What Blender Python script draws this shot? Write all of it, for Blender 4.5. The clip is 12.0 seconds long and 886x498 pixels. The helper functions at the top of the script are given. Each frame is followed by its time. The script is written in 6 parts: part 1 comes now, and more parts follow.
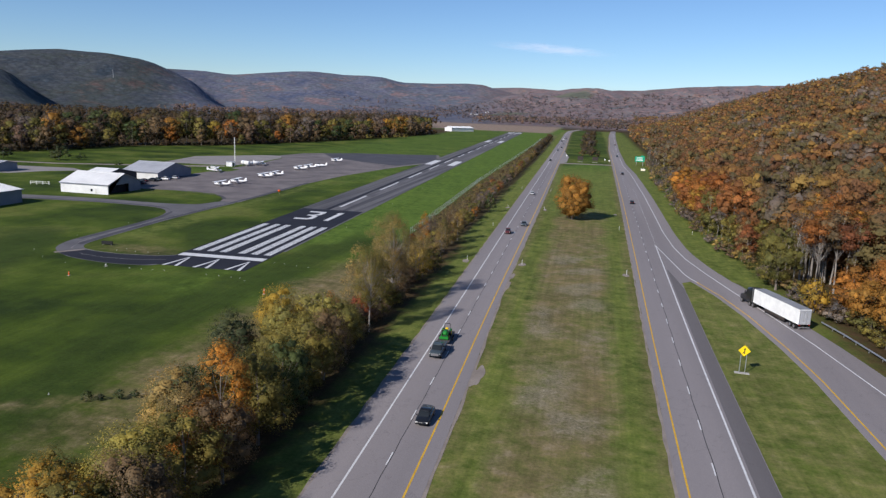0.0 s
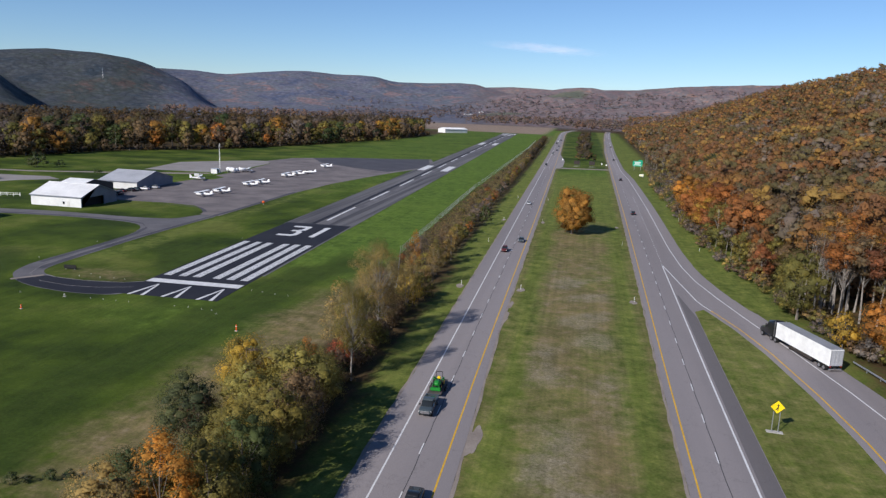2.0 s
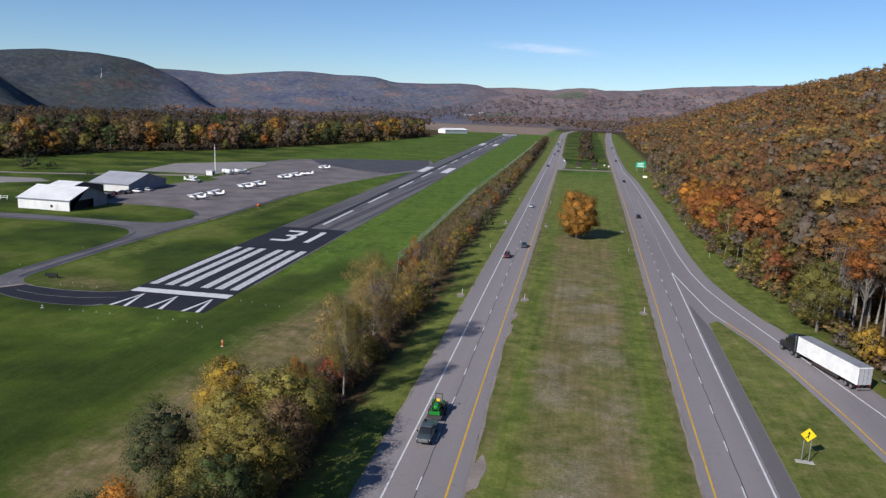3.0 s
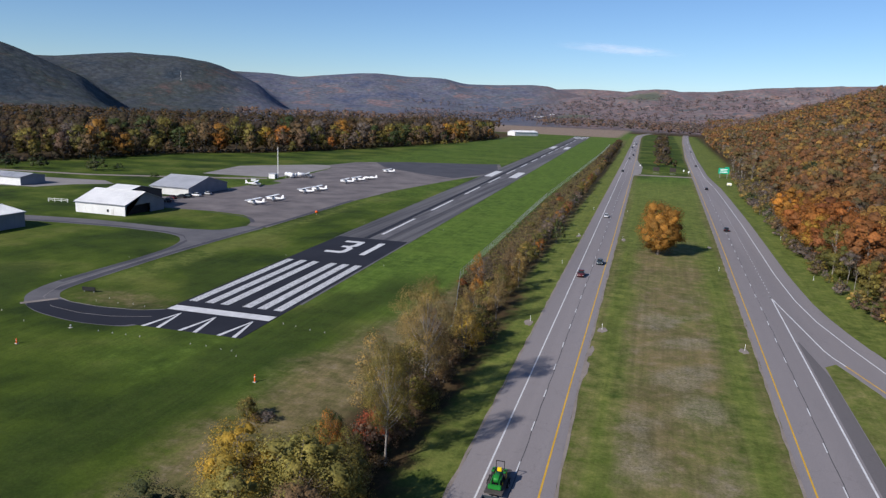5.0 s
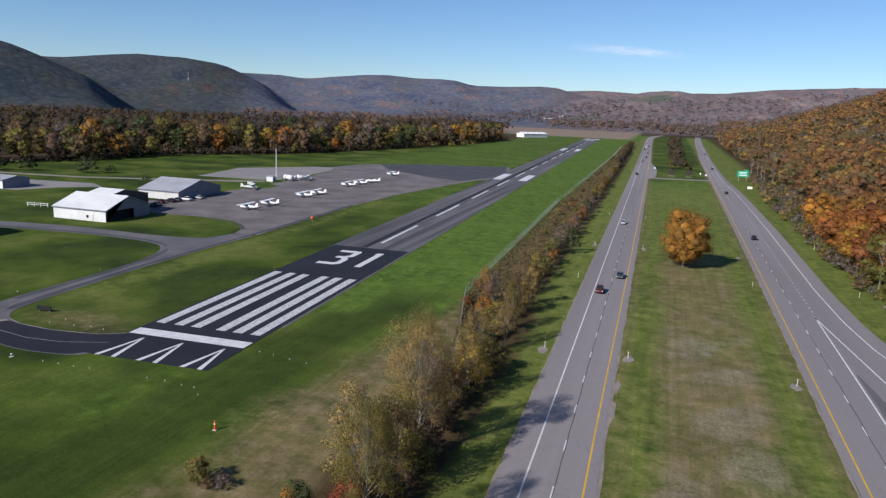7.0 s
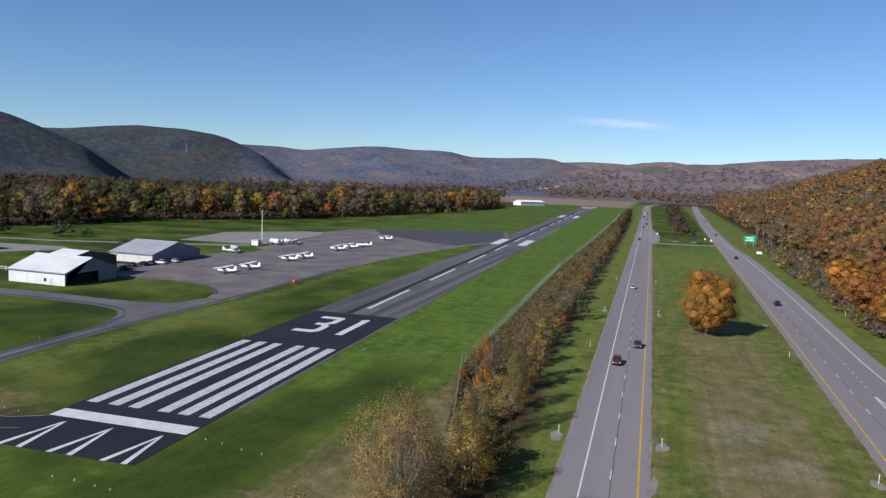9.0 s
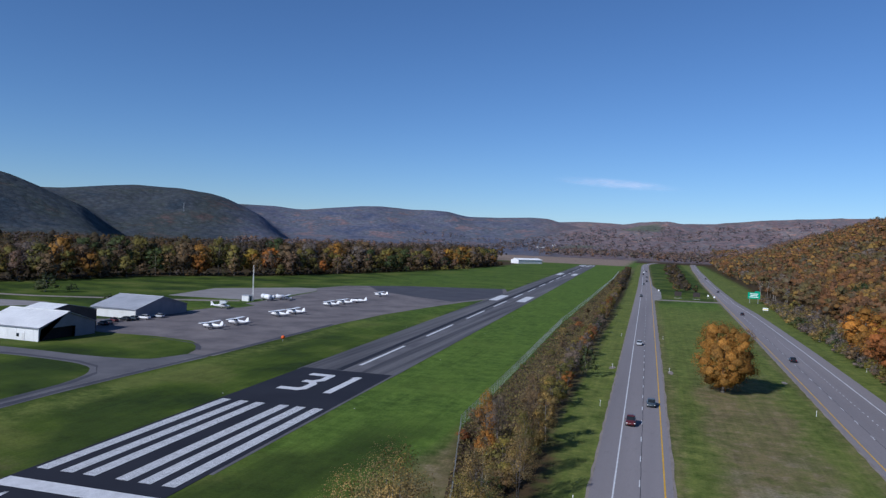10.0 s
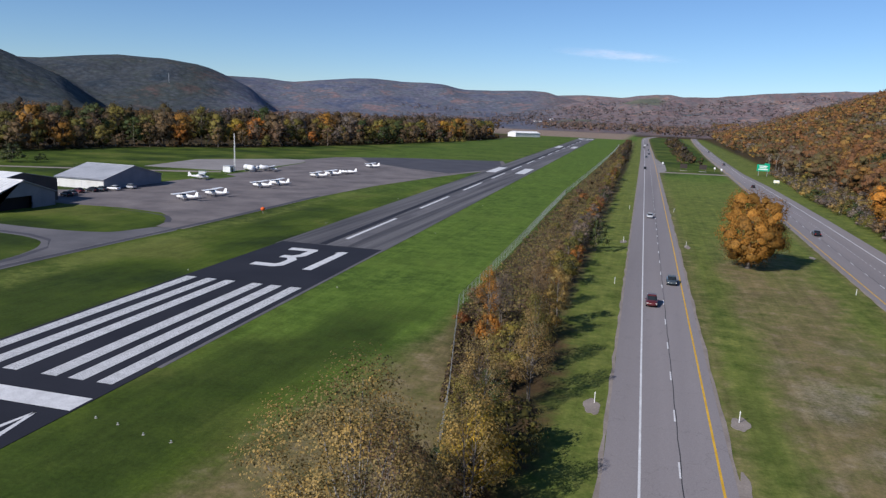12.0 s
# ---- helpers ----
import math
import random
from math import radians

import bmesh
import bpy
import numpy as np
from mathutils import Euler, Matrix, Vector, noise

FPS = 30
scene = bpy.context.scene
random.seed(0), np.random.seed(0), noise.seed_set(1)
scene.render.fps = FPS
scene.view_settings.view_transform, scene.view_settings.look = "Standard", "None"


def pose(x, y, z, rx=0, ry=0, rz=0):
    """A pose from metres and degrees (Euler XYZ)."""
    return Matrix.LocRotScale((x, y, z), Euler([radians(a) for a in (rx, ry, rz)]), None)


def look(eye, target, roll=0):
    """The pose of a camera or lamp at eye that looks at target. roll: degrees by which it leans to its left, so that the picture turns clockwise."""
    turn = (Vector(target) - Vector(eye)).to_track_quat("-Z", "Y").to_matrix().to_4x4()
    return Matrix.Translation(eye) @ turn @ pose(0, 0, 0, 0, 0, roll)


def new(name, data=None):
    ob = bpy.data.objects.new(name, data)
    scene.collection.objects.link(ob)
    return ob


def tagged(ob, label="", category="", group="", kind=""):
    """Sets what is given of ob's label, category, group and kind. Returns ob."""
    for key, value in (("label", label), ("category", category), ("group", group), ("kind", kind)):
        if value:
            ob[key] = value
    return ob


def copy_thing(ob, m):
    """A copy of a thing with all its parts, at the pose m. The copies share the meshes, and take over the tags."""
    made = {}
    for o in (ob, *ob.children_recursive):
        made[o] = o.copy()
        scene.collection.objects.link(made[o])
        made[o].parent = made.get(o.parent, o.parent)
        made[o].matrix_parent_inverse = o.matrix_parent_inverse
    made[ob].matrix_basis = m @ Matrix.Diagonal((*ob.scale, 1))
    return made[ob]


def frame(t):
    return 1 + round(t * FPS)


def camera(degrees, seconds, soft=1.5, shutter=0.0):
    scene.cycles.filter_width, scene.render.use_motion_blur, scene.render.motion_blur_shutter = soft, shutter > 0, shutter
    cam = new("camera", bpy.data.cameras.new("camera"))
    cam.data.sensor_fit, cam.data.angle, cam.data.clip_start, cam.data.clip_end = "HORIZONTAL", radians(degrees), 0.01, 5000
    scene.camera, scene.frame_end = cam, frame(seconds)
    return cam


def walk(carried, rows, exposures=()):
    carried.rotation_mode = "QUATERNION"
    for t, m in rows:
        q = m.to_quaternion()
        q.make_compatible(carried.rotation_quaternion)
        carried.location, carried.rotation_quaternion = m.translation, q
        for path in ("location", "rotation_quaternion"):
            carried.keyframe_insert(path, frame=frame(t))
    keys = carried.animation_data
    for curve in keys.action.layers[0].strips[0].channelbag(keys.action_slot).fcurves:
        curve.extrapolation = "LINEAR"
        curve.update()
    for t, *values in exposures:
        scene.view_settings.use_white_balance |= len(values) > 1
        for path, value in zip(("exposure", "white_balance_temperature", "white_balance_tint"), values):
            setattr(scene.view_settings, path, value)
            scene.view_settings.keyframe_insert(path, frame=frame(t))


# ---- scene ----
cam = camera(63.2, 12.0, soft=1.35)
PATH = [
    (0, (0.003, 8.761, 39.593), (-0.375, 10.685, 39.203), 2.4),
    (0.5, (-0.61, 11.982, 40.075), (-0.985, 13.907, 39.684), 2.4),
    (1, (-1.361, 15.693, 41.324), (-1.731, 17.619, 40.933), 2.4),
    (1.5, (-2.018, 19.523, 42.378), (-2.383, 21.45, 41.987), 2.4),
    (2, (-2.798, 23.731, 42.725), (-3.159, 25.659, 42.333), 2.4),
    (2.5, (-3.545, 27.867, 42.678), (-3.905, 29.795, 42.287), 2.4),
    (4.5, (-7.149, 45.858, 42.738), (-7.59, 47.769, 42.347), 2.3),
    (5, (-7.873, 50.55, 42.829), (-8.416, 52.434, 42.435), 2.4),
    (5.5, (-8.759, 55.027, 42.839), (-9.329, 56.903, 42.446), 2.4),
    (6, (-9.725, 60.048, 42.897), (-10.298, 61.924, 42.504), 2.4),
    (6.5, (-10.888, 64.567, 42.542), (-11.457, 66.444, 42.151), 2.4),
    (8.5, (-15.9, 84.22, 37.465), (-16.462, 86.101, 37.079), 2.4),
    (9, (-17.281, 89.293, 36.335), (-17.854, 91.199, 36.138), 2.4),
    (9.5, (-18.825, 94.065, 34.864), (-19.402, 95.98, 34.825), 2.4),
    (10, (-20.29, 99.278, 33.339), (-20.864, 101.193, 33.308), 2.4),
    (10.5, (-21.567, 103.743, 31.922), (-22.134, 105.658, 31.819), 2.4),
    (11, (-22.994, 108.791, 30.642), (-23.54, 110.689, 30.324), 2.4),
    (11.5, (-24.357, 113.294, 29.991), (-24.897, 115.183, 29.618), 2.5),
    (12, (-25.8, 118.029, 29.546), (-26.337, 119.92, 29.174), 2.5),
]
walk(cam, [(t, look(eye, target, roll)) for t, eye, target, roll in PATH], exposures=[(0.0, 0.15, 6150, 13), (9.0, 0.15, 6100, 13), (9.5, 0.0, 5750, 13), (10.0, -0.18, 5450, 13), (10.6, -0.28, 5450, 13), (11.0, -0.25, 5700, 13), (11.5, -0.03, 5900, 13), (12.0, 0.12, 6050, 13)])

# ---- light ----
SUN_AZ = math.atan2(-0.52, -0.85)          # the sun stands behind and to the left of the flight
SUN_EL = radians(33)
world = bpy.data.worlds.new("world")
scene.world = world
world.use_nodes = True
wn, wl = world.node_tree.nodes, world.node_tree.links
sky = wn.new("ShaderNodeTexSky")
sky.sky_type = "NISHITA"
sky.sun_disc = False
sky.sun_elevation = SUN_EL
sky.sun_rotation = SUN_AZ
sky.altitude = 1300
sky.air_density, sky.dust_density, sky.ozone_density = 1.0, 0.0, 2.8
wn["Background"].inputs["Strength"].default_value = 0.085
tint = wn.new("ShaderNodeMix")
tint.data_type, tint.blend_type = "RGBA", "MULTIPLY"
tint.inputs[0].default_value = 1.0
tint.inputs[7].default_value = (0.80, 0.94, 1.08, 1)
wl.new(sky.outputs[0], tint.inputs[6])
wl.new(tint.outputs[2], wn["Background"].inputs["Color"])
sun_dir = Vector((math.sin(SUN_AZ) * math.cos(SUN_EL), math.cos(SUN_AZ) * math.cos(SUN_EL), math.sin(SUN_EL)))
sun = new("sun", bpy.data.lights.new("sun", "SUN"))
sun.data.energy, sun.data.angle, sun.data.color = 5.0, radians(0.55), (1.0, 0.93, 0.82)
sun.matrix_world = look(sun_dir * 500, (0, 0, 0))


# ---- materials ----
def material(name, rough=0.8, metal=0.0):
    m = bpy.data.materials.new(name)
    m.use_nodes = True
    p = m.node_tree.nodes["Principled BSDF"]
    p.inputs["Roughness"].default_value, p.inputs["Metallic"].default_value = rough, metal
    p.inputs["Specular IOR Level"].default_value = 0.25
    return m, m.node_tree.nodes, m.node_tree.links, p


def ramp(nodes, stops):
    r = nodes.new("ShaderNodeValToRGB")
    while len(r.color_ramp.elements) < len(stops):
        r.color_ramp.elements.new(0.5)
    for e, (pos, col) in zip(r.color_ramp.elements, stops):
        e.position, e.color = pos, (*col, 1)
    return r


def noise_tex(nodes, links, scale, detail=4, rough=0.6, stretch=None, distort=0.0):
    n = nodes.new("ShaderNodeTexNoise")
    n.inputs["Scale"].default_value, n.inputs["Detail"].default_value = scale, detail
    n.inputs["Roughness"].default_value, n.inputs["Distortion"].default_value = rough, distort
    geo = nodes.new("ShaderNodeNewGeometry")
    if stretch:
        mp = nodes.new("ShaderNodeMapping")
        mp.inputs["Scale"].default_value = stretch
        links.new(geo.outputs["Position"], mp.inputs["Vector"])
        links.new(mp.outputs[0], n.inputs["Vector"])
    else:
        links.new(geo.outputs["Position"], n.inputs["Vector"])
    return n


def mixed(nodes, links, a, b, fac, mode="MIX"):
    """A colour mix; a, b and fac are sockets or values."""
    x = nodes.new("ShaderNodeMix")
    x.data_type, x.blend_type = "RGBA", mode
    for sock, v in ((x.inputs[0], fac), (x.inputs[6], a), (x.inputs[7], b)):
        if isinstance(v, bpy.types.NodeSocket):
            links.new(v, sock)
        elif isinstance(v, tuple):
            sock.default_value = (*v, 1)
        else:
            sock.default_value = v
    return x.outputs[2]


def bumped(nodes, links, p, height, strength, distance):
    b = nodes.new("ShaderNodeBump")
    b.inputs["Strength"].default_value, b.inputs["Distance"].default_value = strength, distance
    links.new(height, b.inputs["Height"])
    links.new(b.outputs[0], p.inputs["Normal"])


def two_scale(name, dark, light, coarse, fine, rough=0.85, bump=0.3, dist=0.02, metal=0.0, stretch=None, fine_amount=0.5):
    """A surface that varies at a coarse and a fine scale between two colours."""
    m, n, l, p = material(name, rough, metal)
    c = noise_tex(n, l, coarse, 5, 0.6, stretch)
    f = noise_tex(n, l, fine, 3, 0.7)
    r1 = ramp(n, [(0.3, dark), (0.7, light)])
    l.new(c.outputs[0], r1.inputs[0])
    r2 = ramp(n, [(0.25, (0.55, 0.55, 0.55)), (0.75, (1.25, 1.25, 1.25))])
    l.new(f.outputs[0], r2.inputs[0])
    l.new(mixed(n, l, r1.outputs[0], r2.outputs[0], fine_amount, "MULTIPLY"), p.inputs["Base Color"])
    if bump:
        bumped(n, l, p, f.outputs[0], bump, dist)
    return m


def plain(name, colour, rough=0.5, metal=0.0, spread=0.12, scale=3.0):
    lo = tuple(c * (1 - spread) for c in colour)
    hi = tuple(min(1.0, c * (1 + spread)) for c in colour)
    return two_scale(name, lo, hi, scale * 0.2, scale * 4, rough, 0.05, 0.005, metal, fine_amount=0.2)


def ground_material():
    """Mown grass, dry grass, bare soil, forest floor and far hills with painted shade and haze, by painted shares of
    the sheet.
    """
    m, n, l, p = material("ground_cover", 0.95)
    p.inputs["Specular IOR Level"].default_value = 0.1
    big = noise_tex(n, l, 0.035, 4, 0.55)
    mid = noise_tex(n, l, 0.35, 8, 0.72)
    fine = noise_tex(n, l, 2.2, 5, 0.75)
    streak = noise_tex(n, l, 1.0, 4, 0.65, (1.1, 0.022, 1.0))
    green = ramp(n, [(0.36, (0.024, 0.041, 0.007)), (0.46, (0.044, 0.070, 0.008)), (0.54, (0.064, 0.094, 0.012)), (0.64, (0.100, 0.117, 0.025))])
    l.new(big.outputs[0], green.inputs[0])
    dry = ramp(n, [(0.3, (0.125, 0.106, 0.045)), (0.55, (0.171, 0.138, 0.067)), (0.75, (0.245, 0.201, 0.132))])
    l.new(mid.outputs[0], dry.inputs[0])
    lit = ramp(n, [(0.3, (0.091, 0.128, 0.026)), (0.7, (0.172, 0.186, 0.046))])
    l.new(mid.outputs[0], lit.inputs[0])
    # forest floor; the same dark colour also paints the hedge's shade
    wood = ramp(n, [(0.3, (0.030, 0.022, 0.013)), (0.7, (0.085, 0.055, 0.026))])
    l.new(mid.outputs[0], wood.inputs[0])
    # far hills: blue distance haze is mixed into the ground colour
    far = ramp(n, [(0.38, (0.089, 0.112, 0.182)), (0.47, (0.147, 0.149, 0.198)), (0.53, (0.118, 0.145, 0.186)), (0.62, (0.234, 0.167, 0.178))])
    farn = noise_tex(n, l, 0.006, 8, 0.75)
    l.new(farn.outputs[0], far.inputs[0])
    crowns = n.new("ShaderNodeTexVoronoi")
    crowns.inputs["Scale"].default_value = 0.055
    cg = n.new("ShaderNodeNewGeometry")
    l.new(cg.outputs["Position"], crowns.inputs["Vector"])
    # lit crown middles and shaded gaps, painted into the far hill colour
    crown_shade = ramp(n, [(0.0, (1.3, 1.3, 1.3)), (0.6, (0.62, 0.62, 0.62))])
    l.new(crowns.outputs["Distance"], crown_shade.inputs[0])
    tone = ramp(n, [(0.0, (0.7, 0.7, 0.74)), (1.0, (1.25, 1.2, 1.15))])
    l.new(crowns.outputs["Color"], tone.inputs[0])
    far_col = mixed(n, l, mixed(n, l, far.outputs[0], crown_shade.outputs[0], 0.55, "MULTIPLY"), tone.outputs[0], 0.7, "MULTIPLY")

    def share(name):
        a = n.new("ShaderNodeAttribute")
        a.attribute_name = name
        rough_edge = n.new("ShaderNodeMath")
        rough_edge.operation = "MULTIPLY_ADD"
        l.new(mid.outputs[0], rough_edge.inputs[0])
        rough_edge.inputs[1].default_value = 2.2
        rough_edge.inputs[2].default_value = -1.1
        s = n.new("ShaderNodeMath")
        s.operation, s.use_clamp = "ADD", True
        l.new(a.outputs["Fac"], s.inputs[0])
        gate = n.new("ShaderNodeMath")
        gate.operation = "MULTIPLY"
        l.new(rough_edge.outputs[0], gate.inputs[0])
        g2 = n.new("ShaderNodeMath")
        g2.operation, g2.use_clamp = "MULTIPLY", True
        l.new(a.outputs["Fac"], g2.inputs[0])
        g2.inputs[1].default_value = 3.0
        l.new(g2.outputs[0], gate.inputs[1])
        l.new(gate.outputs[0], s.inputs[1])
        return s.outputs[0]

    lush = ramp(n, [(0.3, (0.060, 0.115, 0.015)), (0.7, (0.115, 0.172, 0.028))])
    l.new(mid.outputs[0], lush.inputs[0])
    col = mixed(n, l, green.outputs[0], lush.outputs[0], share("lush"))
    deep = ramp(n, [(0.3, (0.021, 0.040, 0.007)), (0.7, (0.046, 0.068, 0.011))])
    l.new(mid.outputs[0], deep.inputs[0])
    col = mixed(n, l, col, deep.outputs[0], share("deep"))
    col = mixed(n, l, col, lit.outputs[0], share("light"))
    col = mixed(n, l, col, dry.outputs[0], share("dry"))
    straw = ramp(n, [(0.35, (0.150, 0.135, 0.088)), (0.65, (0.275, 0.248, 0.188))])
    l.new(fine.outputs[0], straw.inputs[0])
    col = mixed(n, l, col, straw.outputs[0], share("straw"))
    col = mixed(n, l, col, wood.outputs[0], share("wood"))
    # reddish woods of the middle ridge, paled and blued to hold haze
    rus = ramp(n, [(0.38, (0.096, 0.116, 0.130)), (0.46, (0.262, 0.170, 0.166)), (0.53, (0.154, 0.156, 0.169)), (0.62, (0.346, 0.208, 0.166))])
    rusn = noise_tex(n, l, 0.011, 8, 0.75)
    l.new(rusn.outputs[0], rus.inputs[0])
    rus_col = mixed(n, l, mixed(n, l, rus.outputs[0], crown_shade.outputs[0], 0.4, "MULTIPLY"), tone.outputs[0], 0.6, "MULTIPLY")
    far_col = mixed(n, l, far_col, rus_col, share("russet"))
    # left hills: dark woods with the flank's blue shade put into the colour
    shade_tint = ramp(n, [(0.38, (0.030, 0.046, 0.058)), (0.47, (0.052, 0.064, 0.072)), (0.54, (0.046, 0.060, 0.056)), (0.64, (0.090, 0.066, 0.062))])
    l.new(farn.outputs[0], shade_tint.inputs[0])
    hill_shade_col = mixed(n, l, mixed(n, l, shade_tint.outputs[0], crown_shade.outputs[0], 0.55, "MULTIPLY"), tone.outputs[0], 0.7, "MULTIPLY")
    far_col = mixed(n, l, far_col, hill_shade_col, share("conifer"))
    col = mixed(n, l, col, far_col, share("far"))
    col = mixed(n, l, col, (0.105, 0.122, 0.085), share("pasture"))
    col = mixed(n, l, col, (0.250, 0.188, 0.150), share("stubble"))
    st = ramp(n, [(0.3, (0.72, 0.72, 0.72)), (0.7, (1.22, 1.22, 1.22))])
    l.new(streak.outputs[0], st.inputs[0])
    near_share = n.new("ShaderNodeMath")
    near_share.operation = "MULTIPLY_ADD"
    l.new(share("far"), near_share.inputs[0])
    near_share.inputs[1].default_value, near_share.inputs[2].default_value = -0.55, 0.55
    col = mixed(n, l, col, st.outputs[0], near_share.outputs[0], "MULTIPLY")
    blotch = noise_tex(n, l, 0.12, 8, 0.78, None, 0.2)
    bl = ramp(n, [(0.34, (0.62, 0.64, 0.6)), (0.5, (1.0, 1.0, 1.0)), (0.66, (1.32, 1.26, 1.2))])
    l.new(blotch.outputs[0], bl.inputs[0])
    col = mixed(n, l, col, bl.outputs[0], 0.75, "MULTIPLY")
    fr = ramp(n, [(0.3, (0.55, 0.56, 0.55)), (0.7, (1.38, 1.36, 1.34))])
    l.new(fine.outputs[0], fr.inputs[0])
    col = mixed(n, l, col, fr.outputs[0], 0.6, "MULTIPLY")
    l.new(col, p.inputs["Base Color"])
    bumped(n, l, p, mid.outputs[0], 0.5, 0.25)
    canopy = n.new("ShaderNodeBump")
    canopy.invert = True
    canopy.inputs["Distance"].default_value = 1.6
    l.new(share("far"), canopy.inputs["Strength"])
    l.new(crowns.outputs["Distance"], canopy.inputs["Height"])
    l.new(p.inputs["Normal"].links[0].from_socket, canopy.inputs["Normal"])
    l.new(canopy.outputs[0], p.inputs["Normal"])
    return m


def leaf_material(name, stops):
    """Leaves: each tree takes its own hue, each bough its own tone, each leaf its own lightness; some light comes through."""
    m, n, l, p = material(name, 0.7)
    info = n.new("ShaderNodeObjectInfo")
    geo = n.new("ShaderNodeNewGeometry")
    r = ramp(n, stops)
    l.new(info.outputs["Random"], r.inputs[0])
    v = ramp(n, [(0.0, (0.52, 0.52, 0.52)), (1.0, (1.10, 1.10, 1.09))])
    l.new(geo.outputs["Random Per Island"], v.inputs[0])
    col = mixed(n, l, r.outputs[0], v.outputs[0], 1.0, "MULTIPLY")
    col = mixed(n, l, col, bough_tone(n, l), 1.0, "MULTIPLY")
    finish_leaves(n, l, p, col, 0.38)
    return m


def bough_tone(n, l):
    att = n.new("ShaderNodeAttribute")
    att.attribute_name = "tone"
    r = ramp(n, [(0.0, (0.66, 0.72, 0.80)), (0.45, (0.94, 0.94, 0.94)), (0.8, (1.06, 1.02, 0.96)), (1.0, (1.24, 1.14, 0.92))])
    l.new(att.outputs["Fac"], r.inputs[0])
    return r.outputs[0]


def finish_leaves(n, l, p, col, through_share):
    l.new(col, p.inputs["Base Color"])
    t = n.new("ShaderNodeBsdfTranslucent")
    l.new(col, t.inputs["Color"])
    mx = n.new("ShaderNodeMixShader")
    mx.inputs[0].default_value = through_share
    l.new(p.outputs[0], mx.inputs[1])
    l.new(t.outputs[0], mx.inputs[2])
    gaps = n.new("ShaderNodeAttribute")
    gaps.attribute_name = "porous"
    clear = n.new("ShaderNodeBsdfTransparent")
    spray = n.new("ShaderNodeMixShader")
    l.new(gaps.outputs["Fac"], spray.inputs[0])
    l.new(mx.outputs[0], spray.inputs[1])
    l.new(clear.outputs[0], spray.inputs[2])
    l.new(spray.outputs[0], n["Material Output"].inputs["Surface"])


def woods_material(name, stops):
    """Far woods: patches of hue over the land, each tree and bough a little different."""
    m, n, l, p = material(name, 0.9)
    patch = noise_tex(n, l, 0.024, 3, 0.6)
    add = n.new("ShaderNodeMath")
    add.operation = "MULTIPLY_ADD"
    att = n.new("ShaderNodeAttribute")
    att.attribute_name = "hue"
    l.new(att.outputs["Fac"], add.inputs[0])
    add.inputs[1].default_value = 0.85
    half = n.new("ShaderNodeMath")
    half.operation = "MULTIPLY_ADD"
    l.new(patch.outputs[0], half.inputs[0])
    half.inputs[1].default_value, half.inputs[2].default_value = 2.1, -0.99
    l.new(half.outputs[0], add.inputs[2])
    r = ramp(n, stops)
    l.new(add.outputs[0], r.inputs[0])
    geo = n.new("ShaderNodeNewGeometry")
    v = ramp(n, [(0.0, (0.62, 0.63, 0.65)), (1.0, (0.92, 0.92, 0.92))])
    l.new(geo.outputs["Random Per Island"], v.inputs[0])
    col = mixed(n, l, r.outputs[0], v.outputs[0], 1.0, "MULTIPLY")
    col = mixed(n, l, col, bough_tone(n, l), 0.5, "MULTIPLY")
    tuft = noise_tex(n, l, 0.9, 3, 0.7)
    tr = ramp(n, [(0.3, (0.78, 0.79, 0.8)), (0.7, (1.12, 1.1, 1.08))])
    l.new(tuft.outputs[0], tr.inputs[0])
    col = mixed(n, l, col, tr.outputs[0], 0.7, "MULTIPLY")
    finish_leaves(n, l, p, col, 0.5)
    return m


def asphalt_material(name, dark, light, streak_dir=None, cracks=True):
    m, n, l, p = material(name, 0.9)
    big = noise_tex(n, l, 0.08, 4, 0.6, streak_dir)
    fine = noise_tex(n, l, 9.0, 3, 0.8)
    r = ramp(n, [(0.3, dark), (0.7, light)])
    l.new(big.outputs[0], r.inputs[0])
    f = ramp(n, [(0.3, (0.75, 0.75, 0.75)), (0.7, (1.2, 1.2, 1.2))])
    l.new(fine.outputs[0], f.inputs[0])
    col = mixed(n, l, r.outputs[0], f.outputs[0], 0.6, "MULTIPLY")
    if cracks:
        v = n.new("ShaderNodeTexVoronoi")
        v.feature = "DISTANCE_TO_EDGE"
        v.inputs["Scale"].default_value = 0.11
        wob = noise_tex(n, l, 0.5, 3, 0.6)
        geo = n.new("ShaderNodeNewGeometry")
        ad = n.new("ShaderNodeVectorMath")
        ad.operation = "MULTIPLY_ADD"
        l.new(wob.outputs[1], ad.inputs[0])
        ad.inputs[1].default_value = (4, 4, 4)
        l.new(geo.outputs["Position"], ad.inputs[2])
        l.new(ad.outputs[0], v.inputs["Vector"])
        c = ramp(n, [(0.0, (0.55, 0.55, 0.55)), (0.006, (1, 1, 1))])
        l.new(v.outputs[0], c.inputs[0])
        col = mixed(n, l, col, c.outputs[0], 0.5, "MULTIPLY")
    l.new(col, p.inputs["Base Color"])
    bumped(n, l, p, fine.outputs[0], 0.25, 0.01)
    return m


M_GROUND = ground_material()
M_ROAD = asphalt_material("road_asphalt", (0.179, 0.164, 0.169), (0.249, 0.226, 0.229), (1.2, 0.03, 1))
M_RUNWAY_NEW = asphalt_material("new_asphalt", (0.013, 0.014, 0.022), (0.021, 0.022, 0.031), cracks=False)
M_RUNWAY = asphalt_material("runway_asphalt", (0.036, 0.036, 0.044), (0.165, 0.158, 0.163), (4.5, 0.07, 1))
M_TAXI = asphalt_material("taxi_asphalt", (0.085, 0.082, 0.092), (0.145, 0.138, 0.146))
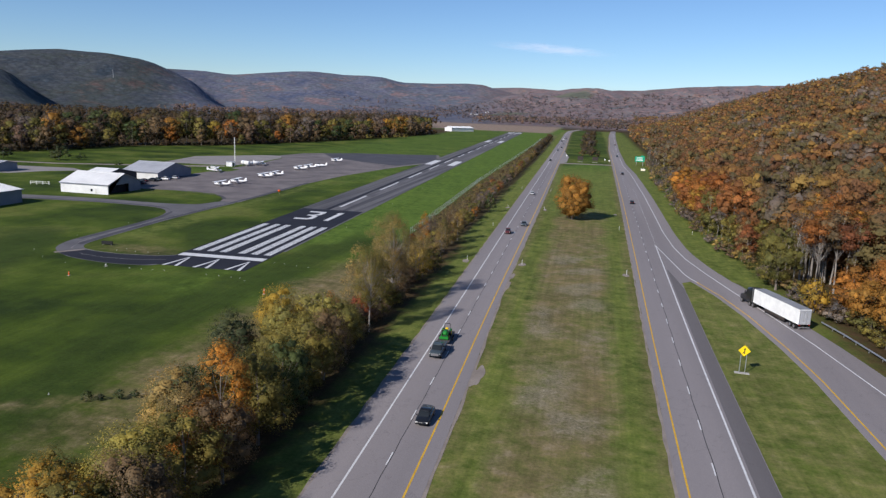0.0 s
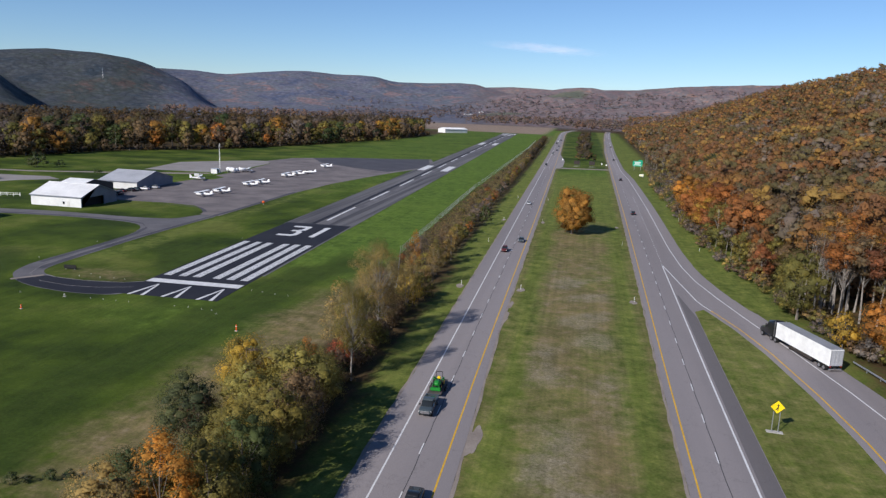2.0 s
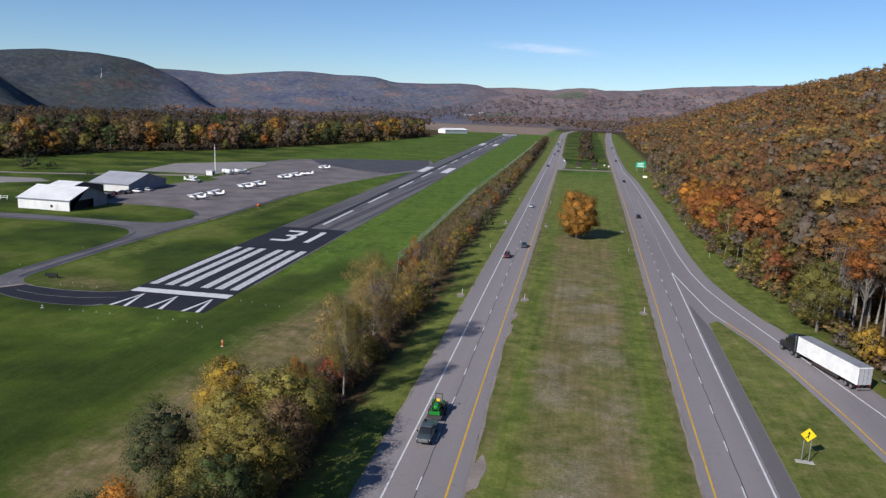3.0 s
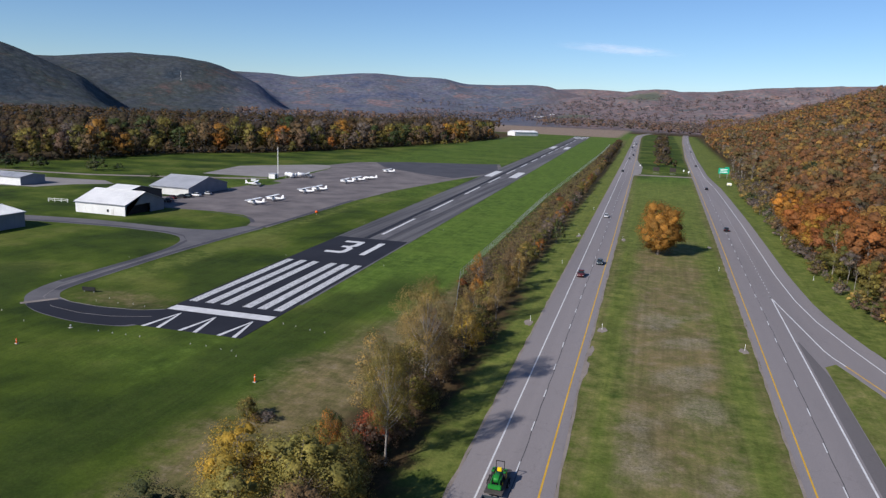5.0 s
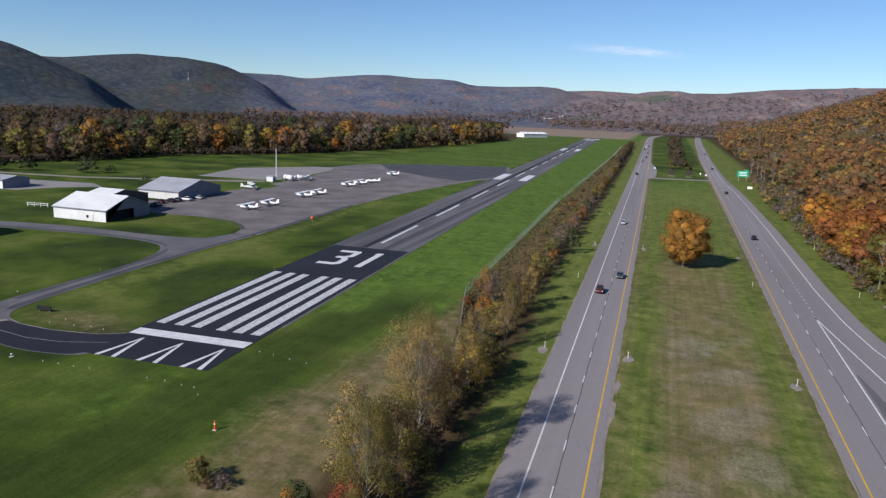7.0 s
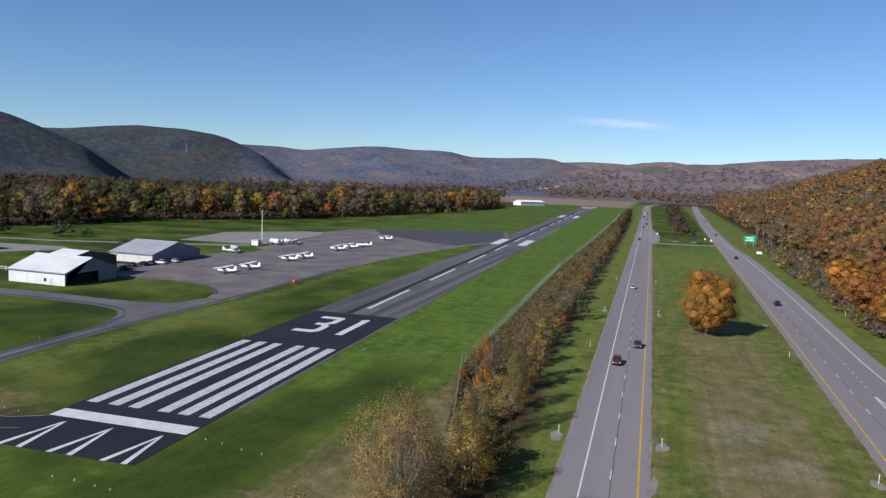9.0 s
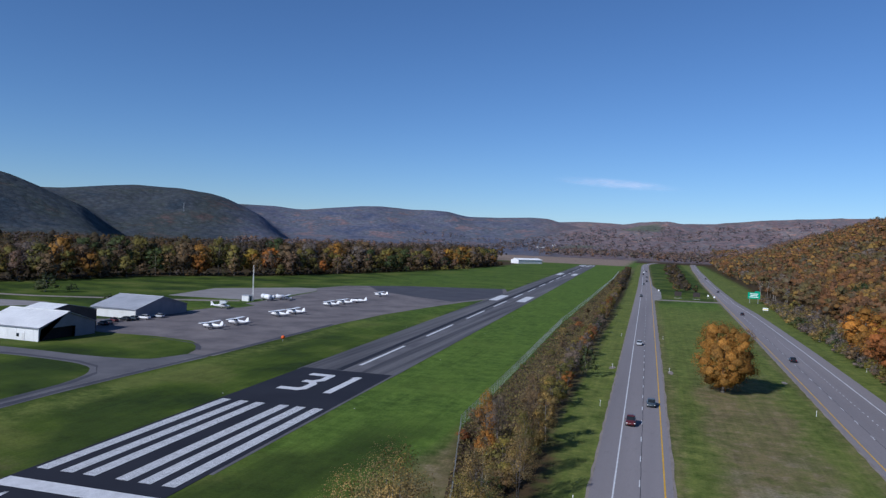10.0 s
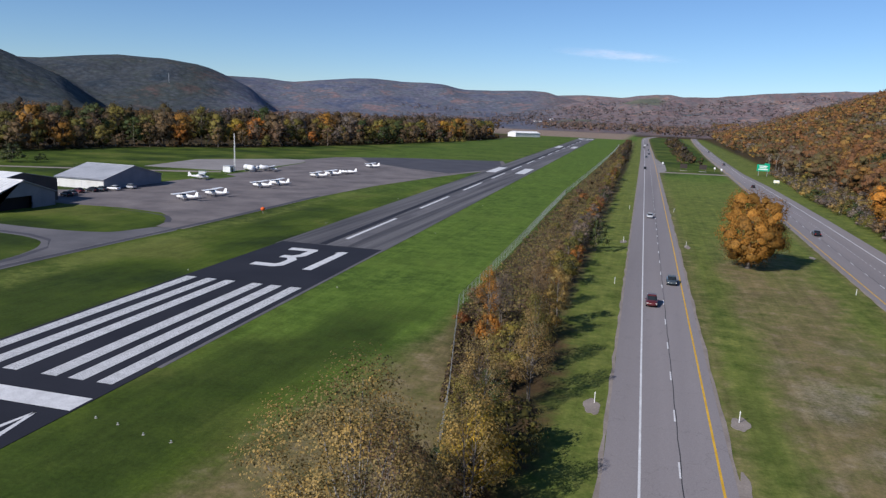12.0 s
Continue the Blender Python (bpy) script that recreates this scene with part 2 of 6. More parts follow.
M_APRON = asphalt_material("apron_asphalt", (0.098, 0.086, 0.090), (0.205, 0.180, 0.176))
M_DARK_TAR = asphalt_material("dark_tar", (0.048, 0.048, 0.060), (0.078, 0.076, 0.088))
M_PAD = asphalt_material("worn_pad", (0.20, 0.185, 0.18), (0.27, 0.25, 0.245))
M_GRAVEL = two_scale("pale_gravel", (0.19, 0.16, 0.14), (0.29, 0.25, 0.22), 0.3, 5, 0.95, 0.6, 0.05)
M_WHITE = two_scale("white_road_paint", (0.52, 0.52, 0.53), (0.68, 0.68, 0.69), 0.6, 8, 0.7, 0)
M_YELLOW = two_scale("yellow_road_paint", (0.50, 0.29, 0.02), (0.70, 0.42, 0.04), 0.6, 8, 0.7, 0)
M_BARK = two_scale("grey_bark", (0.11, 0.09, 0.075), (0.24, 0.21, 0.18), 1.2, 12, 0.9, 0.5, 0.03)
M_BIRCH = two_scale("pale_bark", (0.17, 0.15, 0.13), (0.34, 0.31, 0.28), 1.5, 10, 0.85, 0.4, 0.02)
LEAF = {
    "rust": leaf_material("rust_leaves", [(0.0, (0.241, 0.090, 0.041)), (0.35, (0.365, 0.136, 0.041)), (0.7, (0.450, 0.195, 0.041)), (1.0, (0.311, 0.122, 0.065))]),
    "gold": leaf_material("golden_leaves", [(0.0, (0.505, 0.289, 0.048)), (0.5, (0.505, 0.359, 0.053)), (1.0, (0.486, 0.224, 0.040))]),
    "orange": leaf_material("orange_leaves", [(0.0, (0.534, 0.194, 0.036)), (0.5, (0.480, 0.211, 0.042)), (1.0, (0.554, 0.252, 0.042))]),
    "olive": leaf_material("olive_leaves", [(0.0, (0.230, 0.194, 0.048)), (0.5, (0.294, 0.241, 0.058)), (1.0, (0.183, 0.171, 0.045))]),
    "lime": leaf_material("yellow_green_leaves", [(0.0, (0.387, 0.328, 0.073)), (0.5, (0.430, 0.349, 0.073)), (1.0, (0.370, 0.319, 0.082))]),
    "tan": leaf_material("tan_leaves", [(0.0, (0.370, 0.268, 0.111)), (0.5, (0.435, 0.305, 0.093)), (1.0, (0.324, 0.222, 0.102))]),
    "green": leaf_material("dark_green_leaves", [(0.0, (0.065, 0.093, 0.033)), (0.5, (0.102, 0.133, 0.041)), (1.0, (0.083, 0.093, 0.041))]),
    "brown": leaf_material("brown_leaves", [(0.0, (0.194, 0.130, 0.074)), (0.5, (0.259, 0.174, 0.085)), (1.0, (0.204, 0.126, 0.089))]),
    "grey": leaf_material("bare_grey_twigs", [(0.0, (0.231, 0.181, 0.152)), (0.5, (0.278, 0.226, 0.185)), (1.0, (0.222, 0.163, 0.130))]),
    "maple": leaf_material("orange_brown_leaves", [(0.0, (0.440, 0.222, 0.045)), (1.0, (0.440, 0.222, 0.045))]),
    "red": leaf_material("red_leaves", [(0.0, (0.407, 0.093, 0.046)), (1.0, (0.500, 0.139, 0.046))]),
}
M_WOODS_RIGHT = woods_material("autumn_woods_bright", [(0.0, (0.331, 0.258, 0.202)), (0.12, (0.220, 0.180, 0.089)), (0.28, (0.275, 0.216, 0.085)), (0.44, (0.315, 0.193, 0.106)), (0.56, (0.367, 0.184, 0.090)), (0.70, (0.424, 0.209, 0.083)), (0.84, (0.502, 0.278, 0.088)), (1.0, (0.563, 0.360, 0.102))])
M_WOODS_LEFT = woods_material("autumn_woods_dull", [(0.0, (0.183, 0.147, 0.123)), (0.2, (0.149, 0.111, 0.078)), (0.4, (0.111, 0.099, 0.047)), (0.6, (0.156, 0.118, 0.057)), (0.8, (0.179, 0.108, 0.054)), (1.0, (0.216, 0.154, 0.057))])
M_WOODS_GREY = woods_material("bare_valley_woods", [(0.0, (0.153, 0.115, 0.102)), (0.3, (0.139, 0.102, 0.071)), (0.55, (0.105, 0.086, 0.042)), (0.78, (0.165, 0.099, 0.049)), (1.0, (0.203, 0.131, 0.049))])
# the two farthest woods: haze is mixed into their leaf colours
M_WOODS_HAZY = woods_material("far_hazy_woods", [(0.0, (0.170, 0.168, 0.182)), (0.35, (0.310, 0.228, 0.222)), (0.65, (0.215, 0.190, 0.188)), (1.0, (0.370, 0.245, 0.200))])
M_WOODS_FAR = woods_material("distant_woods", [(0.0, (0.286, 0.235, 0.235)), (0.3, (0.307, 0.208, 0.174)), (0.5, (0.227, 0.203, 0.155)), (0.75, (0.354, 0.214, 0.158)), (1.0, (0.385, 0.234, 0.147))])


# ---- mesh helpers ----
def quick_mesh(name, verts, faces, mat=None, smooth=False, normals=None):
    """A mesh from numpy arrays; faces is an (n, k) array."""
    verts, faces = np.asarray(verts, np.float32), np.asarray(faces, np.int32)
    me = bpy.data.meshes.new(name)
    k = faces.shape[1]
    me.vertices.add(len(verts))
    me.vertices.foreach_set("co", verts.ravel())
    me.loops.add(faces.size)
    me.loops.foreach_set("vertex_index", faces.ravel())
    me.polygons.add(len(faces))
    me.polygons.foreach_set("loop_start", np.arange(0, faces.size, k, dtype=np.int32))
    me.polygons.foreach_set("use_smooth", np.full(len(faces), smooth))
    me.update(calc_edges=True)
    if normals is not None:
        me.polygons.foreach_set("use_smooth", np.ones(len(faces), bool))
        me.normals_split_custom_set_from_vertices(np.asarray(normals, np.float32))
    if mat:
        me.materials.append(mat)
    return me


def part(name, bm, mat, parent=None, label=""):
    """Links a bmesh as one mesh object under a thing or a part."""
    me = bpy.data.meshes.new(name)
    bm.to_mesh(me)
    bm.free()
    me.materials.append(mat)
    return attach(name, me, parent, label)


def attach(name, me, parent=None, label="", m=None):
    ob = new(name, me)
    if parent:
        ob.parent = parent
    if m is not None:
        ob.matrix_basis = m
    if label:
        ob["label"] = label
    return ob


def root(name, m, label, category, group=""):
    """An empty that carries the parts of a thing."""
    ob = new(name)
    ob.empty_display_size = 0.3
    ob.matrix_basis = m
    return tagged(ob, label, category, group)


def box(bm, x0, x1, y0, y1, z0, z1, bevel=0.0):
    r = bmesh.ops.create_cube(bm, size=1)
    bmesh.ops.scale(bm, vec=(x1 - x0, y1 - y0, z1 - z0), verts=r["verts"])
    bmesh.ops.translate(bm, vec=((x0 + x1) / 2, (y0 + y1) / 2, (z0 + z1) / 2), verts=r["verts"])
    if bevel:
        edges = list({e for v in r["verts"] for e in v.link_edges})
        bmesh.ops.bevel(bm, geom=edges, offset=bevel, segments=2, affect="EDGES")
    return bm


def boxed(*dims):
    return box(bmesh.new(), *dims)


def tube(bm, points, radii, sides=6):
    """A tapered tube through the points."""
    rings = []
    pts = [Vector(p) for p in points]
    for i, (p, r) in enumerate(zip(pts, radii)):
        way = (pts[min(i + 1, len(pts) - 1)] - pts[max(i - 1, 0)]).normalized()
        a = way.orthogonal().normalized()
        b = way.cross(a)
        rings.append([bm.verts.new(p + float(r) * (math.cos(q) * a + math.sin(q) * b)) for q in [2 * math.pi * k / sides for k in range(sides)]])
    for r0, r1 in zip(rings, rings[1:]):
        for k in range(sides):
            bm.faces.new((r0[k], r0[(k + 1) % sides], r1[(k + 1) % sides], r1[k]))
    bm.faces.new(list(reversed(rings[0])))
    bm.faces.new(rings[-1])
    return bm


def slab(points, z0, z1):
    """A flat slab with the outline of the points (counter-clockwise or not)."""
    bm = bmesh.new()
    low = [bm.verts.new((x, y, z0)) for x, y in points]
    top = [bm.verts.new((x, y, z1)) for x, y in points]
    f = bm.faces.new(top)
    for i in range(len(points)):
        j = (i + 1) % len(points)
        bm.faces.new((low[i], low[j], top[j], top[i]))
    bmesh.ops.recalc_face_normals(bm, faces=bm.faces)
    bmesh.ops.triangulate(bm, faces=[f])
    return bm


def rounded(points, times=2):
    """Cuts the corners of a closed outline."""
    for _ in range(times):
        out = []
        for (xa, ya), (xb, yb) in zip(points, points[1:] + points[:1]):
            out += [(0.8 * xa + 0.2 * xb, 0.8 * ya + 0.2 * yb), (0.2 * xa + 0.8 * xb, 0.2 * ya + 0.8 * yb)]
        points = out
    return points


def strip(left, right, ys, z0, z1):
    """A long slab between two lines x = left(y) and x = right(y)."""
    pts = [(left(y), y) for y in ys] + [(right(y), y) for y in reversed(ys)]
    bm = bmesh.new()
    n = len(ys)
    l0 = [bm.verts.new((left(y), y, z0)) for y in ys]
    l1 = [bm.verts.new((left(y), y, z1)) for y in ys]
    r0 = [bm.verts.new((right(y), y, z0)) for y in ys]
    r1 = [bm.verts.new((right(y), y, z1)) for y in ys]
    for i in range(n - 1):
        bm.faces.new((l1[i], r1[i], r1[i + 1], l1[i + 1]))
        bm.faces.new((l0[i], l1[i], l1[i + 1], l0[i + 1]))
        bm.faces.new((r1[i], r0[i], r0[i + 1], r1[i + 1]))
    bm.faces.new((l0[0], r0[0], r1[0], l1[0]))
    bm.faces.new((l1[-1], r1[-1], r0[-1], l0[-1]))
    return bm


def line_of(pairs):
    ys, xs = [p[0] for p in pairs], [p[1] for p in pairs]
    return lambda y: float(np.interp(y, ys, xs))


def curve_of(pairs):
    """A smooth line x(y) through (y, x) pairs."""
    f = line_of(pairs)
    return lambda y: sum(f(y + d) for d in (-24, -12, 0, 12, 24)) / 5


# ---- plan of the roads ----
l_white = curve_of([(-160, -20.2), (72, -22.9), (330, -26.7), (700, -32.0), (1030, -38.0), (1300, -43), (1450, -43.5), (1560, -36), (1700, -14)])
l_yellow = lambda y: l_white(y) + float(np.interp(y, [90, 130, 160, 300], [7.0, 6.75, 6.7, 7.0]))
l_left = lambda y: l_white(y) - 3.1
l_right = lambda y: l_yellow(y) + float(np.interp(y, [100, 120, 165, 240], [1.8, 1.7, 1.15, 1.1]))
r_yellow = curve_of([(-160, 12.3), (82, 13.2), (115, 13.5), (153, 13.9), (187, 14.5), (249, 15.3), (300, 16.0), (370, 16.8), (500, 18.0), (812, 20.8), (1200, 28.5), (1500, 37), (1700, 45)])
r_white = lambda y: r_yellow(y) + 6.9
r_left = lambda y: r_yellow(y) - 1.15
merge_white = line_of([(0, 47.5), (60, 48.5), (100, 47.6), (121, 45.9), (144, 42.4), (165, 38.4), (181, 35.0), (200, 31.4), (217, 28.7), (235, 27.3), (264, 26.8), (312, 27.3), (368, 27.8), (444, 27.8), (510, 27.5), (590, 25.2)])
ramp_yellow = line_of([(0, 39.5), (60, 40.0), (101, 38.9), (125, 38.2), (140, 36.9), (160, 34.4), (175, 31.6), (186, 28.6), (194, 26.2), (215, 24.1), (237, 21.9)])


# ---- terrain ----
def smooth(a, b, x):
    t = np.clip((x - a) / (b - a), 0, 1)
    return t * t * (3 - 2 * t)


def wobble(x, y, scale, seed):
    """Cheap smooth noise from sines, about -1 to 1."""
    g = np.random.RandomState(seed)
    out = 0
    for k in range(6):
        a, ph = g.uniform(0, 2 * math.pi, 2)
        s = scale * g.uniform(0.6, 1.7)
        out = out + np.sin((x * math.cos(a) + y * math.sin(a)) / s * 2 * math.pi + ph)
    return out / 3.2


def terrain(x, y):
    """Height of the land: a flat valley floor between wooded hills."""
    x, y = np.asarray(x, float), np.asarray(y, float)
    dx, dy = x + 8, y - 50
    az, r = np.degrees(np.arctan2(dx, dy)), np.hypot(dx, dy)
    folds = 0.5 * wobble(x, y, 330, 3) + 0.5 * wobble(x, y, 170, 4)

    def hill(el, far_off, foot_off, rough=0.5, edge=0.0):
        """A hill that shows at the given elevation, with folds on its slopes."""
        s = smooth(foot_off, far_off, r)
        return (far_off * np.tan(np.radians(el)) + 40 * smooth(0, 1, el)) * s * (1 + rough * folds * s * (1 - s))

    spur = hill(np.interp(az, [-75, -60, -52, -48.2, -47.2, -46.2, -45.4, -44, -42.5, -41.2, -40.2], [4.5, 4.2, 3.9, 3.15, 2.9, 2.53, 2.2, 1.55, 0.95, 0.3, 0]), 2000, 1450)
    a = hill(np.interp(az, [-75, -47, -44.4, -43.2, -41.4, -39.4, -37.7, -36.5, -35.4, -34.2, -33.4, -32.4, -31.2, -30, -28.8, -28.2], [2.3, 2.2, 2.18, 2.33, 2.56, 2.75, 2.68, 2.67, 2.54, 2.4, 2.2, 1.8, 1.25, 0.65, 0.08, 0]), 2700, 2000)
    b = hill(np.interp(az, [-42, -32.4, -29.7, -27.8, -25.5, -23.3, -21.6, -19.4, -17.6, -16.3, -15, -12.4, -9.8, -8.5, -7.8, -6, -4, -2, 0], [1.7, 1.81, 1.78, 1.6, 1.85, 2.08, 2.15, 1.99, 2.02, 1.95, 1.62, 1.64, 1.76, 1.70, 1.5, 1.1, 0.7, 0.3, 0]), 4000, 2700)
    e = hill(np.interp(az, [-12, -7.8, -5.7, -3.8, -2.5, 2], [1.3, 1.5, 1.62, 1.57, 1.5, 1.2]), 4700, 4200, 0.2)
    c = hill(np.interp(az, [-14, -8, -5, -3.5, -2.5, -1.7, -0.5, 0.3, 1.4, 3.8, 4.5, 6, 7.5, 9.6, 11.6, 13, 16, 20, 40], [0, 0.7, 1.15, 1.36, 1.5, 1.66, 1.74, 1.73, 1.6, 1.71, 1.8, 1.95, 2.07, 2.13, 2.28, 2.34, 2.4, 2.4, 2.4]), 3700, 1800, 0.8)
    top = np.interp(y, [-800, 600, 1150, 1650, 2270, 3000, 3600], [112, 112, 108, 96, 58, 25, 0])
    foot = np.interp(y, [0, 120, 200, 300, 600, 1500, 2500], [62, 62, 58, 48, 55, 75, 120])
    d = top * (0.55 * smooth(foot, foot + 345, x) + 0.45 * np.clip((x - foot) / 345, 0, 1)) * (1 + 0.06 * wobble(x, y, 260, 5) * smooth(foot + 30, foot + 160, x))
    return np.maximum.reduce([spur, a, b, c, e, d + 0 * a])


def spread(stops):
    """Coordinates with the given steps: (from, to, step) one after another."""
    out = []
    for a, b, s in stops:
        out += list(np.arange(a, b, s))
    return np.array(out + [stops[-1][1]], float)


gx = spread([(-4700, -2600, 70), (-2600, -900, 32), (-900, -400, 20), (-400, -150, 8), (-150, 62, 2), (62, 460, 8), (460, 4700, 70)])
gy = spread([(-900, 0, 60), (0, 330, 2.5), (330, 1500, 10), (1500, 3600, 36), (3600, 4900, 50)])
GX, GY = np.meshgrid(gx, gy)
GZ = terrain(GX, GY)
nx, ny = len(gx), len(gy)
idx = np.arange(nx * ny).reshape(ny, nx)
quads = np.stack([idx[:-1, :-1], idx[:-1, 1:], idx[1:, 1:], idx[1:, :-1]], -1).reshape(-1, 4)
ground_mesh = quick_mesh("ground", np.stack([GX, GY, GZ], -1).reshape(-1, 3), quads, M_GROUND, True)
lw, ry = np.vectorize(l_right)(GY[:, :1]), np.vectorize(r_left)(GY[:, :1])
middle, half = (lw + ry) / 2, (ry - lw) / 2
in_median = np.clip(1 - np.abs(GX - middle) / half, 0, 1)
dry = 0.95 * smooth(0.30, 0.6, in_median + 0.06 * wobble(GX, GY, 30, 11)) * smooth(20, 60, GY) * smooth(330, 265, GY)
dry *= 0.58 + 0.42 * smooth(-0.55, 0.35, wobble(GX, GY * 0.7, 26, 12))
straw = 0.50 * smooth(-0.2, 0.6, wobble(GX, GY * 0.6, 10, 77)) * smooth(0.4, 0.65, in_median) * smooth(60, 95, GY) * smooth(235, 205, GY)
dry_line = np.interp(GY, [60, 119, 156, 182, 210], [-58, -60.5, -60.5, -54.5, -50])
dry = np.maximum(dry, 0.92 * smooth(-5, 4, GX - dry_line + 2.5 * wobble(GX, GY, 25, 14)) * smooth(-36, -40, GX) * smooth(60, 95, GY) * smooth(222, 200, GY))
dry = np.maximum(dry, 0.7 * np.exp(-((GX + 112) / 10) ** 2 - ((GY - 172) / 5) ** 2))
dry = np.maximum(dry, 0.4 * smooth(2.4, 1.2, np.abs(GY - 81.5 - (GX + 69.8) * 0.64)) * smooth(-48, -56, GX) * smooth(-130, -100, GX))
dry = np.maximum(dry, 0.45 * smooth(2.2, 0.8, np.abs(GX - lw - 0.8)))
dry = np.maximum(dry, 0.55 * smooth(2.0, 0.6, np.abs(GX - ry + 0.6)))
dry = np.maximum(dry, 0.22 * smooth(21, 24, GX) * smooth(44, 38, GX) * smooth(60, 90, GY) * smooth(195, 180, GY))
field = smooth(1270, 1300, GY) * smooth(1800, 1740, GY) * smooth(-460, -420, GX) * smooth(-62, -80, GX)
light = np.where((GX > middle - half) & (GX < middle + half), 0.75, 0.0) * smooth(560, 480, GY)
verge = GX - np.vectorize(l_left)(GY[:, :1])
light = np.maximum(light, 0.85 * smooth(-8.4, -7.2, verge + 0.8 * wobble(GX, GY, 14, 15)) * smooth(3, 1, verge))
light = np.maximum(light, 0.75 * smooth(18, 22, GX) * smooth(62, 50, GX))
light = np.maximum(light, 0.5 * smooth(-116, -124, GX + 0.03 * (GY - 177)) * smooth(-132, -126, GX) * smooth(176, 190, GY))
strip_left = np.vectorize(l_left)(GY[:, :1]) - 24
brush = smooth(-1, 2, GX - strip_left) * smooth(-7.5, -9.5, verge) * smooth(150, 190, GY)
# shade at the foot of the hedge, put into the ground colour
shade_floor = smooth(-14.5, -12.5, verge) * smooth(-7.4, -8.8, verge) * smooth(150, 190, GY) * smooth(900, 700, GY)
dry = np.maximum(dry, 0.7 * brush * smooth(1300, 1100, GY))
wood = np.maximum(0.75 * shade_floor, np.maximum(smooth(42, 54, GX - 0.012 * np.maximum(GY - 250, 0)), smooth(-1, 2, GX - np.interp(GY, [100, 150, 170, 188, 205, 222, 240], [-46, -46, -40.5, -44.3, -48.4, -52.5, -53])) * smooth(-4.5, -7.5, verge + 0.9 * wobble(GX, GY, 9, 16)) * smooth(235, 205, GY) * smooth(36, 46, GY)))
front = np.interp(GY, [-300, 378, 500, 557, 621, 700, 890, 1000, 1290], [-395, -362, -340, -296, -276, -256, -224, -215, -215])
wood = np.maximum(wood, smooth(4, -10, GX - front) * smooth(1300, 1180, GY))
wood = np.maximum(wood, smooth(1540, 1570, GY) * np.clip(smooth(1760, 1800, GY) + smooth(-70, -60, GX) + smooth(-440, -470, GX), 0, 1))
rw_u = GX + 88.6 + 0.0345 * (GY - 177)
lush = 0.85 * smooth(11, 13, rw_u) * smooth(-50, -54, GX) * smooth(165, 215, GY)
lush = np.maximum(lush, 0.5 * smooth(-11, -14, rw_u) * smooth(-240, -200, GX) * smooth(280, 420, GY))
lush = np.maximum(lush, 0.75 * np.where((GX > middle - half) & (GX < middle + half), 1.0, 0.0) * smooth(400, 440, GY) * smooth(575, 570, GY))
lush = np.maximum(lush, 0.35 * smooth(1.0, 0.4, np.hypot((GX + 75) / 30, (GY - 150) / 22)))
band = np.interp(GY, [60, 90, 119, 144, 165, 190, 215], [-66, -70, -75, -70, -70, -67, -61])
deep = 0.8 * smooth(9, 4, np.abs(GX - band + 2 * wobble(GX, GY, 22, 18))) * smooth(230, 205, GY) * smooth(40, 80, GY)
deep = np.maximum(deep, 0.85 * smooth(0.0, 0.45, wobble(GX, GY, 60, 19)) * smooth(-80, -90, GX) * smooth(250, 200, GY))
deep = np.maximum(deep, 0.55 * smooth(0.15, 0.45, wobble(0.5 * GX, GY * 0.5 + 900, 26, 20)) * np.where((GX > middle - half) & (GX < middle + half), 1.0, 0.0) * smooth(0.75, 0.4, in_median))
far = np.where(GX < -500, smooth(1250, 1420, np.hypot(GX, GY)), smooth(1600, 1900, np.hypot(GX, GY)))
gaz, gr = np.degrees(np.arctan2(GX + 8, GY - 50)), np.hypot(GX + 8, GY - 50)
russet = smooth(-11, -5, gaz) * 0.85
# where the hill shade is painted, by bearing
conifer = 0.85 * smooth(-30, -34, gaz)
pasture = np.zeros_like(GX)
for a0, r0, wa, wr in ((-1.5, 3020, 1.6, 230), (-6.5, 2350, 1.6, 60), (4.6, 3300, 0.7, 80), (-1.6, 3050, 0.5, 60)):
    pasture = np.maximum(pasture, 0.8 * smooth(1.25, 0.75, np.hypot((gaz - a0) / wa, (gr - r0) / wr)))
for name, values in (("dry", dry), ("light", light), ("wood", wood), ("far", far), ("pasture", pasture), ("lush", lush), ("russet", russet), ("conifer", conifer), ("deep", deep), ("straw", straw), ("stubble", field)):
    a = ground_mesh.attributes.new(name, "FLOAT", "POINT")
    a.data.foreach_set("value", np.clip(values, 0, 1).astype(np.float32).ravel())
ground = tagged(new("ground", ground_mesh), "green airfield grass and wooded autumn hills", "ground", kind="structure")

cm, cn, cl, cp = material("thin_cloud", 1.0)
cp.inputs["Base Color"].default_value = (0.92, 0.78, 0.80, 1)
cp.inputs["Specular IOR Level"].default_value = 0.0
uvn = cn.new("ShaderNodeAttribute")
uvn.attribute_name = "wisp"
wisp = noise_tex(cn, cl, 0.009, 5, 0.6, (1.0, 1.0, 3.5))
wr = ramp(cn, [(0.30, (0.02, 0.02, 0.02)), (0.70, (0.27, 0.27, 0.27))])
cl.new(wisp.outputs[0], wr.inputs[0])
thick = cn.new("ShaderNodeMath")
thick.operation = "MULTIPLY"
cl.new(uvn.outputs["Fac"], thick.inputs[0])
cl.new(wr.outputs[0], thick.inputs[1])
clear = cn.new("ShaderNodeBsdfTransparent")
cmix = cn.new("ShaderNodeMixShader")
cl.new(thick.outputs[0], cmix.inputs[0])
cl.new(clear.outputs[0], cmix.inputs[1])
cl.new(cp.outputs[0], cmix.inputs[2])
cl.new(cmix.outputs[0], cn["Material Output"].inputs["Surface"])
cu, cw = np.meshgrid(np.linspace(-1, 1, 41), np.linspace(-1, 1, 13))
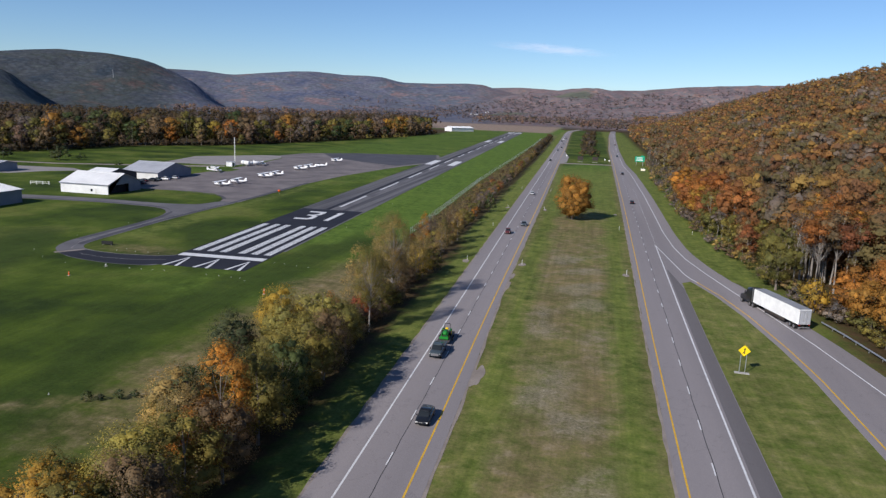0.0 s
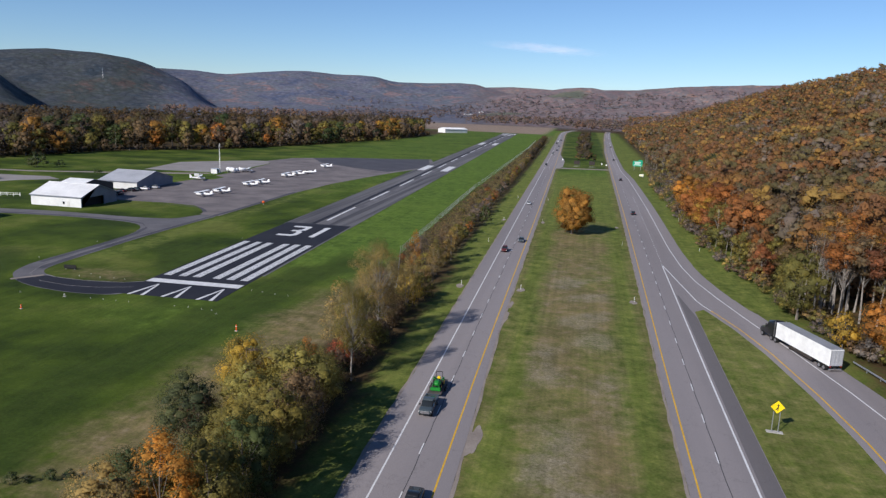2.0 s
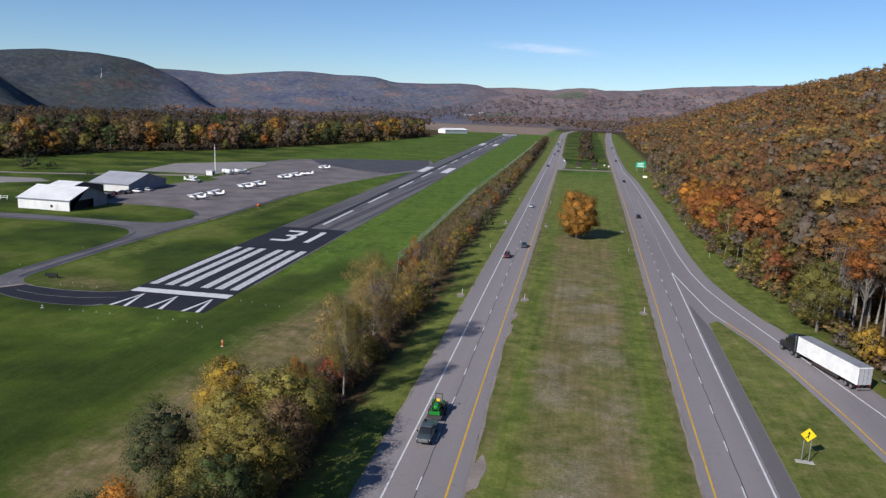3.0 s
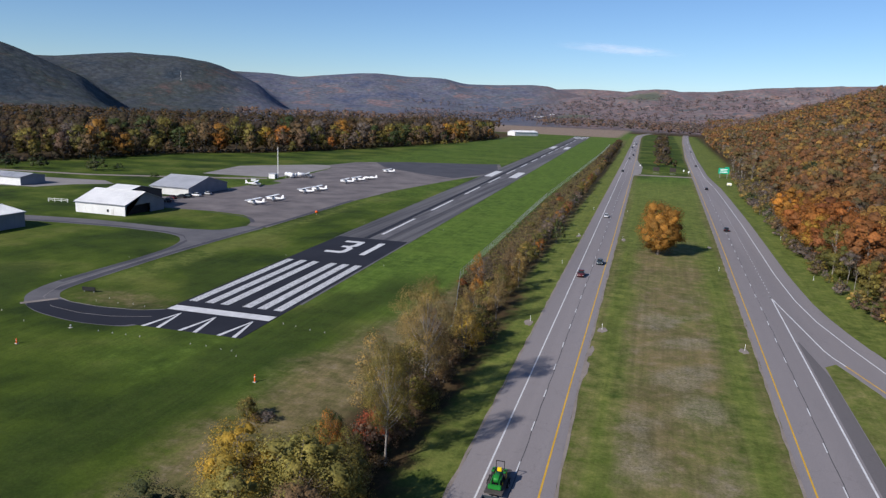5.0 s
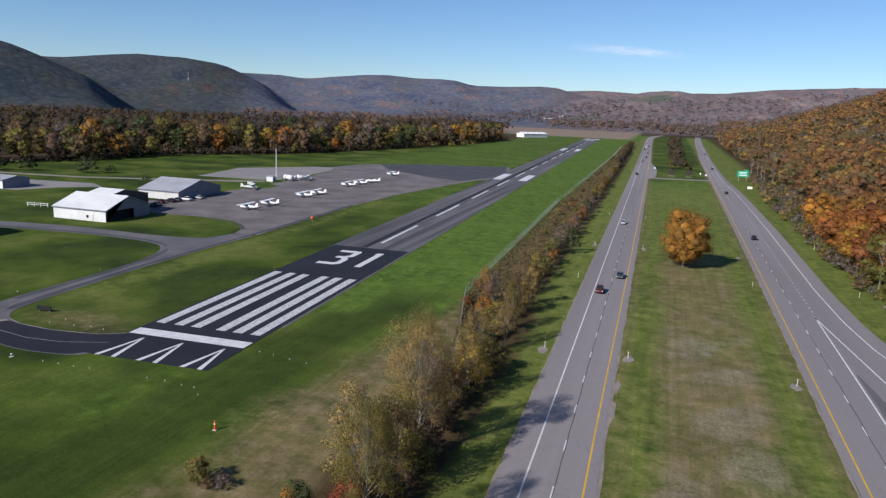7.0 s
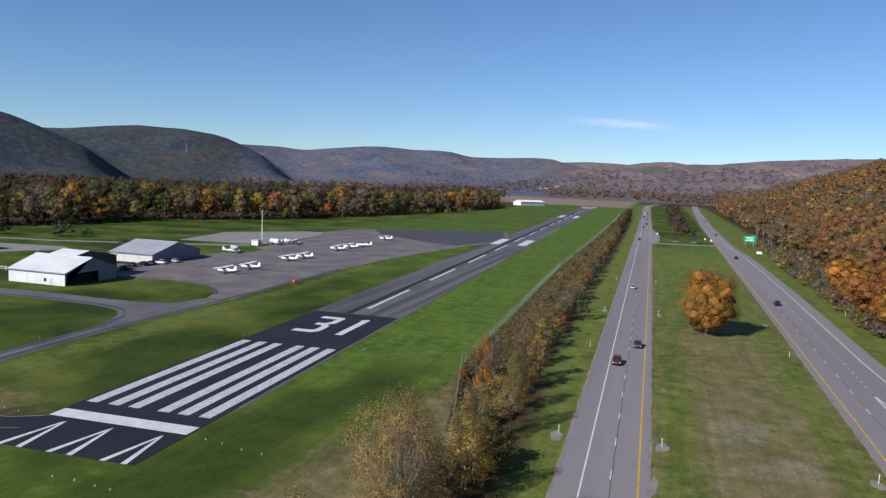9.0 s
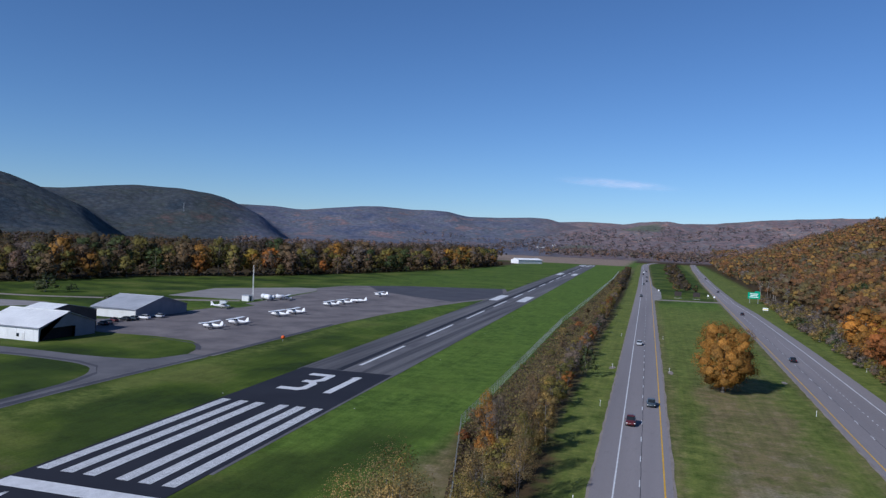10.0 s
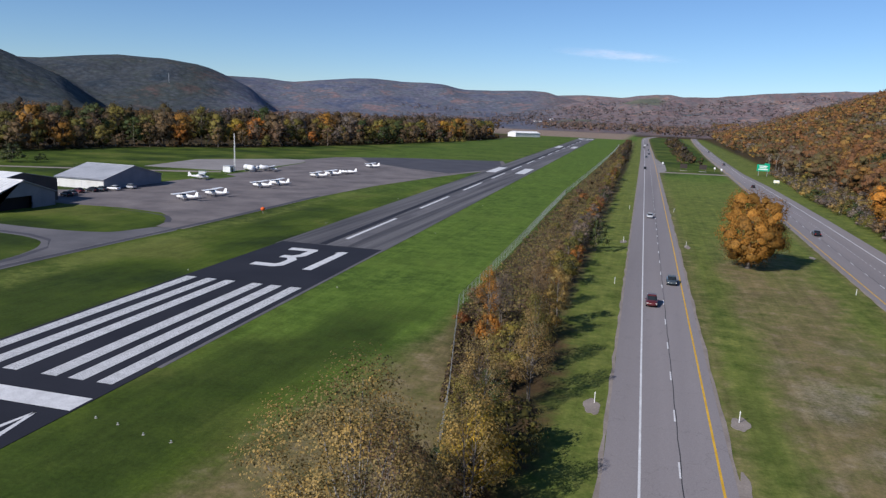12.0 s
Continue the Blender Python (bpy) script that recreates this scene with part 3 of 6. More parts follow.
cloud_mesh = quick_mesh("cloud", np.stack([-280 + 420 * cu, 4560 + 60 * cw, 402 + 40 * cw - 28 * cu], -1).reshape(-1, 3),
                        (lambda q: np.stack([q[:-1, :-1], q[:-1, 1:], q[1:, 1:], q[1:, :-1]], -1).reshape(-1, 4))(np.arange(41 * 13).reshape(13, 41)), cm, True)
dens = cloud_mesh.attributes.new("wisp", "FLOAT", "POINT")
dens.data.foreach_set("value", (1.0 * smooth(1.0, 0.2, np.hypot(cu, cw))).astype(np.float32).ravel())
cloud = tagged(new("cloud", cloud_mesh), "thin pale pink cloud streak low over the hills", "cloud", kind="structure")
cloud.visible_shadow = False

# ---- highway ----
YS = [float(v) for v in list(range(-150, 700, 12)) + list(range(700, 1660, 30))]
road_west = tagged(part("road", strip(l_left, l_right, YS, -0.2, 0.04), M_ROAD), "worn grey asphalt two-lane carriageway between grass verges", "road", kind="structure")
road_east = tagged(part("road", strip(r_left, lambda y: max(r_white(y) + 2.9, (merge_white(y) + 3.6) if 196 < y < 620 else 0), YS, -0.2, 0.04), M_ROAD), "worn grey asphalt carriageway with a merging lane", "road", kind="structure")
ramp_ys = [float(v) for v in range(0, 201, 4)]
ramp_road = tagged(part("road", strip(lambda y: max(ramp_yellow(y) - 1.3, r_white(y) + 2.7), lambda y: merge_white(y) + 4.4 - 0.6 * (y > 190), ramp_ys, -0.2, 0.037), M_ROAD), "curving grey asphalt slip road that joins the carriageway", "road", kind="structure")


def painted(name, line, y0, y1, width, mat, parent, step=6, z=0.048):
    ys = list(np.arange(y0, y1, step)) + [y1]
    return part(name, strip(lambda y: line(y) - width / 2, lambda y: line(y) + width / 2, ys, 0.02, z), mat, parent)


painted("edge_line", l_white, -150, 1640, 0.22, M_WHITE, road_west, 12)
painted("edge_line", l_yellow, -150, 1640, 0.22, M_YELLOW, road_west, 12)
painted("edge_line", r_yellow, -150, 1640, 0.22, M_YELLOW, road_east, 12)
painted("edge_line", r_white, -150, 237, 0.26, M_WHITE, road_east, 12)
painted("edge_line", r_white, 575, 1640, 0.22, M_WHITE, road_east, 12)
painted("edge_line", merge_white, 205, 575, 0.24, M_WHITE, road_east, 4)
painted("edge_line", merge_white, 0, 205, 0.24, M_WHITE, ramp_road, 4)
painted("edge_line", ramp_yellow, 0, 188, 0.24, M_YELLOW, ramp_road, 4)
painted("edge_line", ramp_yellow, 188, 237, 0.26, M_WHITE, road_east, 4)
dash_mesh = quick_mesh("lane_dash", [(-0.08, 0, 0.048), (0.08, 0, 0.048), (0.08, 3.05, 0.048), (-0.08, 3.05, 0.048), (-0.08, 0, 0.0), (0.08, 0, 0.0), (0.08, 3.05, 0.0), (-0.08, 3.05, 0.0)], [(0, 1, 2, 3), (4, 5, 1, 0), (5, 6, 2, 1), (6, 7, 3, 2), (7, 4, 0, 3)], M_WHITE)
for k in range(-12, 118):
    y = 153.6 + 12.19 * k
    attach("lane_dash", dash_mesh, road_west, m=pose((l_white(y) + l_yellow(y)) / 2, y, 0, 0, 0, 0.8))
    y -= 4.4
    attach("lane_dash", dash_mesh, road_east, m=pose((r_white(y) + r_yellow(y)) / 2, y, 0, 0, 0, -0.6))
short_mesh = quick_mesh("merge_dash", [(-0.08, 0, 0.048), (0.08, 0, 0.048), (0.08, 1.0, 0.048), (-0.08, 1.0, 0.048), (-0.08, 0, 0.0), (0.08, 0, 0.0), (0.08, 1.0, 0.0), (-0.08, 1.0, 0.0)], [(0, 1, 2, 3), (4, 5, 1, 0), (5, 6, 2, 1), (6, 7, 3, 2), (7, 4, 0, 3)], M_WHITE)
for k in range(46):
    y = 241 + 3.66 * k
    attach("merge_dash", short_mesh, road_east, m=pose(r_white(y) + 0.15, y, 0, 0, 0, -0.4))
M_SEAM = plain("tar_seam", (0.035, 0.035, 0.037), 0.7)
painted("tar_seam", lambda y: (l_white(y) + l_yellow(y)) / 2 + 0.13 + 0.05 * math.sin(y * 0.7), 60, 420, 0.09, M_SEAM, road_west, 3, 0.044)
painted("tar_seam", lambda y: (r_white(y) + r_yellow(y)) / 2 + 0.14 + 0.06 * math.sin(y * 0.5), 60, 420, 0.09, M_SEAM, road_east, 3, 0.044)


edge_grit = [(l_right, 0.0, 0.35), (r_left, -0.35, 0.0), (l_left, -0.35, 0.0)]
for line, a, b in edge_grit:
    ob = part("gravel_edge", strip(lambda y: line(y) + a - 0.05 + 0.12 * math.sin(y * 0.9), lambda y: line(y) + b + 0.05 + 0.16 * math.sin(y * 0.37) * math.sin(y * 0.11), [float(v) for v in range(40, 900, 4)], -0.1, 0.022), M_GRAVEL)
    tagged(ob, "thin crumbling gravel strip beside the asphalt", "gravel", kind="structure")


def gravel_patch(x, y, rx, ry, seed):
    g = random.Random(seed)
    pts = []
    for k in range(32):
        a = 2 * math.pi * k / 32
        s = 0.95 + 0.12 * math.sin(2 * a + seed) + 0.1 * math.sin(5 * a + 2 * seed) + g.uniform(-0.04, 0.04)
        pts.append((x + rx * s * math.cos(a), y + ry * s * math.sin(a)))
    ob = part("gravel_patch", slab(pts, -0.1, 0.03), M_GRAVEL)
    return tagged(ob, "pale bare gravel patch in the grass verge", "gravel", "gravel patches", "structure")


for k, (x, y, rx, ry) in enumerate([(-13.9, 110.5, 0.9, 4.5), (-14.9, 192, 0.9, 2.0), (11.2, 189.5, 0.8, 1.8), (-29.6, 191, 0.9, 2.2), (-15.9, 300, 0.8, 2.5), (-15.9, 168, 0.5, 4), (-15.9, 178, 0.5, 3), (-31, 300, 0.8, 2.5), (11.8, 300, 0.6, 2.2)]):
    gravel_patch(x, y, rx, ry, k)
crossover = tagged(part("crossover", slab([(l_right(572) - 0.2, 566), (0, 571), (r_left(580) + 0.2, 574), (r_left(590) + 0.2, 584), (0, 579), (l_right(582) - 0.2, 576)], -0.2, 0.03), M_GRAVEL), "narrow pale gravel crossover across the grass median", "crossover", kind="structure")
pull_off = tagged(part("pull_off", slab([(l_right(560) - 0.3, 560), (l_right(580) + 5, 585), (l_right(640) + 5.5, 650), (l_right(720) - 0.3, 740)], -0.2, 0.034), M_PAD), "widened grey shoulder beside the carriageway", "road", kind="structure")

# ---- airfield ----
RW_O, RW_A = Vector((-88.6, 177, 0)), radians(1.975)
RW = Matrix.Translation(RW_O) @ Matrix.Rotation(RW_A, 4, "Z")


def rw_slab(name, u0, u1, s0, s1, z0, z1, mat, parent=None):
    bm = boxed(u0, u1, s0, s1, z0, z1)
    bmesh.ops.transform(bm, matrix=RW, verts=bm.verts)
    return part(name, bm, mat, parent)


runway = tagged(rw_slab("runway", -11.9, 12.4, 80, 1078, -0.2, 0.035, M_RUNWAY), "grey asphalt runway with white markings on mown grass", "runway", kind="structure")
new_end = tagged(rw_slab("runway", -11.6, 11.6, -18.0, 83, -0.2, 0.042, M_RUNWAY_NEW), "dark freshly laid asphalt runway end with white markings", "runway", kind="structure")
shoulder = tagged(rw_slab("runway_shoulder", 11.5, 12.2, 6, 80, -0.2, 0.028, M_TAXI), "thin pale grey asphalt edge beside the runway", "runway", kind="structure")
rw_slab("dark_strip", -3.2, -1.4, 83.5, 1000, 0.0, 0.039, M_RUNWAY_NEW, runway)
rw_slab("dark_strip", 1.2, 3.4, 83.5, 1000, 0.0, 0.039, M_TAXI, runway)
Z0, Z1 = 0.01, 0.052
rw_slab("threshold_bar", -11.3, 11.3, -6.9, -3.8, Z0, Z1, M_WHITE, new_end)
for u in (-10.9, -7.05, -3.5, 1.6, 5.05, 8.6):
    # paint on grooved asphalt: each stripe is broken lengthways
    bm = bmesh.new()
    for k in range(7):
        box(bm, u + 0.2786 * k, u + 0.2786 * k + 0.222, 0, 45.7, Z0, Z1)
    bmesh.ops.transform(bm, matrix=RW, verts=bm.verts)
    part("threshold_stripe", bm, M_WHITE, new_end)


def rw_poly(name, pts, mat, parent):
    bm = slab(pts, Z0, Z1)
    bmesh.ops.transform(bm, matrix=RW, verts=bm.verts)
    return part(name, bm, mat, parent)


three = [(-6.2, 58.6), (-1.4, 58.6), (0.0, 60.2), (0.0, 66.0), (-1.2, 67.9), (0.0, 69.8), (0.0, 75.6), (-0.4, 77.0), (-6.2, 77.0), (-6.2, 74.6), (-1.7, 74.6), (-1.7, 71.0), (-2.6, 69.2), (-4.3, 69.2), (-4.3, 66.9), (-2.6, 66.9), (-1.7, 65.4), (-1.7, 61.9), (-2.3, 61.0), (-6.2, 61.0)]
rw_poly("numeral", three, M_WHITE, new_end)
rw_poly("numeral", [(4.6, 58.6), (6.3, 58.6), (6.3, 77), (4.9, 77), (3.9, 75.4), (4.6, 75.2)], M_WHITE, new_end)
for k in range(14):
    rw_slab("centre_dash", -0.45, 0.45, 92 + 61 * k, 92 + 61 * k + 36.6, Z0, Z1 - 0.006, M_WHITE, runway)
for s0, s1 in ((312, 352), (672, 722)):
    rw_slab("aiming_mark", -10.2, -5.2, s0, s1, Z0, Z1 - 0.006, M_WHITE, runway)
    rw_slab("aiming_mark", 5.2, 10.2, s0, s1, Z0, Z1 - 0.006, M_WHITE, runway)
for u in (-10.9, -7.05, -3.5, 1.6, 5.05, 8.6):
    rw_slab("threshold_stripe", u, u + 1.95, 1020, 1066, Z0, Z1 - 0.006, M_WHITE, runway)
rw_slab("numeral", -6, -1, 985, 1003, Z0, Z1 - 0.006, M_WHITE, runway)
rw_slab("numeral", 1, 6, 985, 1003, Z0, Z1 - 0.006, M_WHITE, runway)
for c in (-7.1, 0.6, 8.6):
    for side in (-1, 1):
        rw_poly("arrow_leg", [(c - 0.15, -8.2), (c + 0.15, -8.2), (c + side * 1.55 + 0.42, -18.0), (c + side * 1.55 - 0.42, -18.0)], M_WHITE, new_end)

taxi_outline = rounded([(-97, 170.5), (-99, 169.8), (-103.7, 166.7), (-112.8, 165.4), (-120.3, 166), (-124.4, 167.6), (-127.6, 171), (-128.9, 176), (-129.6, 188), (-131.2, 215), (-131, 250), (-130.4, 262),
                (-137.5, 262), (-139, 256), (-141, 250), (-150, 247.5), (-160, 247), (-172, 247.5), (-186, 247.5), (-198, 246), (-215, 243), (-262, 232), (-262, 224), (-215, 233), (-192, 237.5), (-171, 239.5), (-153, 238.5), (-145, 235.5), (-140, 229), (-137, 220),
                (-135.8, 205), (-135.6, 189), (-135.2, 175), (-132.4, 166.6), (-127.3, 161.3), (-120.3, 157.6), (-108.8, 155.4), (-97, 157.2)])
taxiway = tagged(part("taxiway", slab(taxi_outline, -0.2, 0.031), M_TAXI), "winding dark asphalt taxiway from runway end to apron", "taxiway", kind="structure")
apron_outline = [(-130.4, 262), (-131, 290), (-132, 340), (-130, 383), (-123, 430), (-117, 465), (-110, 492), (-110, 545), (-120, 585), (-146, 570), (-180, 555), (-211, 525), (-216, 492), (-205, 470), (-200, 430), (-198, 385), (-190, 380), (-190, 368), (-198, 362), (-199, 345), (-197, 312), (-213, 302), (-213, 284), (-183, 281), (-165, 283), (-151, 281), (-144, 275.5), (-140, 268), (-138, 262)]
apron = tagged(part("apron", slab(apron_outline, -0.2, 0.033), M_APRON), "broad faded brown-grey asphalt aircraft apron", "apron", kind="structure")
back_pad = tagged(part("apron_pad", slab([(-247, 395), (-256, 447), (-226, 486), (-212, 490), (-206, 470), (-203, 432), (-205, 400)], -0.2, 0.029), M_PAD), "pale worn concrete pad behind the apron", "apron", kind="structure")
far_apron = tagged(part("apron_strip", slab([(-150, 478), (-122, 462), (-117, 478), (-112, 500), (-112, 540), (-122, 584), (-146, 569), (-180, 554), (-200, 535), (-180, 500)], -0.2, 0.040), M_DARK_TAR), "darker newer asphalt strip of the apron", "apron", kind="structure")
back_road = tagged(part("lane", slab([(-420, 330), (-330, 345), (-285, 352), (-240, 372), (-215, 384), (-205, 392), (-208, 396), (-242, 377), (-286, 357), (-330, 350), (-420, 336)], -0.2, 0.027), M_GRAVEL), "pale gravel lane through the grass", "lane", kind="structure")
hangar_pad = tagged(part("apron_pad", slab([(-300, 296), (-268, 302), (-262, 318), (-250, 330), (-262, 338), (-300, 332)], -0.2, 0.025), M_PAD), "pale asphalt yard beside a hangar", "apron", kind="structure")
for pts in ([(-99, 169.9), (-103.7, 166.8), (-112.8, 165.5), (-120.3, 166.1), (-124.4, 167.7)], [(-99, 164), (-106, 161.2), (-113, 160.6), (-121, 162), (-128, 167), (-131.5, 175), (-132.5, 190), (-133.4, 215), (-133, 262)]):
    bm = bmesh.new()
    tube(bm, [(x, y, 0.03) for x, y in pts], [0.09] * len(pts), 4)
    for v in bm.verts:
        v.co.z = min(v.co.z, 0.048)
    part("taxi_line", bm, M_PAD, taxiway)
part("new_section", slab(rounded([(-98.2, 170.0), (-103.7, 166.6), (-112.8, 165.3), (-120.3, 165.9), (-123.6, 166.9), (-127.9, 161.5), (-120.2, 157.8), (-108.8, 155.6), (-98.2, 157.2)]), 0.0, 0.036), M_RUNWAY_NEW, taxiway, "dark freshly laid asphalt section")
bm = slab([(-123.5, 166.4), (-127.5, 160.8), (-128.6, 161.6), (-124.5, 167.2)], 0.0, 0.045)
part("hold_line", bm, M_GRAVEL, taxiway)
for pts, w in (([(-129.6, 172), (-131.0, 188), (-132.6, 215), (-132.4, 250), (-131.8, 275), (-133.2, 340)], 0.9), ([(-134.2, 178), (-134.6, 190), (-134.9, 205), (-136.2, 220), (-139.2, 231), (-144.6, 237), (-153, 240), (-171, 241), (-192, 239), (-215, 234.8)], 0.8), ([(-139.8, 268.5), (-142.6, 273), (-146.5, 277), (-153, 279), (-165, 280.6)], 0.9)):
    left = [(x - w, y) for x, y in pts]
    right = [(x + w, y) for x, y in pts]
    if len(pts) == 10:
        left = [(x - w * min(1, max(0.0, (245 - y) / 14)), y + w * min(1, max(0.0, (y - 222) / 10))) for x, y in pts]
        right = [(x + w * min(1, max(0.0, (245 - y) / 14)), y - w * min(1, max(0.0, (y - 222) / 10))) for x, y in pts]
    part("seal_band", slab(left + right[::-1], 0.0, 0.0385), M_DARK_TAR, taxiway, "dark tar-sealed band along the asphalt")
M_SHOULDER = asphalt_material("dark_shoulder_asphalt", (0.105, 0.097, 0.101), (0.155, 0.142, 0.145), (1.2, 0.03, 1))
part("shoulder", strip(lambda y: r_white(y) + 0.5, lambda y: r_white(y) + 0.5 + 2.3 * min(1.0, max(0.05, (203 - y) / 22)), [float(v) for v in range(40, 204, 4)], 0.0, 0.0425), M_SHOULDER, road_east, "dark asphalt shoulder beside the white edge line")


# ---- trees ----
def leaf_quads(rng, centres, normals, size):
    """Small four-cornered leaf sprays at the centres, turned about their normals."""
    n = len(centres)
    nr = normals / np.maximum(np.linalg.norm(normals, axis=1, keepdims=True), 1e-6)
    a = np.cross(nr, rng.normal(size=(n, 3)))
    a /= np.maximum(np.linalg.norm(a, axis=1, keepdims=True), 1e-6)
    b = np.cross(nr, a)
    s = (np.asarray(size) * rng.uniform(0.55, 1.35, n))[:, None] * 0.5
    w = rng.uniform(0.6, 1.0, n)[:, None]
    bend = nr * s * 0.35
    v = np.stack([centres - a * s, centres - b * s * w + bend, centres + a * s, centres + b * s * w + bend], 1).reshape(-1, 3)
    f = np.arange(4 * n).reshape(-1, 4)
    return v, f


def crown_shape(rng, height, radius, base, lobes, leaves, leaf, inner=0.25, droop=0.0, spread_out=0.62, fuzz=0.24, square=2.6, rough_leaf=0.12, core=0, lift=0.08, ragged=0.0, porous=0.42, inside=(0.62, 0.92), lobe=(0.22, 0.44), skin=0.84, globe=0.45, narrow=0.45):
    """Leaf sprays over the open sides of uneven lobes round the limbs, with coarser sprays inside.
    Returns vertices, faces, the lobes, soft normals, and tone and porosity for each vertex."""
    mid = (height + base) / 2
    tall = (height - base) / 2
    cs, rs = [], []
    for k in range(lobes):
        d = rng.normal(size=3)
        d /= (np.abs(d) ** square).sum() ** (1 / square)
        q = rng.uniform(0.35, 1.0) ** 0.5
        zz = mid + d[2] * tall * spread_out * q
        taper = 1.0 - narrow * max(0.0, (zz - mid) / tall) ** 1.5
        cs.append((d[0] * radius * spread_out * q * taper, d[1] * radius * spread_out * q * taper, zz))
        rs.append(rng.uniform(*lobe) * min(radius, tall * 1.2))
    cs, rs = np.array(cs), np.array(rs)
    heart = np.array((0, 0, base + 0.3 * (height - base)))
    tone = rng.uniform(0, 1, lobes)

    def shell(n, near, deep, open_side):
        """Places on the lobes; on the open side only, those that no other lobe covers."""
        m = n * 5 if open_side else n
        pick = rng.choice(lobes, m, p=rs**2 / (rs**2).sum())
        d = rng.normal(size=(m, 3))
        d /= np.linalg.norm(d, axis=1, keepdims=True)
        r = rng.uniform(near, deep, m)
        pos = cs[pick] + d * (rs[pick] * r)[:, None] * (1, 1, 0.85)
        if open_side:
            gap = np.linalg.norm(pos[:, None, :] - cs[None], axis=2) / rs
            gap[np.arange(m), pick] = 9
            good = np.flatnonzero((gap.min(1) > 0.72) & (d[:, 2] > -0.75))[:n]
            pick, d, pos = pick[good], d[good], pos[good]
        return pick, d, pos

    loose_n = int(leaves * inner)
    outer_n = int(leaves * 0.22)
    parts_v, parts_f, parts_n, parts_t, parts_p, at = [], [], [], [], [], 0

    def keep(v, f, n, t, gaps):
        nonlocal at
        parts_v.append(v)
        parts_f.append(f + at)
        parts_n.append(n)
        parts_t.append(t)
        parts_p.append(np.full(len(v), gaps))
        at += len(v)

    def softened(d, out, extra):
        soft = d * (0.95 - globe) + out * globe + extra + np.array((0, 0, lift))
        return soft / np.linalg.norm(soft, axis=1, keepdims=True)

    for n, near, deep, open_side, size in ((leaves - loose_n - outer_n, skin, 1.06, True, leaf), (outer_n, 0.98, 1.10 + ragged, True, leaf * 0.85), (loose_n, 0.3, 0.95, False, leaf)):
        if n < 1:
            continue
        pick, d, pos = shell(n, near, deep, open_side)
        m = len(pos)
        pos[:, 2] -= droop * rng.uniform(size=m) * np.hypot(pos[:, 0], pos[:, 1])
        pos[:, 2] = np.maximum(pos[:, 2], 0.15)
        out = pos - heart
        out /= np.maximum(np.linalg.norm(out, axis=1, keepdims=True), 1e-6)
        nrm = d * 0.6 + out * 0.6 + rng.normal(size=(m, 3)) * fuzz + np.array((0, 0, 0.2))
        v, f = leaf_quads(rng, pos, nrm, size)
        nrm /= np.linalg.norm(nrm, axis=1, keepdims=True)
        keep(v, np.concatenate([f[:, (0, 1, 2)], f[:, (0, 2, 3)]]), np.repeat(softened(d, out, nrm * rough_leaf), 4, 0), np.repeat(np.clip(tone[pick] + rng.normal(size=m) * 0.2, 0, 1), 4), porous)
    if core:
        bm = bmesh.new()
        bmesh.ops.create_icosphere(bm, subdivisions=core, radius=1.0)
        unit = np.array([v.co[:] for v in bm.verts])
        tri = np.array([[v.index for v in f.verts] for f in bm.faces])
        bm.free()
        for k in range(lobes):
            # the dense leafage inside a bough, lumpy, under the sprays and toned slightly darker
            lump = rng.uniform(*inside, (len(unit), 1))
            v = cs[k] + unit * rs[k] * lump * (1, 1, 0.85)
            v[:, 2] = np.maximum(v[:, 2], 0.1)
            out = v - heart
            out /= np.maximum(np.linalg.norm(out, axis=1, keepdims=True), 1e-6)
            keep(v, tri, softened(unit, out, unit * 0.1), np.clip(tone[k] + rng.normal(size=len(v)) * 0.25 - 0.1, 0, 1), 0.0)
    return np.concatenate(parts_v), np.concatenate(parts_f), cs, np.concatenate(parts_n), np.stack([np.concatenate(parts_t), np.concatenate(parts_p)])


def trunk_mesh(rng, name, height, base, cs, thick, mat, stems=1, lean=0.03, twigs=True):
    rng = np.random.RandomState(rng.randint(1 << 30))
    bm = bmesh.new()
    for s in range(stems):
        ox, oy = (rng.uniform(-0.12, 0.12, 2) * height * 0.3) if stems > 1 else (0, 0)
        n = 6
        pts, rad = [], []
        for k in range(n + 1):
            t = k / n
            pts.append((ox + lean * height * t * math.sin(3 * t + s) + ox * 2 * t, oy + lean * height * t * math.cos(2.2 * t + s * 2) + oy * 2 * t, -0.25 + t * height * 0.86))
            rad.append(thick * (1.25 - 0.25 * min(1, t * 8)) * (1 - 0.88 * t) / (1 if stems == 1 else 1.5))
        tube(bm, pts, rad, 6)
        if twigs:
            for i, c in enumerate(cs):
                if i % stems != s:
                    continue
                h = max(base * 0.7, c[2] * 0.62)
                t = min(0.9, (h + 0.25) / (height * 0.86))
                k = t * n
                a, b = int(k), min(n, int(k) + 1)
                p = [pts[a][j] + (pts[b][j] - pts[a][j]) * (k - a) for j in range(3)]
                mid = [(p[j] * 0.45 + c[j] * 0.55) for j in range(3)]
                mid[2] -= 0.06 * height * 0.3
                tube(bm, [p, mid, tuple(c)], [thick * 0.30 * (1 - 0.6 * t), thick * 0.13, 0.012], 5)
    me = bpy.data.meshes.new(name)
    bm.to_mesh(me)
    bm.free()
    me.materials.append(mat)
    return me


def leaf_values(me, values):
    for name, row in zip(("tone", "porous"), values):
        me.attributes.new(name, "FLOAT", "POINT").data.foreach_set("value", row.astype(np.float32))


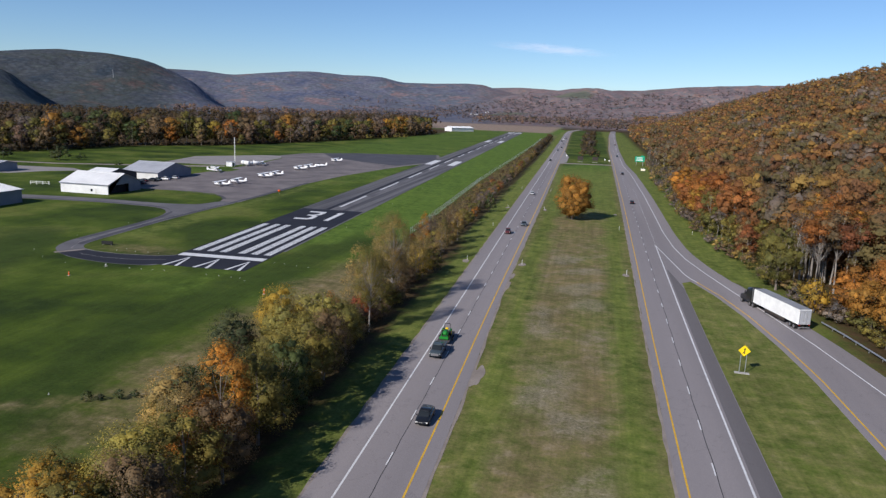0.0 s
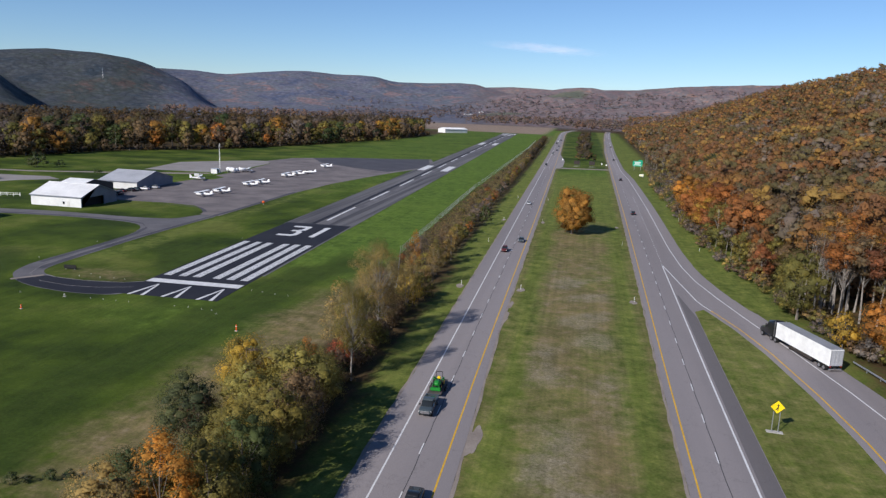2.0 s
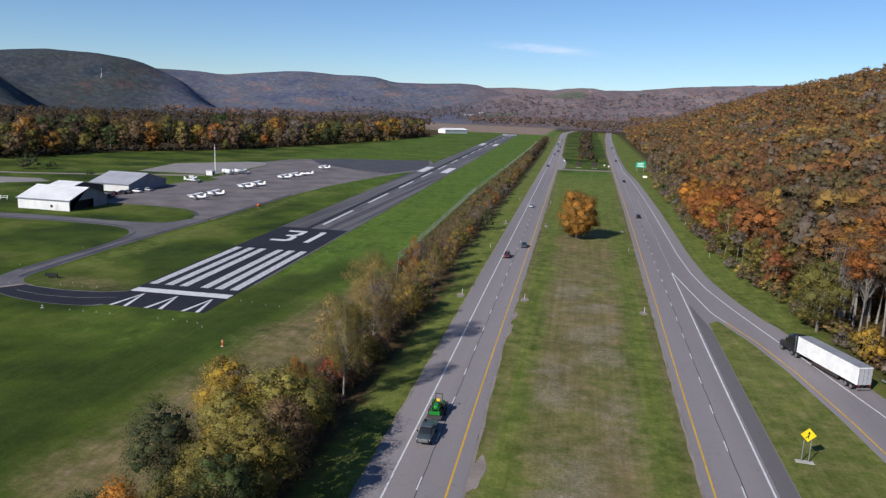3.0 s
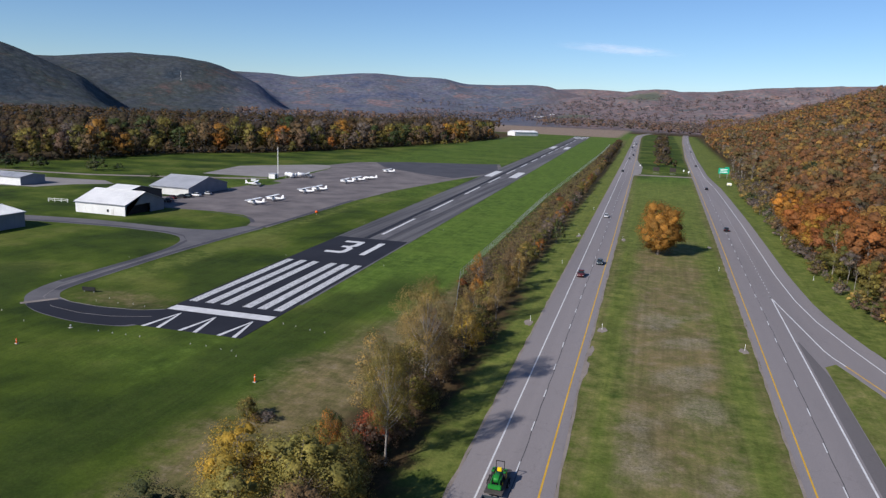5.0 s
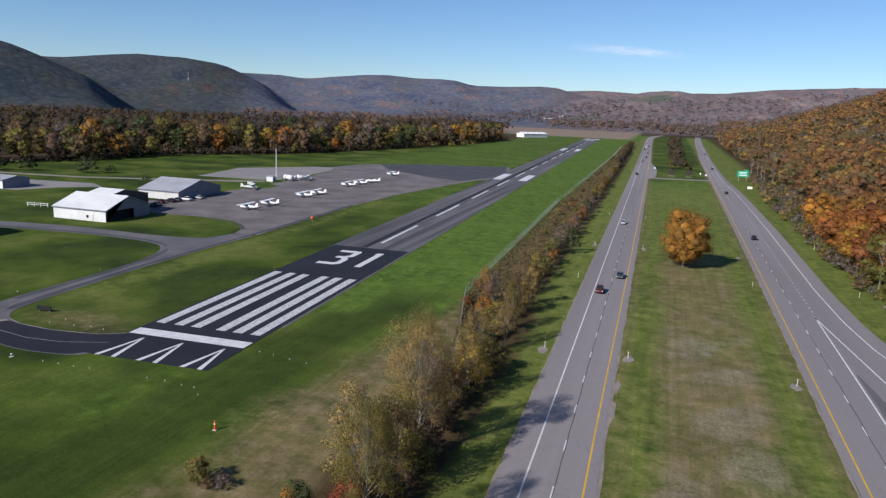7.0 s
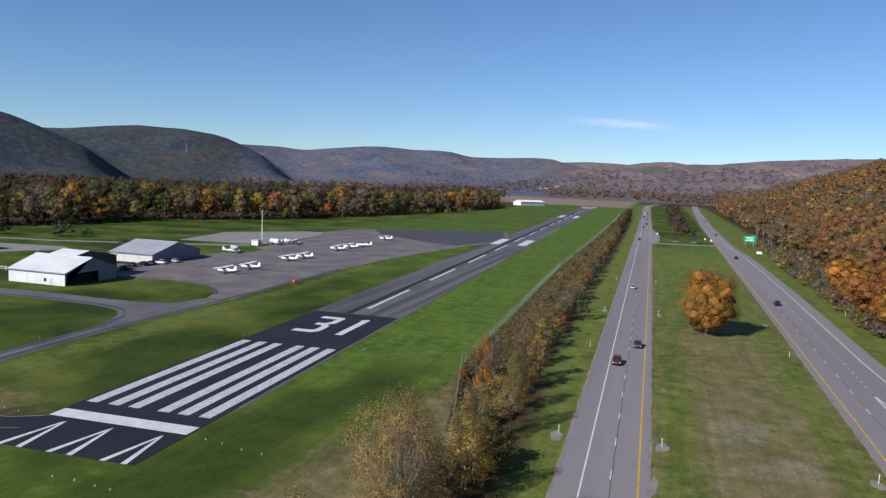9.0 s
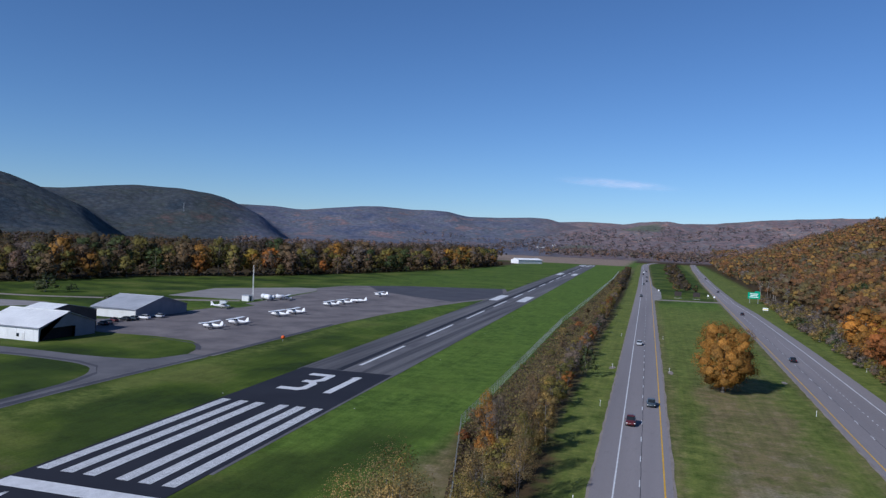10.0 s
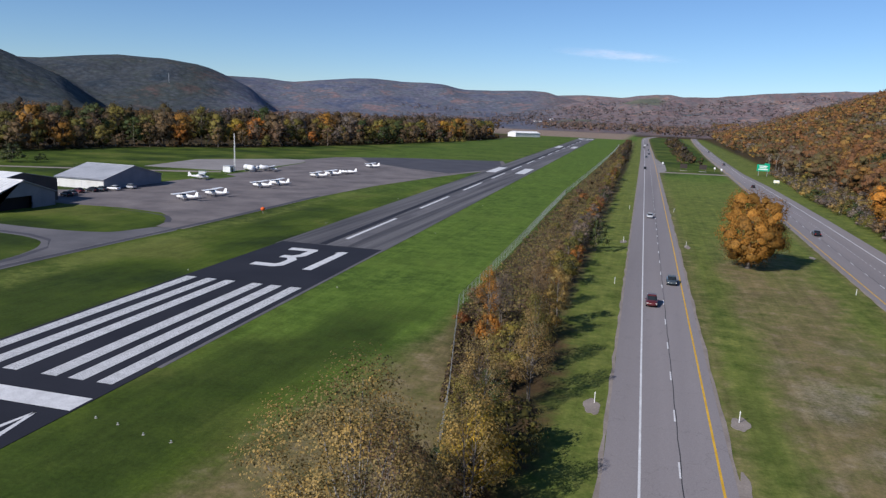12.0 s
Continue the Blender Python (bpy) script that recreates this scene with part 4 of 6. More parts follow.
class Kind:
    """A shape of tree or bush: a trunk mesh and a crown mesh for each leaf colour."""

    def __init__(self, seed, height, radius, base, lobes, leaves, leaf, thick=0.22, bark=M_BARK, stems=1, limbs=14, **more):
        rng = np.random.RandomState(seed)
        self.v, self.f, cs, self.n, self.t = crown_shape(rng, height, radius, base, lobes, leaves, leaf, **more)
        self.trunk = trunk_mesh(rng, "trunk", height, base, cs[:limbs], thick, bark, stems)
        self.crowns, self.height = {}, height

    def crown(self, colour):
        if colour not in self.crowns:
            me = quick_mesh("crown", self.v, self.f, LEAF[colour], normals=self.n)
            leaf_values(me, self.t)
            self.crowns[colour] = me
        return self.crowns[colour]


COLOUR_WORDS = {"grey": "bare grey", "maple": "orange-brown", "rust": "rust-brown", "gold": "golden yellow", "orange": "bright orange", "olive": "olive green", "lime": "yellow-green", "tan": "thin tan", "green": "dark green", "brown": "faded brown", "red": "dark red"}


def plant(kind, x, y, height, colour, turn, label="", name="tree", group="", wide=1.0, category=""):
    s = height / kind.height
    z = float(terrain(x, y)) if x > 40 or x < -300 else 0.0
    m = pose(x, y, z, 0, 0, turn) @ Matrix.Diagonal((s * wide, s * wide, s, 1))
    ob = root(name, m, label or COLOUR_WORDS[colour] + (" leafed autumn bush in the verge" if name == "bush" else " leafed autumn tree beside open grass"), category or name, group)
    attach("trunk", kind.trunk, ob)
    attach("crown", kind.crown(colour), ob)
    return ob


NEAR = dict(inside=(0.25, 0.6), lobe=(0.15, 0.42), skin=0.62, porous=0.18, fuzz=0.42)
MID = dict(inside=(0.35, 0.72), lobe=(0.16, 0.42), skin=0.7, porous=0.35, fuzz=0.32)
BROAD = [Kind(21 + k, 12, 4.8, 0.6, 44, 8200, 0.20, 0.22, stems=1 + k % 2, inner=0.04, spread_out=0.76, core=1, lift=0.05, ragged=0.3, **NEAR) for k in range(3)]
UPRIGHT = [Kind(31 + k, 14, 3.2, 1.0, 36, 6600, 0.19, 0.18, inner=0.04, spread_out=0.78, core=1, lift=0.05, ragged=0.28, **NEAR) for k in range(2)]
POPLAR = Kind(41, 19, 5.4, 4.0, 80, 30000, 0.12, 0.24, M_BIRCH, limbs=60, inner=0.4, spread_out=0.82, ragged=0.2, fuzz=0.5, porous=0.0, lobe=(0.12, 0.3), skin=0.5)
THIN = Kind(42, 11, 3.2, 1.0, 32, 4800, 0.18, 0.14, M_BARK, stems=2, limbs=30, inner=0.35, spread_out=0.80, ragged=0.2, fuzz=0.45, porous=0.15, lobe=(0.14, 0.36))
BUSH = [Kind(51 + k, 4.0, 2.4, 0.1, 22, 1150, 0.21, 0.07, stems=3, inner=0.05, spread_out=0.76, core=1, lift=0.08, ragged=0.3, **NEAR) for k in range(2)]
HEDGE = [Kind(55 + k, 7.5, 2.9, 0.2, 28, 1500, 0.27, 0.10, stems=2, inner=0.05, spread_out=0.80, core=1, lift=0.1, ragged=0.32, **NEAR) for k in range(3)]
SPREADING = Kind(61, 15.5, 6.2, 0.2, 110, 15000, 0.30, 0.40, inner=0.04, spread_out=0.84, square=5.0, core=1, lift=0.0, ragged=0.2, narrow=0.15, **MID)
MID_BROAD = [Kind(71 + k, 15, 5.6, 0.6, 34 + 4 * k, 2600, 0.44, 0.24, inner=0.03, spread_out=0.78, core=1, lift=0.1, ragged=0.24, **MID) for k in range(4)]
MID_TALL = [Kind(81 + k, 20, 4.4, 9.5, 22, 1900, 0.40, 0.20, M_BIRCH, inner=0.2, spread_out=0.78, core=1, ragged=0.26, **MID) for k in range(2)]
BARE = [Kind(85 + k, 18, 3.0, 9.0, 18, 300, 0.4, 0.22, M_BIRCH, inner=0.6, spread_out=0.85) for k in range(2)]
MID_BUSH = [Kind(91 + k, 5, 3.2, 0.1, 16, 380, 0.40, 0.08, stems=2, inner=0.03, spread_out=0.80, core=1, lift=0.1, ragged=0.3, **MID) for k in range(2)]
FAR_TREE = [Kind(101 + k, 20, 6.2 + 0.8 * k, 0.5, 30 + 5 * k, 1100, 0.75, 0.3, inner=0.03, spread_out=0.80, core=1, lift=0.05, ragged=0.22, **MID, globe=0.68) for k in range(4)]
WOOD = [Kind(131 + k, 15, 5.4 + 0.5 * k, 0.8, 13 + 2 * k, 380, 0.72, 0.2, inner=0.0, spread_out=0.78, lift=0.1, core=1, ragged=0.26, lobe=(0.18, 0.42), inside=(0.35, 0.75), skin=0.68, fuzz=0.32, globe=0.68) for k in range(4)]
NEAR_WOOD = [Kind(151 + k, 15, 5.4 + 0.5 * k, 0.8, 26 + 3 * k, 1000, 0.52, 0.2, inner=0.0, spread_out=0.78, lift=0.1, core=1, ragged=0.22, **MID, globe=0.68) for k in range(3)]
LOW = [Kind(141 + k, 6, 3.2, 0.1, 8, 60, 0.7, 0.1, inner=0.0, spread_out=0.78, lift=0.2, core=1, ragged=0.2, globe=0.68) for k in range(3)]
CANOPY = [Kind(111 + k, 15, 5.6 + 0.45 * k, 1.5, 8 + k, 190, 0.95, 0.2, inner=0.0, spread_out=0.78, lift=0.1, core=1, ragged=0.26, lobe=(0.2, 0.44), inside=(0.35, 0.75), skin=0.66, fuzz=0.34, globe=0.68) for k in range(5)]
CLUMP = [Kind(121 + k, 15, 6.0, 1.5, 5, 34, 1.5, 0.2, inner=0.0, spread_out=0.74, lift=0.1, core=1, ragged=0.26, lobe=(0.24, 0.44), inside=(0.4, 0.8), skin=0.7, fuzz=0.34, globe=0.68) for k in range(4)]

# the thicket between airfield and highway, from the near end on
for kind, x, y, h, c, wide, label in [
    (BROAD[0], -40.5, 54, 11.5, "gold", 1.0, ""), (BROAD[1], -37.4, 61, 11.5, "lime", 1.05, ""), (BROAD[2], -43.0, 50.5, 10, "red", 0.9, ""),
    (BROAD[2], -36.2, 52, 12, "olive", 1.0, ""), (BROAD[0], -35.6, 66, 11.5, "olive", 1.0, ""), (BROAD[1], -45.5, 61, 8, "olive", 0.9, ""),
    (UPRIGHT[0], -37.0, 76.5, 15, "orange", 1.0, "tall bright orange tree in the roadside thicket"), (BROAD[1], -41.0, 75, 11.5, "tan", 1.0, ""), (BROAD[2], -37.4, 71.5, 10, "orange", 0.95, ""),
    (THIN, -38.8, 71, 11, "tan", 1.0, "pale-stemmed thin tan birch in the thicket"), (BROAD[0], -35.2, 81, 12, "olive", 1.0, ""), (BROAD[2], -44.5, 84, 9, "green", 1.0, ""),
    (BROAD[1], -46.0, 97, 11.5, "green", 0.95, ""), (BROAD[0], -41.5, 101.5, 11.5, "lime", 1.0, ""), (BROAD[1], -43.8, 107.3, 12.6, "gold", 0.85, "tan-orange crowned tree in the roadside thicket"),
    (BROAD[2], -37.6, 108.2, 12.9, "lime", 1.12, "broad yellow-green tree in the roadside thicket"), (BROAD[0], -35.4, 95, 12.5, "olive", 1.0, ""), (BROAD[1], -38.6, 92, 11, "olive", 1.0, ""), (BROAD[2], -35.6, 113, 10, "olive", 0.9, ""),
    (BROAD[0], -35.0, 88, 11.5, "green", 0.9, ""), (THIN, -40.8, 121, 8.5, "orange", 0.8, "small thin orange tree in the thicket"), (THIN, -37.8, 120, 7.5, "olive", 0.9, ""),
    (BUSH[0], -38.5, 128.5, 6.0, "red", 0.8, ""), (THIN, -39.2, 132.5, 15, "tan", 0.9, ""), (POPLAR, -35.6, 125.5, 16.8, "olive", 0.72, "tall thin olive poplar in the roadside thicket"), (THIN, -37.2, 138, 13, "olive", 0.95, ""), (BUSH[1], -38.4, 127, 5, "brown", 1.0, ""), (BUSH[0], -37.1, 134, 4.5, "olive", 1.0, ""),
    (BUSH[0], -37.1, 119, 4.5, "brown", 1.0, ""), (POPLAR, -37.2, 145.3, 19.8, "tan", 0.95, "tall thin olive-tan poplar with a pale trunk"), (THIN, -37.6, 152, 10, "tan", 1.0, ""), (THIN, -40.2, 158, 12, "brown", 1.0, ""),
    (BUSH[1], -36.8, 145, 4.6, "brown", 1.1, ""), (BUSH[0], -37.2, 143, 5, "olive", 1.1, ""), (BUSH[1], -41.0, 150, 4.2, "brown", 1.0, ""),
    (THIN, -36.5, 165, 11, "tan", 0.9, ""), (BUSH[0], -36.6, 170, 7, "gold", 0.8, "yellow leafed bush beside the highway verge"), (THIN, -38.5, 172, 9.5, "olive", 0.9, ""), (BUSH[1], -36.0, 176, 6, "olive", 1.0, ""),
    (THIN, -39.5, 182, 10, "tan", 0.9, ""), (BUSH[0], -38.1, 160, 5, "brown", 1.0, ""), (BUSH[1], -41.5, 167, 5, "brown", 1.0, ""), (THIN, -36.0, 190, 10.5, "tan", 0.8, ""),
    (BUSH[0], -44.2, 206, 5, "orange", 0.7, ""), (THIN, -46.6, 216, 9, "orange", 0.75, "orange leafed small tree beside the boundary fence"), (THIN, -44.5, 216, 8.5, "grey", 0.8, "bare grey-purple small tree beside the fence"),
    (THIN, -37.5, 200, 10.5, "olive", 0.8, ""), (THIN, -38.5, 210, 10, "brown", 0.8, ""), (UPRIGHT[0], -37.0, 219, 9.5, "tan", 0.9, ""), (THIN, -40.5, 228, 10, "brown", 0.8, ""),
    (BUSH[0], -57.3, 130.4, 3.2, "olive", 0.85, "lone round bush with dead brush on dry grass"), (BUSH[1], -58.0, 131.5, 3.0, "tan", 0.8, ""), (BUSH[1], -54.6, 131.0, 1.5, "grey", 1.5, "low heap of grey dead brush on dry grass"), (BUSH[0], -56.0, 130.2, 1.5, "brown", 1.3, "low heap of brown dead brush on dry grass"),
    # the four nearer than y 46 are mostly unseen, added to shade the verge
    (BROAD[1], -35.4, 58, 11.5, "brown", 0.9, ""), (BROAD[2], -34.8, 72, 11.0, "brown", 0.85, ""), (BROAD[1], -35.2, 102, 11.5, "brown", 0.9, ""), (BROAD[0], -36.5, 44, 12, "olive", 1.0, ""), (BROAD[1], -37.0, 36, 12, "brown", 1.0, ""), (BROAD[2], -36.4, 28, 12, "olive", 1.0, ""), (BROAD[0], -42.5, 40, 10, "tan", 1.0, ""),
]:
    name = "bush" if kind in BUSH else "tree"
    plant(kind, x, y, h, c, (x * 37 + y * 91) % 360, label, name, "thicket beside the highway", wide)

rng = random.Random(9)
for k in range(52):
    y = 46 + 2.9 * k
    plant(rng.choice(BUSH), l_left(y) - rng.uniform(9.0, 12.5), y, rng.uniform(1.6, 3.6), rng.choice(["brown", "brown", "olive", "green", "brown", "green"]), rng.uniform(0, 360), "", "bush", "thicket beside the highway", 1.15)
    if k % 2 == 0 and y < 130:
        plant(BROAD[k % 3], l_left(y) - rng.uniform(11.5, 19), y, rng.uniform(5.5, 9), rng.choice(["olive", "green", "brown", "brown", "olive"]), rng.uniform(0, 360), "", "tree", "thicket beside the highway", 1.0)
rng = random.Random(5)
loose = []
for k in range(165):
    y = 196 + 5.4 * k + rng.uniform(-1.5, 1.5)
    x = l_left(y) - rng.uniform(9.6, 12.4) - max(0.0, y - 300) * 0.006
    c = rng.choice(["tan", "brown", "olive", "tan", "grey", "olive", "brown", "gold" if k % 2 == 0 else "green", "grey", "rust", "olive"])
    h = rng.uniform(3.8, 7.6)
    if y < 640:
        plant(rng.choice(HEDGE), x, y, h, c, rng.uniform(0, 360), "", "tree", "thicket beside the highway", rng.uniform(0.85, 1.1))
    else:
        loose.append((rng.choice(LOW), x, y, h, 1.1, rng.uniform(0, 360), rng.random()))
    if k % 3 == 0:
        bx, by = l_left(y) - rng.uniform(14, 22), y + rng.uniform(-3, 3)
        if y < 420:
            plant(rng.choice(BUSH), bx, by, rng.uniform(1.8, 3.6), rng.choice(["brown", "tan", "tan", "brown", "olive", "rust"]), rng.uniform(0, 360), "", "bush", "thicket beside the highway", 1.1)
        else:
            loose.append((rng.choice(LOW), bx, by, rng.uniform(2, 4), 1.1, rng.uniform(0, 360), rng.random()))
plant(MID_BUSH[0], -36.5, 283, 7.5, "green", 40, "dark green cedar-like bush in the brush", "bush", "", 0.6)

plant(SPREADING, -4.6, 279.0, 16.3, "maple", 70, "broad orange-brown maple alone on the grass median", "tree")

# brush in the median far ahead
median_brush = []
for k in range(150):
    y = 664 + 4.8 * k + rng.uniform(-3, 3)
    mid = (l_right(y) + r_left(y)) / 2 + (2 if y < 1000 else 0)
    median_brush.append((rng.choice(LOW), mid + rng.uniform(-1, 1) * (4 + 5 * abs(math.sin(y * 0.021))), y, rng.uniform(3.0, 9.0), 0.9, rng.uniform(0, 360), rng.random()))

# the woods edge on the hill side of the highway
edge = line_of([(60, 60), (120, 57), (145, 54), (170, 50), (196, 46), (215, 43), (240, 40), (300, 38.5), (450, 40), (620, 46), (1000, 56), (1400, 68)])
hill_trees = []


def woods_colour(x, y):
    """Leaf colours run in patches along the hillside."""
    w = float(wobble(x, y, 75, 41)) + rng.uniform(-0.55, 0.55)
    for limit, names in ((-0.75, ("grey", "brown")), (-0.35, ("olive", "brown", "olive")), (0.0, ("brown", "rust", "olive")), (0.45, ("rust", "rust", "maple")), (0.8, ("orange", "rust", "maple"))):
        if w < limit:
            return rng.choice(names)
    return rng.choice(("gold", "orange"))


for row, (y0, y1, step) in enumerate([(100, 640, 4.2), (104, 520, 8.6), (100, 540, 9.2), (100, 560, 9.0), (96, 600, 9.0)]):
    y = float(y0)
    while y < y1:
        x = edge(y) + (0.8 if row == 0 else 5.4 + (row - 1) * 6.8) + rng.uniform(-1.7, 1.7)
        open_brush, young = 372 < y < 560, 205 < y < 262
        if row in (1, 2) and 177 < y < 213:
            y += 3.0
            continue
        if row == 0:
            for q in range(2 if open_brush else 1):
                plant(rng.choice(MID_BUSH), x + 4.0 * q, y + 2 * q, rng.uniform(2.2, 4.6) if y < 260 else rng.uniform(2.6, 5.6), rng.choice(["olive", "tan", "olive", "grey", "grey", "brown"] if not open_brush else ["grey", "olive", "grey", "green", "tan", "olive"]), rng.uniform(0, 360), "", "bush", "woods along the highway", rng.uniform(0.9, 1.4))
        elif open_brush and row < 3:
            plant(rng.choice(MID_BUSH + BARE[:1]), x, y, rng.uniform(4, 7.5), rng.choice(["grey", "olive", "grey", "tan", "brown"]), rng.uniform(0, 360), "", "bush", "woods along the highway", rng.uniform(0.9, 1.3))
        else:
            c = woods_colour(x, y)
            if young and row < 3:
                c = rng.choice(["tan", "olive", "grey", "brown", "rust"])
            elif 285 < y < 372 and row < 4:
                c = rng.choice(["rust", "maple", "rust", "orange", "rust"])
            kind = rng.choice(BARE + MID_TALL) if c == "grey" or rng.random() < 0.1 else rng.choice(MID_BROAD)
            h = rng.uniform(7, 11.5) if young and row < 3 else rng.uniform(11, 20.5) * (0.85 if row == 1 else 1.0)
            if row < 3:
                plant(kind, x, y, h, c, rng.uniform(0, 360), "", "tree", "woods along the highway", rng.uniform(0.8, 1.25))
            else:
                hill_trees.append((rng.choice(NEAR_WOOD if y < 380 else WOOD), x, y, h, rng.uniform(0.85, 1.3), rng.uniform(0, 360), rng.random()))
        y += step * rng.uniform(0.7, 1.3)
for k in range(13):
    plant(BARE[k % 2], 51.5 + rng.uniform(0, 6), 190 + 1.2 * k, rng.uniform(15, 19), "grey", rng.uniform(0, 360), "tall pale bare-stemmed tree in the rusty woods", "tree", "woods along the highway")
for k in range(12):
    plant(MID_TALL[k % 2], 53.5 + rng.uniform(0, 9), 186 + 2.2 * k, rng.uniform(18, 23), ("rust", "brown", "rust", "maple")[k % 4], rng.uniform(0, 360), "tall rust-crowned tree with long pale bare trunks", "tree", "woods along the highway", 1.15)
for k in range(12):
    plant(BARE[k % 2], 48.0 + rng.uniform(0, 9), 575 + 8 * k, rng.uniform(11, 16), "grey", rng.uniform(0, 360), "pale bare-stemmed tree at the woods edge", "tree", "woods along the highway")
plant(BUSH[0], 48.6, 168.0, 8.0, "gold", 10, "bright yellow small tree at the woods edge", "tree", "", 0.75)
plant(BROAD[0], 45.6, 187.0, 17.0, "olive", 33, "large olive green tree at the woods edge", "tree", "", 0.92)
plant(MID_BROAD[1], 44.0, 300, 14.5, "gold", 12, "golden orange tree standing out of the woods edge", "tree")
plant(MID_BROAD[2], 44.5, 311, 13.5, "orange", 77, "", "tree")
plant(MID_BROAD[3], 46.5, 346, 15, "gold", 50, "golden yellow tree in the rusty woods edge", "tree")
plant(MID_BROAD[0], 78, 500, 17, "green", 77, "dark green tree in the rusty woods", "tree", "", 1.1)
plant(MID_BROAD[1], 86, 506, 14, "olive", 77, "", "tree", "", 1.1)

# woods behind the airfield
front_line = line_of([(300, -385), (378, -366), (420, -352), (500, -342), (557, -298), (621, -279), (700, -259), (890, -228), (1010, -218)])
valley_trees = []
for row in range(4):
    y = 318.0 + 4 * row
    while y < 1010:
        x = front_line(y) - (3, 13, 25, 38)[row] + rng.uniform(-4, 4)
        c = rng.choice(["olive", "brown", "maple", "brown", "green", "olive", "brown", "brown", "green", "grey", "brown", "olive", "gold" if rng.random() < 0.25 else "brown", "orange" if rng.random() < 0.2 else "brown"])
        h = (rng.uniform(9, 20), rng.uniform(17, 27), rng.uniform(20, 31), rng.uniform(22, 32))[row]
        if row < 3:
            plant(rng.choice(FAR_TREE), x, y, h, c, rng.uniform(0, 360), COLOUR_WORDS[c] + " autumn tree at the wood's edge", "tree", "woods behind the airfield", rng.uniform(0.8, 1.15))
        else:
            valley_trees.append((rng.choice(WOOD), x, y, h, 0.9, rng.uniform(0, 360), rng.random()))
        if row == 0:
            for q in range(3):
                valley_trees.append((rng.choice(LOW), front_line(y + 4 * q) + rng.uniform(-2, 4), y + 4 * q, rng.uniform(2.5, 6.5), 1.3, rng.uniform(0, 360), rng.random()))
        y += rng.uniform(11, 19)
for x, y, h in [(-338, 352, 9), (-326, 362, 7), (-300, 372, 5), (-352, 340, 6), (-297, 371, 8.5), (-290, 380, 4), (-252, 361, 3), (-246, 735, 6), (-236, 770, 7), (-228, 800, 6), (-222, 830, 6.5), (-216, 850, 5), (-258, 690, 5)]:
    plant(MID_BUSH[int(h) % 2], x, y, h, "green" if x < -240 else "olive", x % 90, "dark round bush at the edge of the field", "bush", "", 1.3)


# ---- far woods, past counting ----
def woods(name, label, items, mat):
    """Joins trees (kind, x, y, height, width, turn, hue) into one mesh."""
    vs, fs, ns, hues, tones, n = [], [], [], [], [], 0
    xs, ys = np.array([i[1] for i in items]), np.array([i[2] for i in items])
    zs = terrain(xs, ys)
    zs = np.where((xs > -300) & (xs < 40) & (ys < 1700), 0, zs)
    for (kind, x, y, h, wide, turn, hue), z in zip(items, zs):
        s = h / kind.height
        c, d = math.cos(radians(turn)), math.sin(radians(turn))
        v = kind.v * (s * wide, s * wide, s)
        v = np.stack([v[:, 0] * c - v[:, 1] * d + x, v[:, 0] * d + v[:, 1] * c + y, v[:, 2] + z], 1)
        vs.append(v)
        ns.append(np.stack([kind.n[:, 0] * c - kind.n[:, 1] * d, kind.n[:, 0] * d + kind.n[:, 1] * c, kind.n[:, 2]], 1))
        fs.append(kind.f + n)
        hues.append(np.full(len(v), hue, np.float32))
        tones.append(kind.t)
        n += len(v)
    me = quick_mesh(name, np.concatenate(vs), np.concatenate(fs), mat, normals=np.concatenate(ns))
    a = me.attributes.new("hue", "FLOAT", "POINT")
    a.data.foreach_set("value", np.concatenate(hues))
    leaf_values(me, np.concatenate(tones, 1))
    return tagged(new(name, me), label, name, kind="stuff")


def sown(kinds, pts, tall, wide, seed):
    r = np.random.RandomState(seed)
    n = len(pts)
    return list(zip([kinds[k] for k in r.randint(len(kinds), size=n)], pts[:, 0], pts[:, 1], r.uniform(*tall, n), r.uniform(*wide, n), r.uniform(0, 360, n), r.uniform(0, 1, n)))


def scatter(x0, x1, y0, y1, step, seed, keep):
    r = np.random.RandomState(seed)
    xs, ys = np.meshgrid(np.arange(x0, x1, step), np.arange(y0, y1, step))
    p = np.stack([xs.ravel(), ys.ravel()], 1) + r.uniform(-0.42, 0.42, (xs.size, 2)) * step
    return p[keep(p[:, 0], p[:, 1])]


edge_np = lambda y: np.interp(y, [60, 120, 170, 215, 240, 300, 450, 620, 1000, 1500, 2400], [60, 57, 50, 43, 40, 38.5, 40, 46, 56, 72, 130])
woods("hedge", "brown and tan brush along the far highway verge", loose, M_WOODS_LEFT)
woods("brush", "brown bare brush in the far grass median", median_brush, M_WOODS_LEFT)
woods("woods", "rust and olive trees behind the roadside woods edge", hill_trees, M_WOODS_RIGHT)
woods("woods", "olive and brown trees behind the airfield wood's edge", valley_trees, M_WOODS_LEFT)
p = scatter(60, 330, 90, 760, 9.4, 1, lambda x, y: (x > edge_np(y) + np.where(y < 500, 30, 2)) & (x < 0.42 * y + 120))
close = (p[:, 1] < 400) & (p[:, 0] < 150)
nearest = close & (p[:, 1] < 310) & (p[:, 0] < 118)
woods("woods", "rust and orange autumn woods at the foot of the hillside", sown(NEAR_WOOD, p[nearest], (12, 20), (0.9, 1.25), 22), M_WOODS_RIGHT)
woods("woods", "rust, orange and olive autumn woods on the lower hillside", sown(WOOD, p[close & ~nearest], (11, 19.5), (0.9, 1.25), 2), M_WOODS_RIGHT)
woods("woods", "rust, orange and olive autumn woods on the hillside", sown(CANOPY, p[~close], (11, 19.5), (0.9, 1.25), 2), M_WOODS_RIGHT)
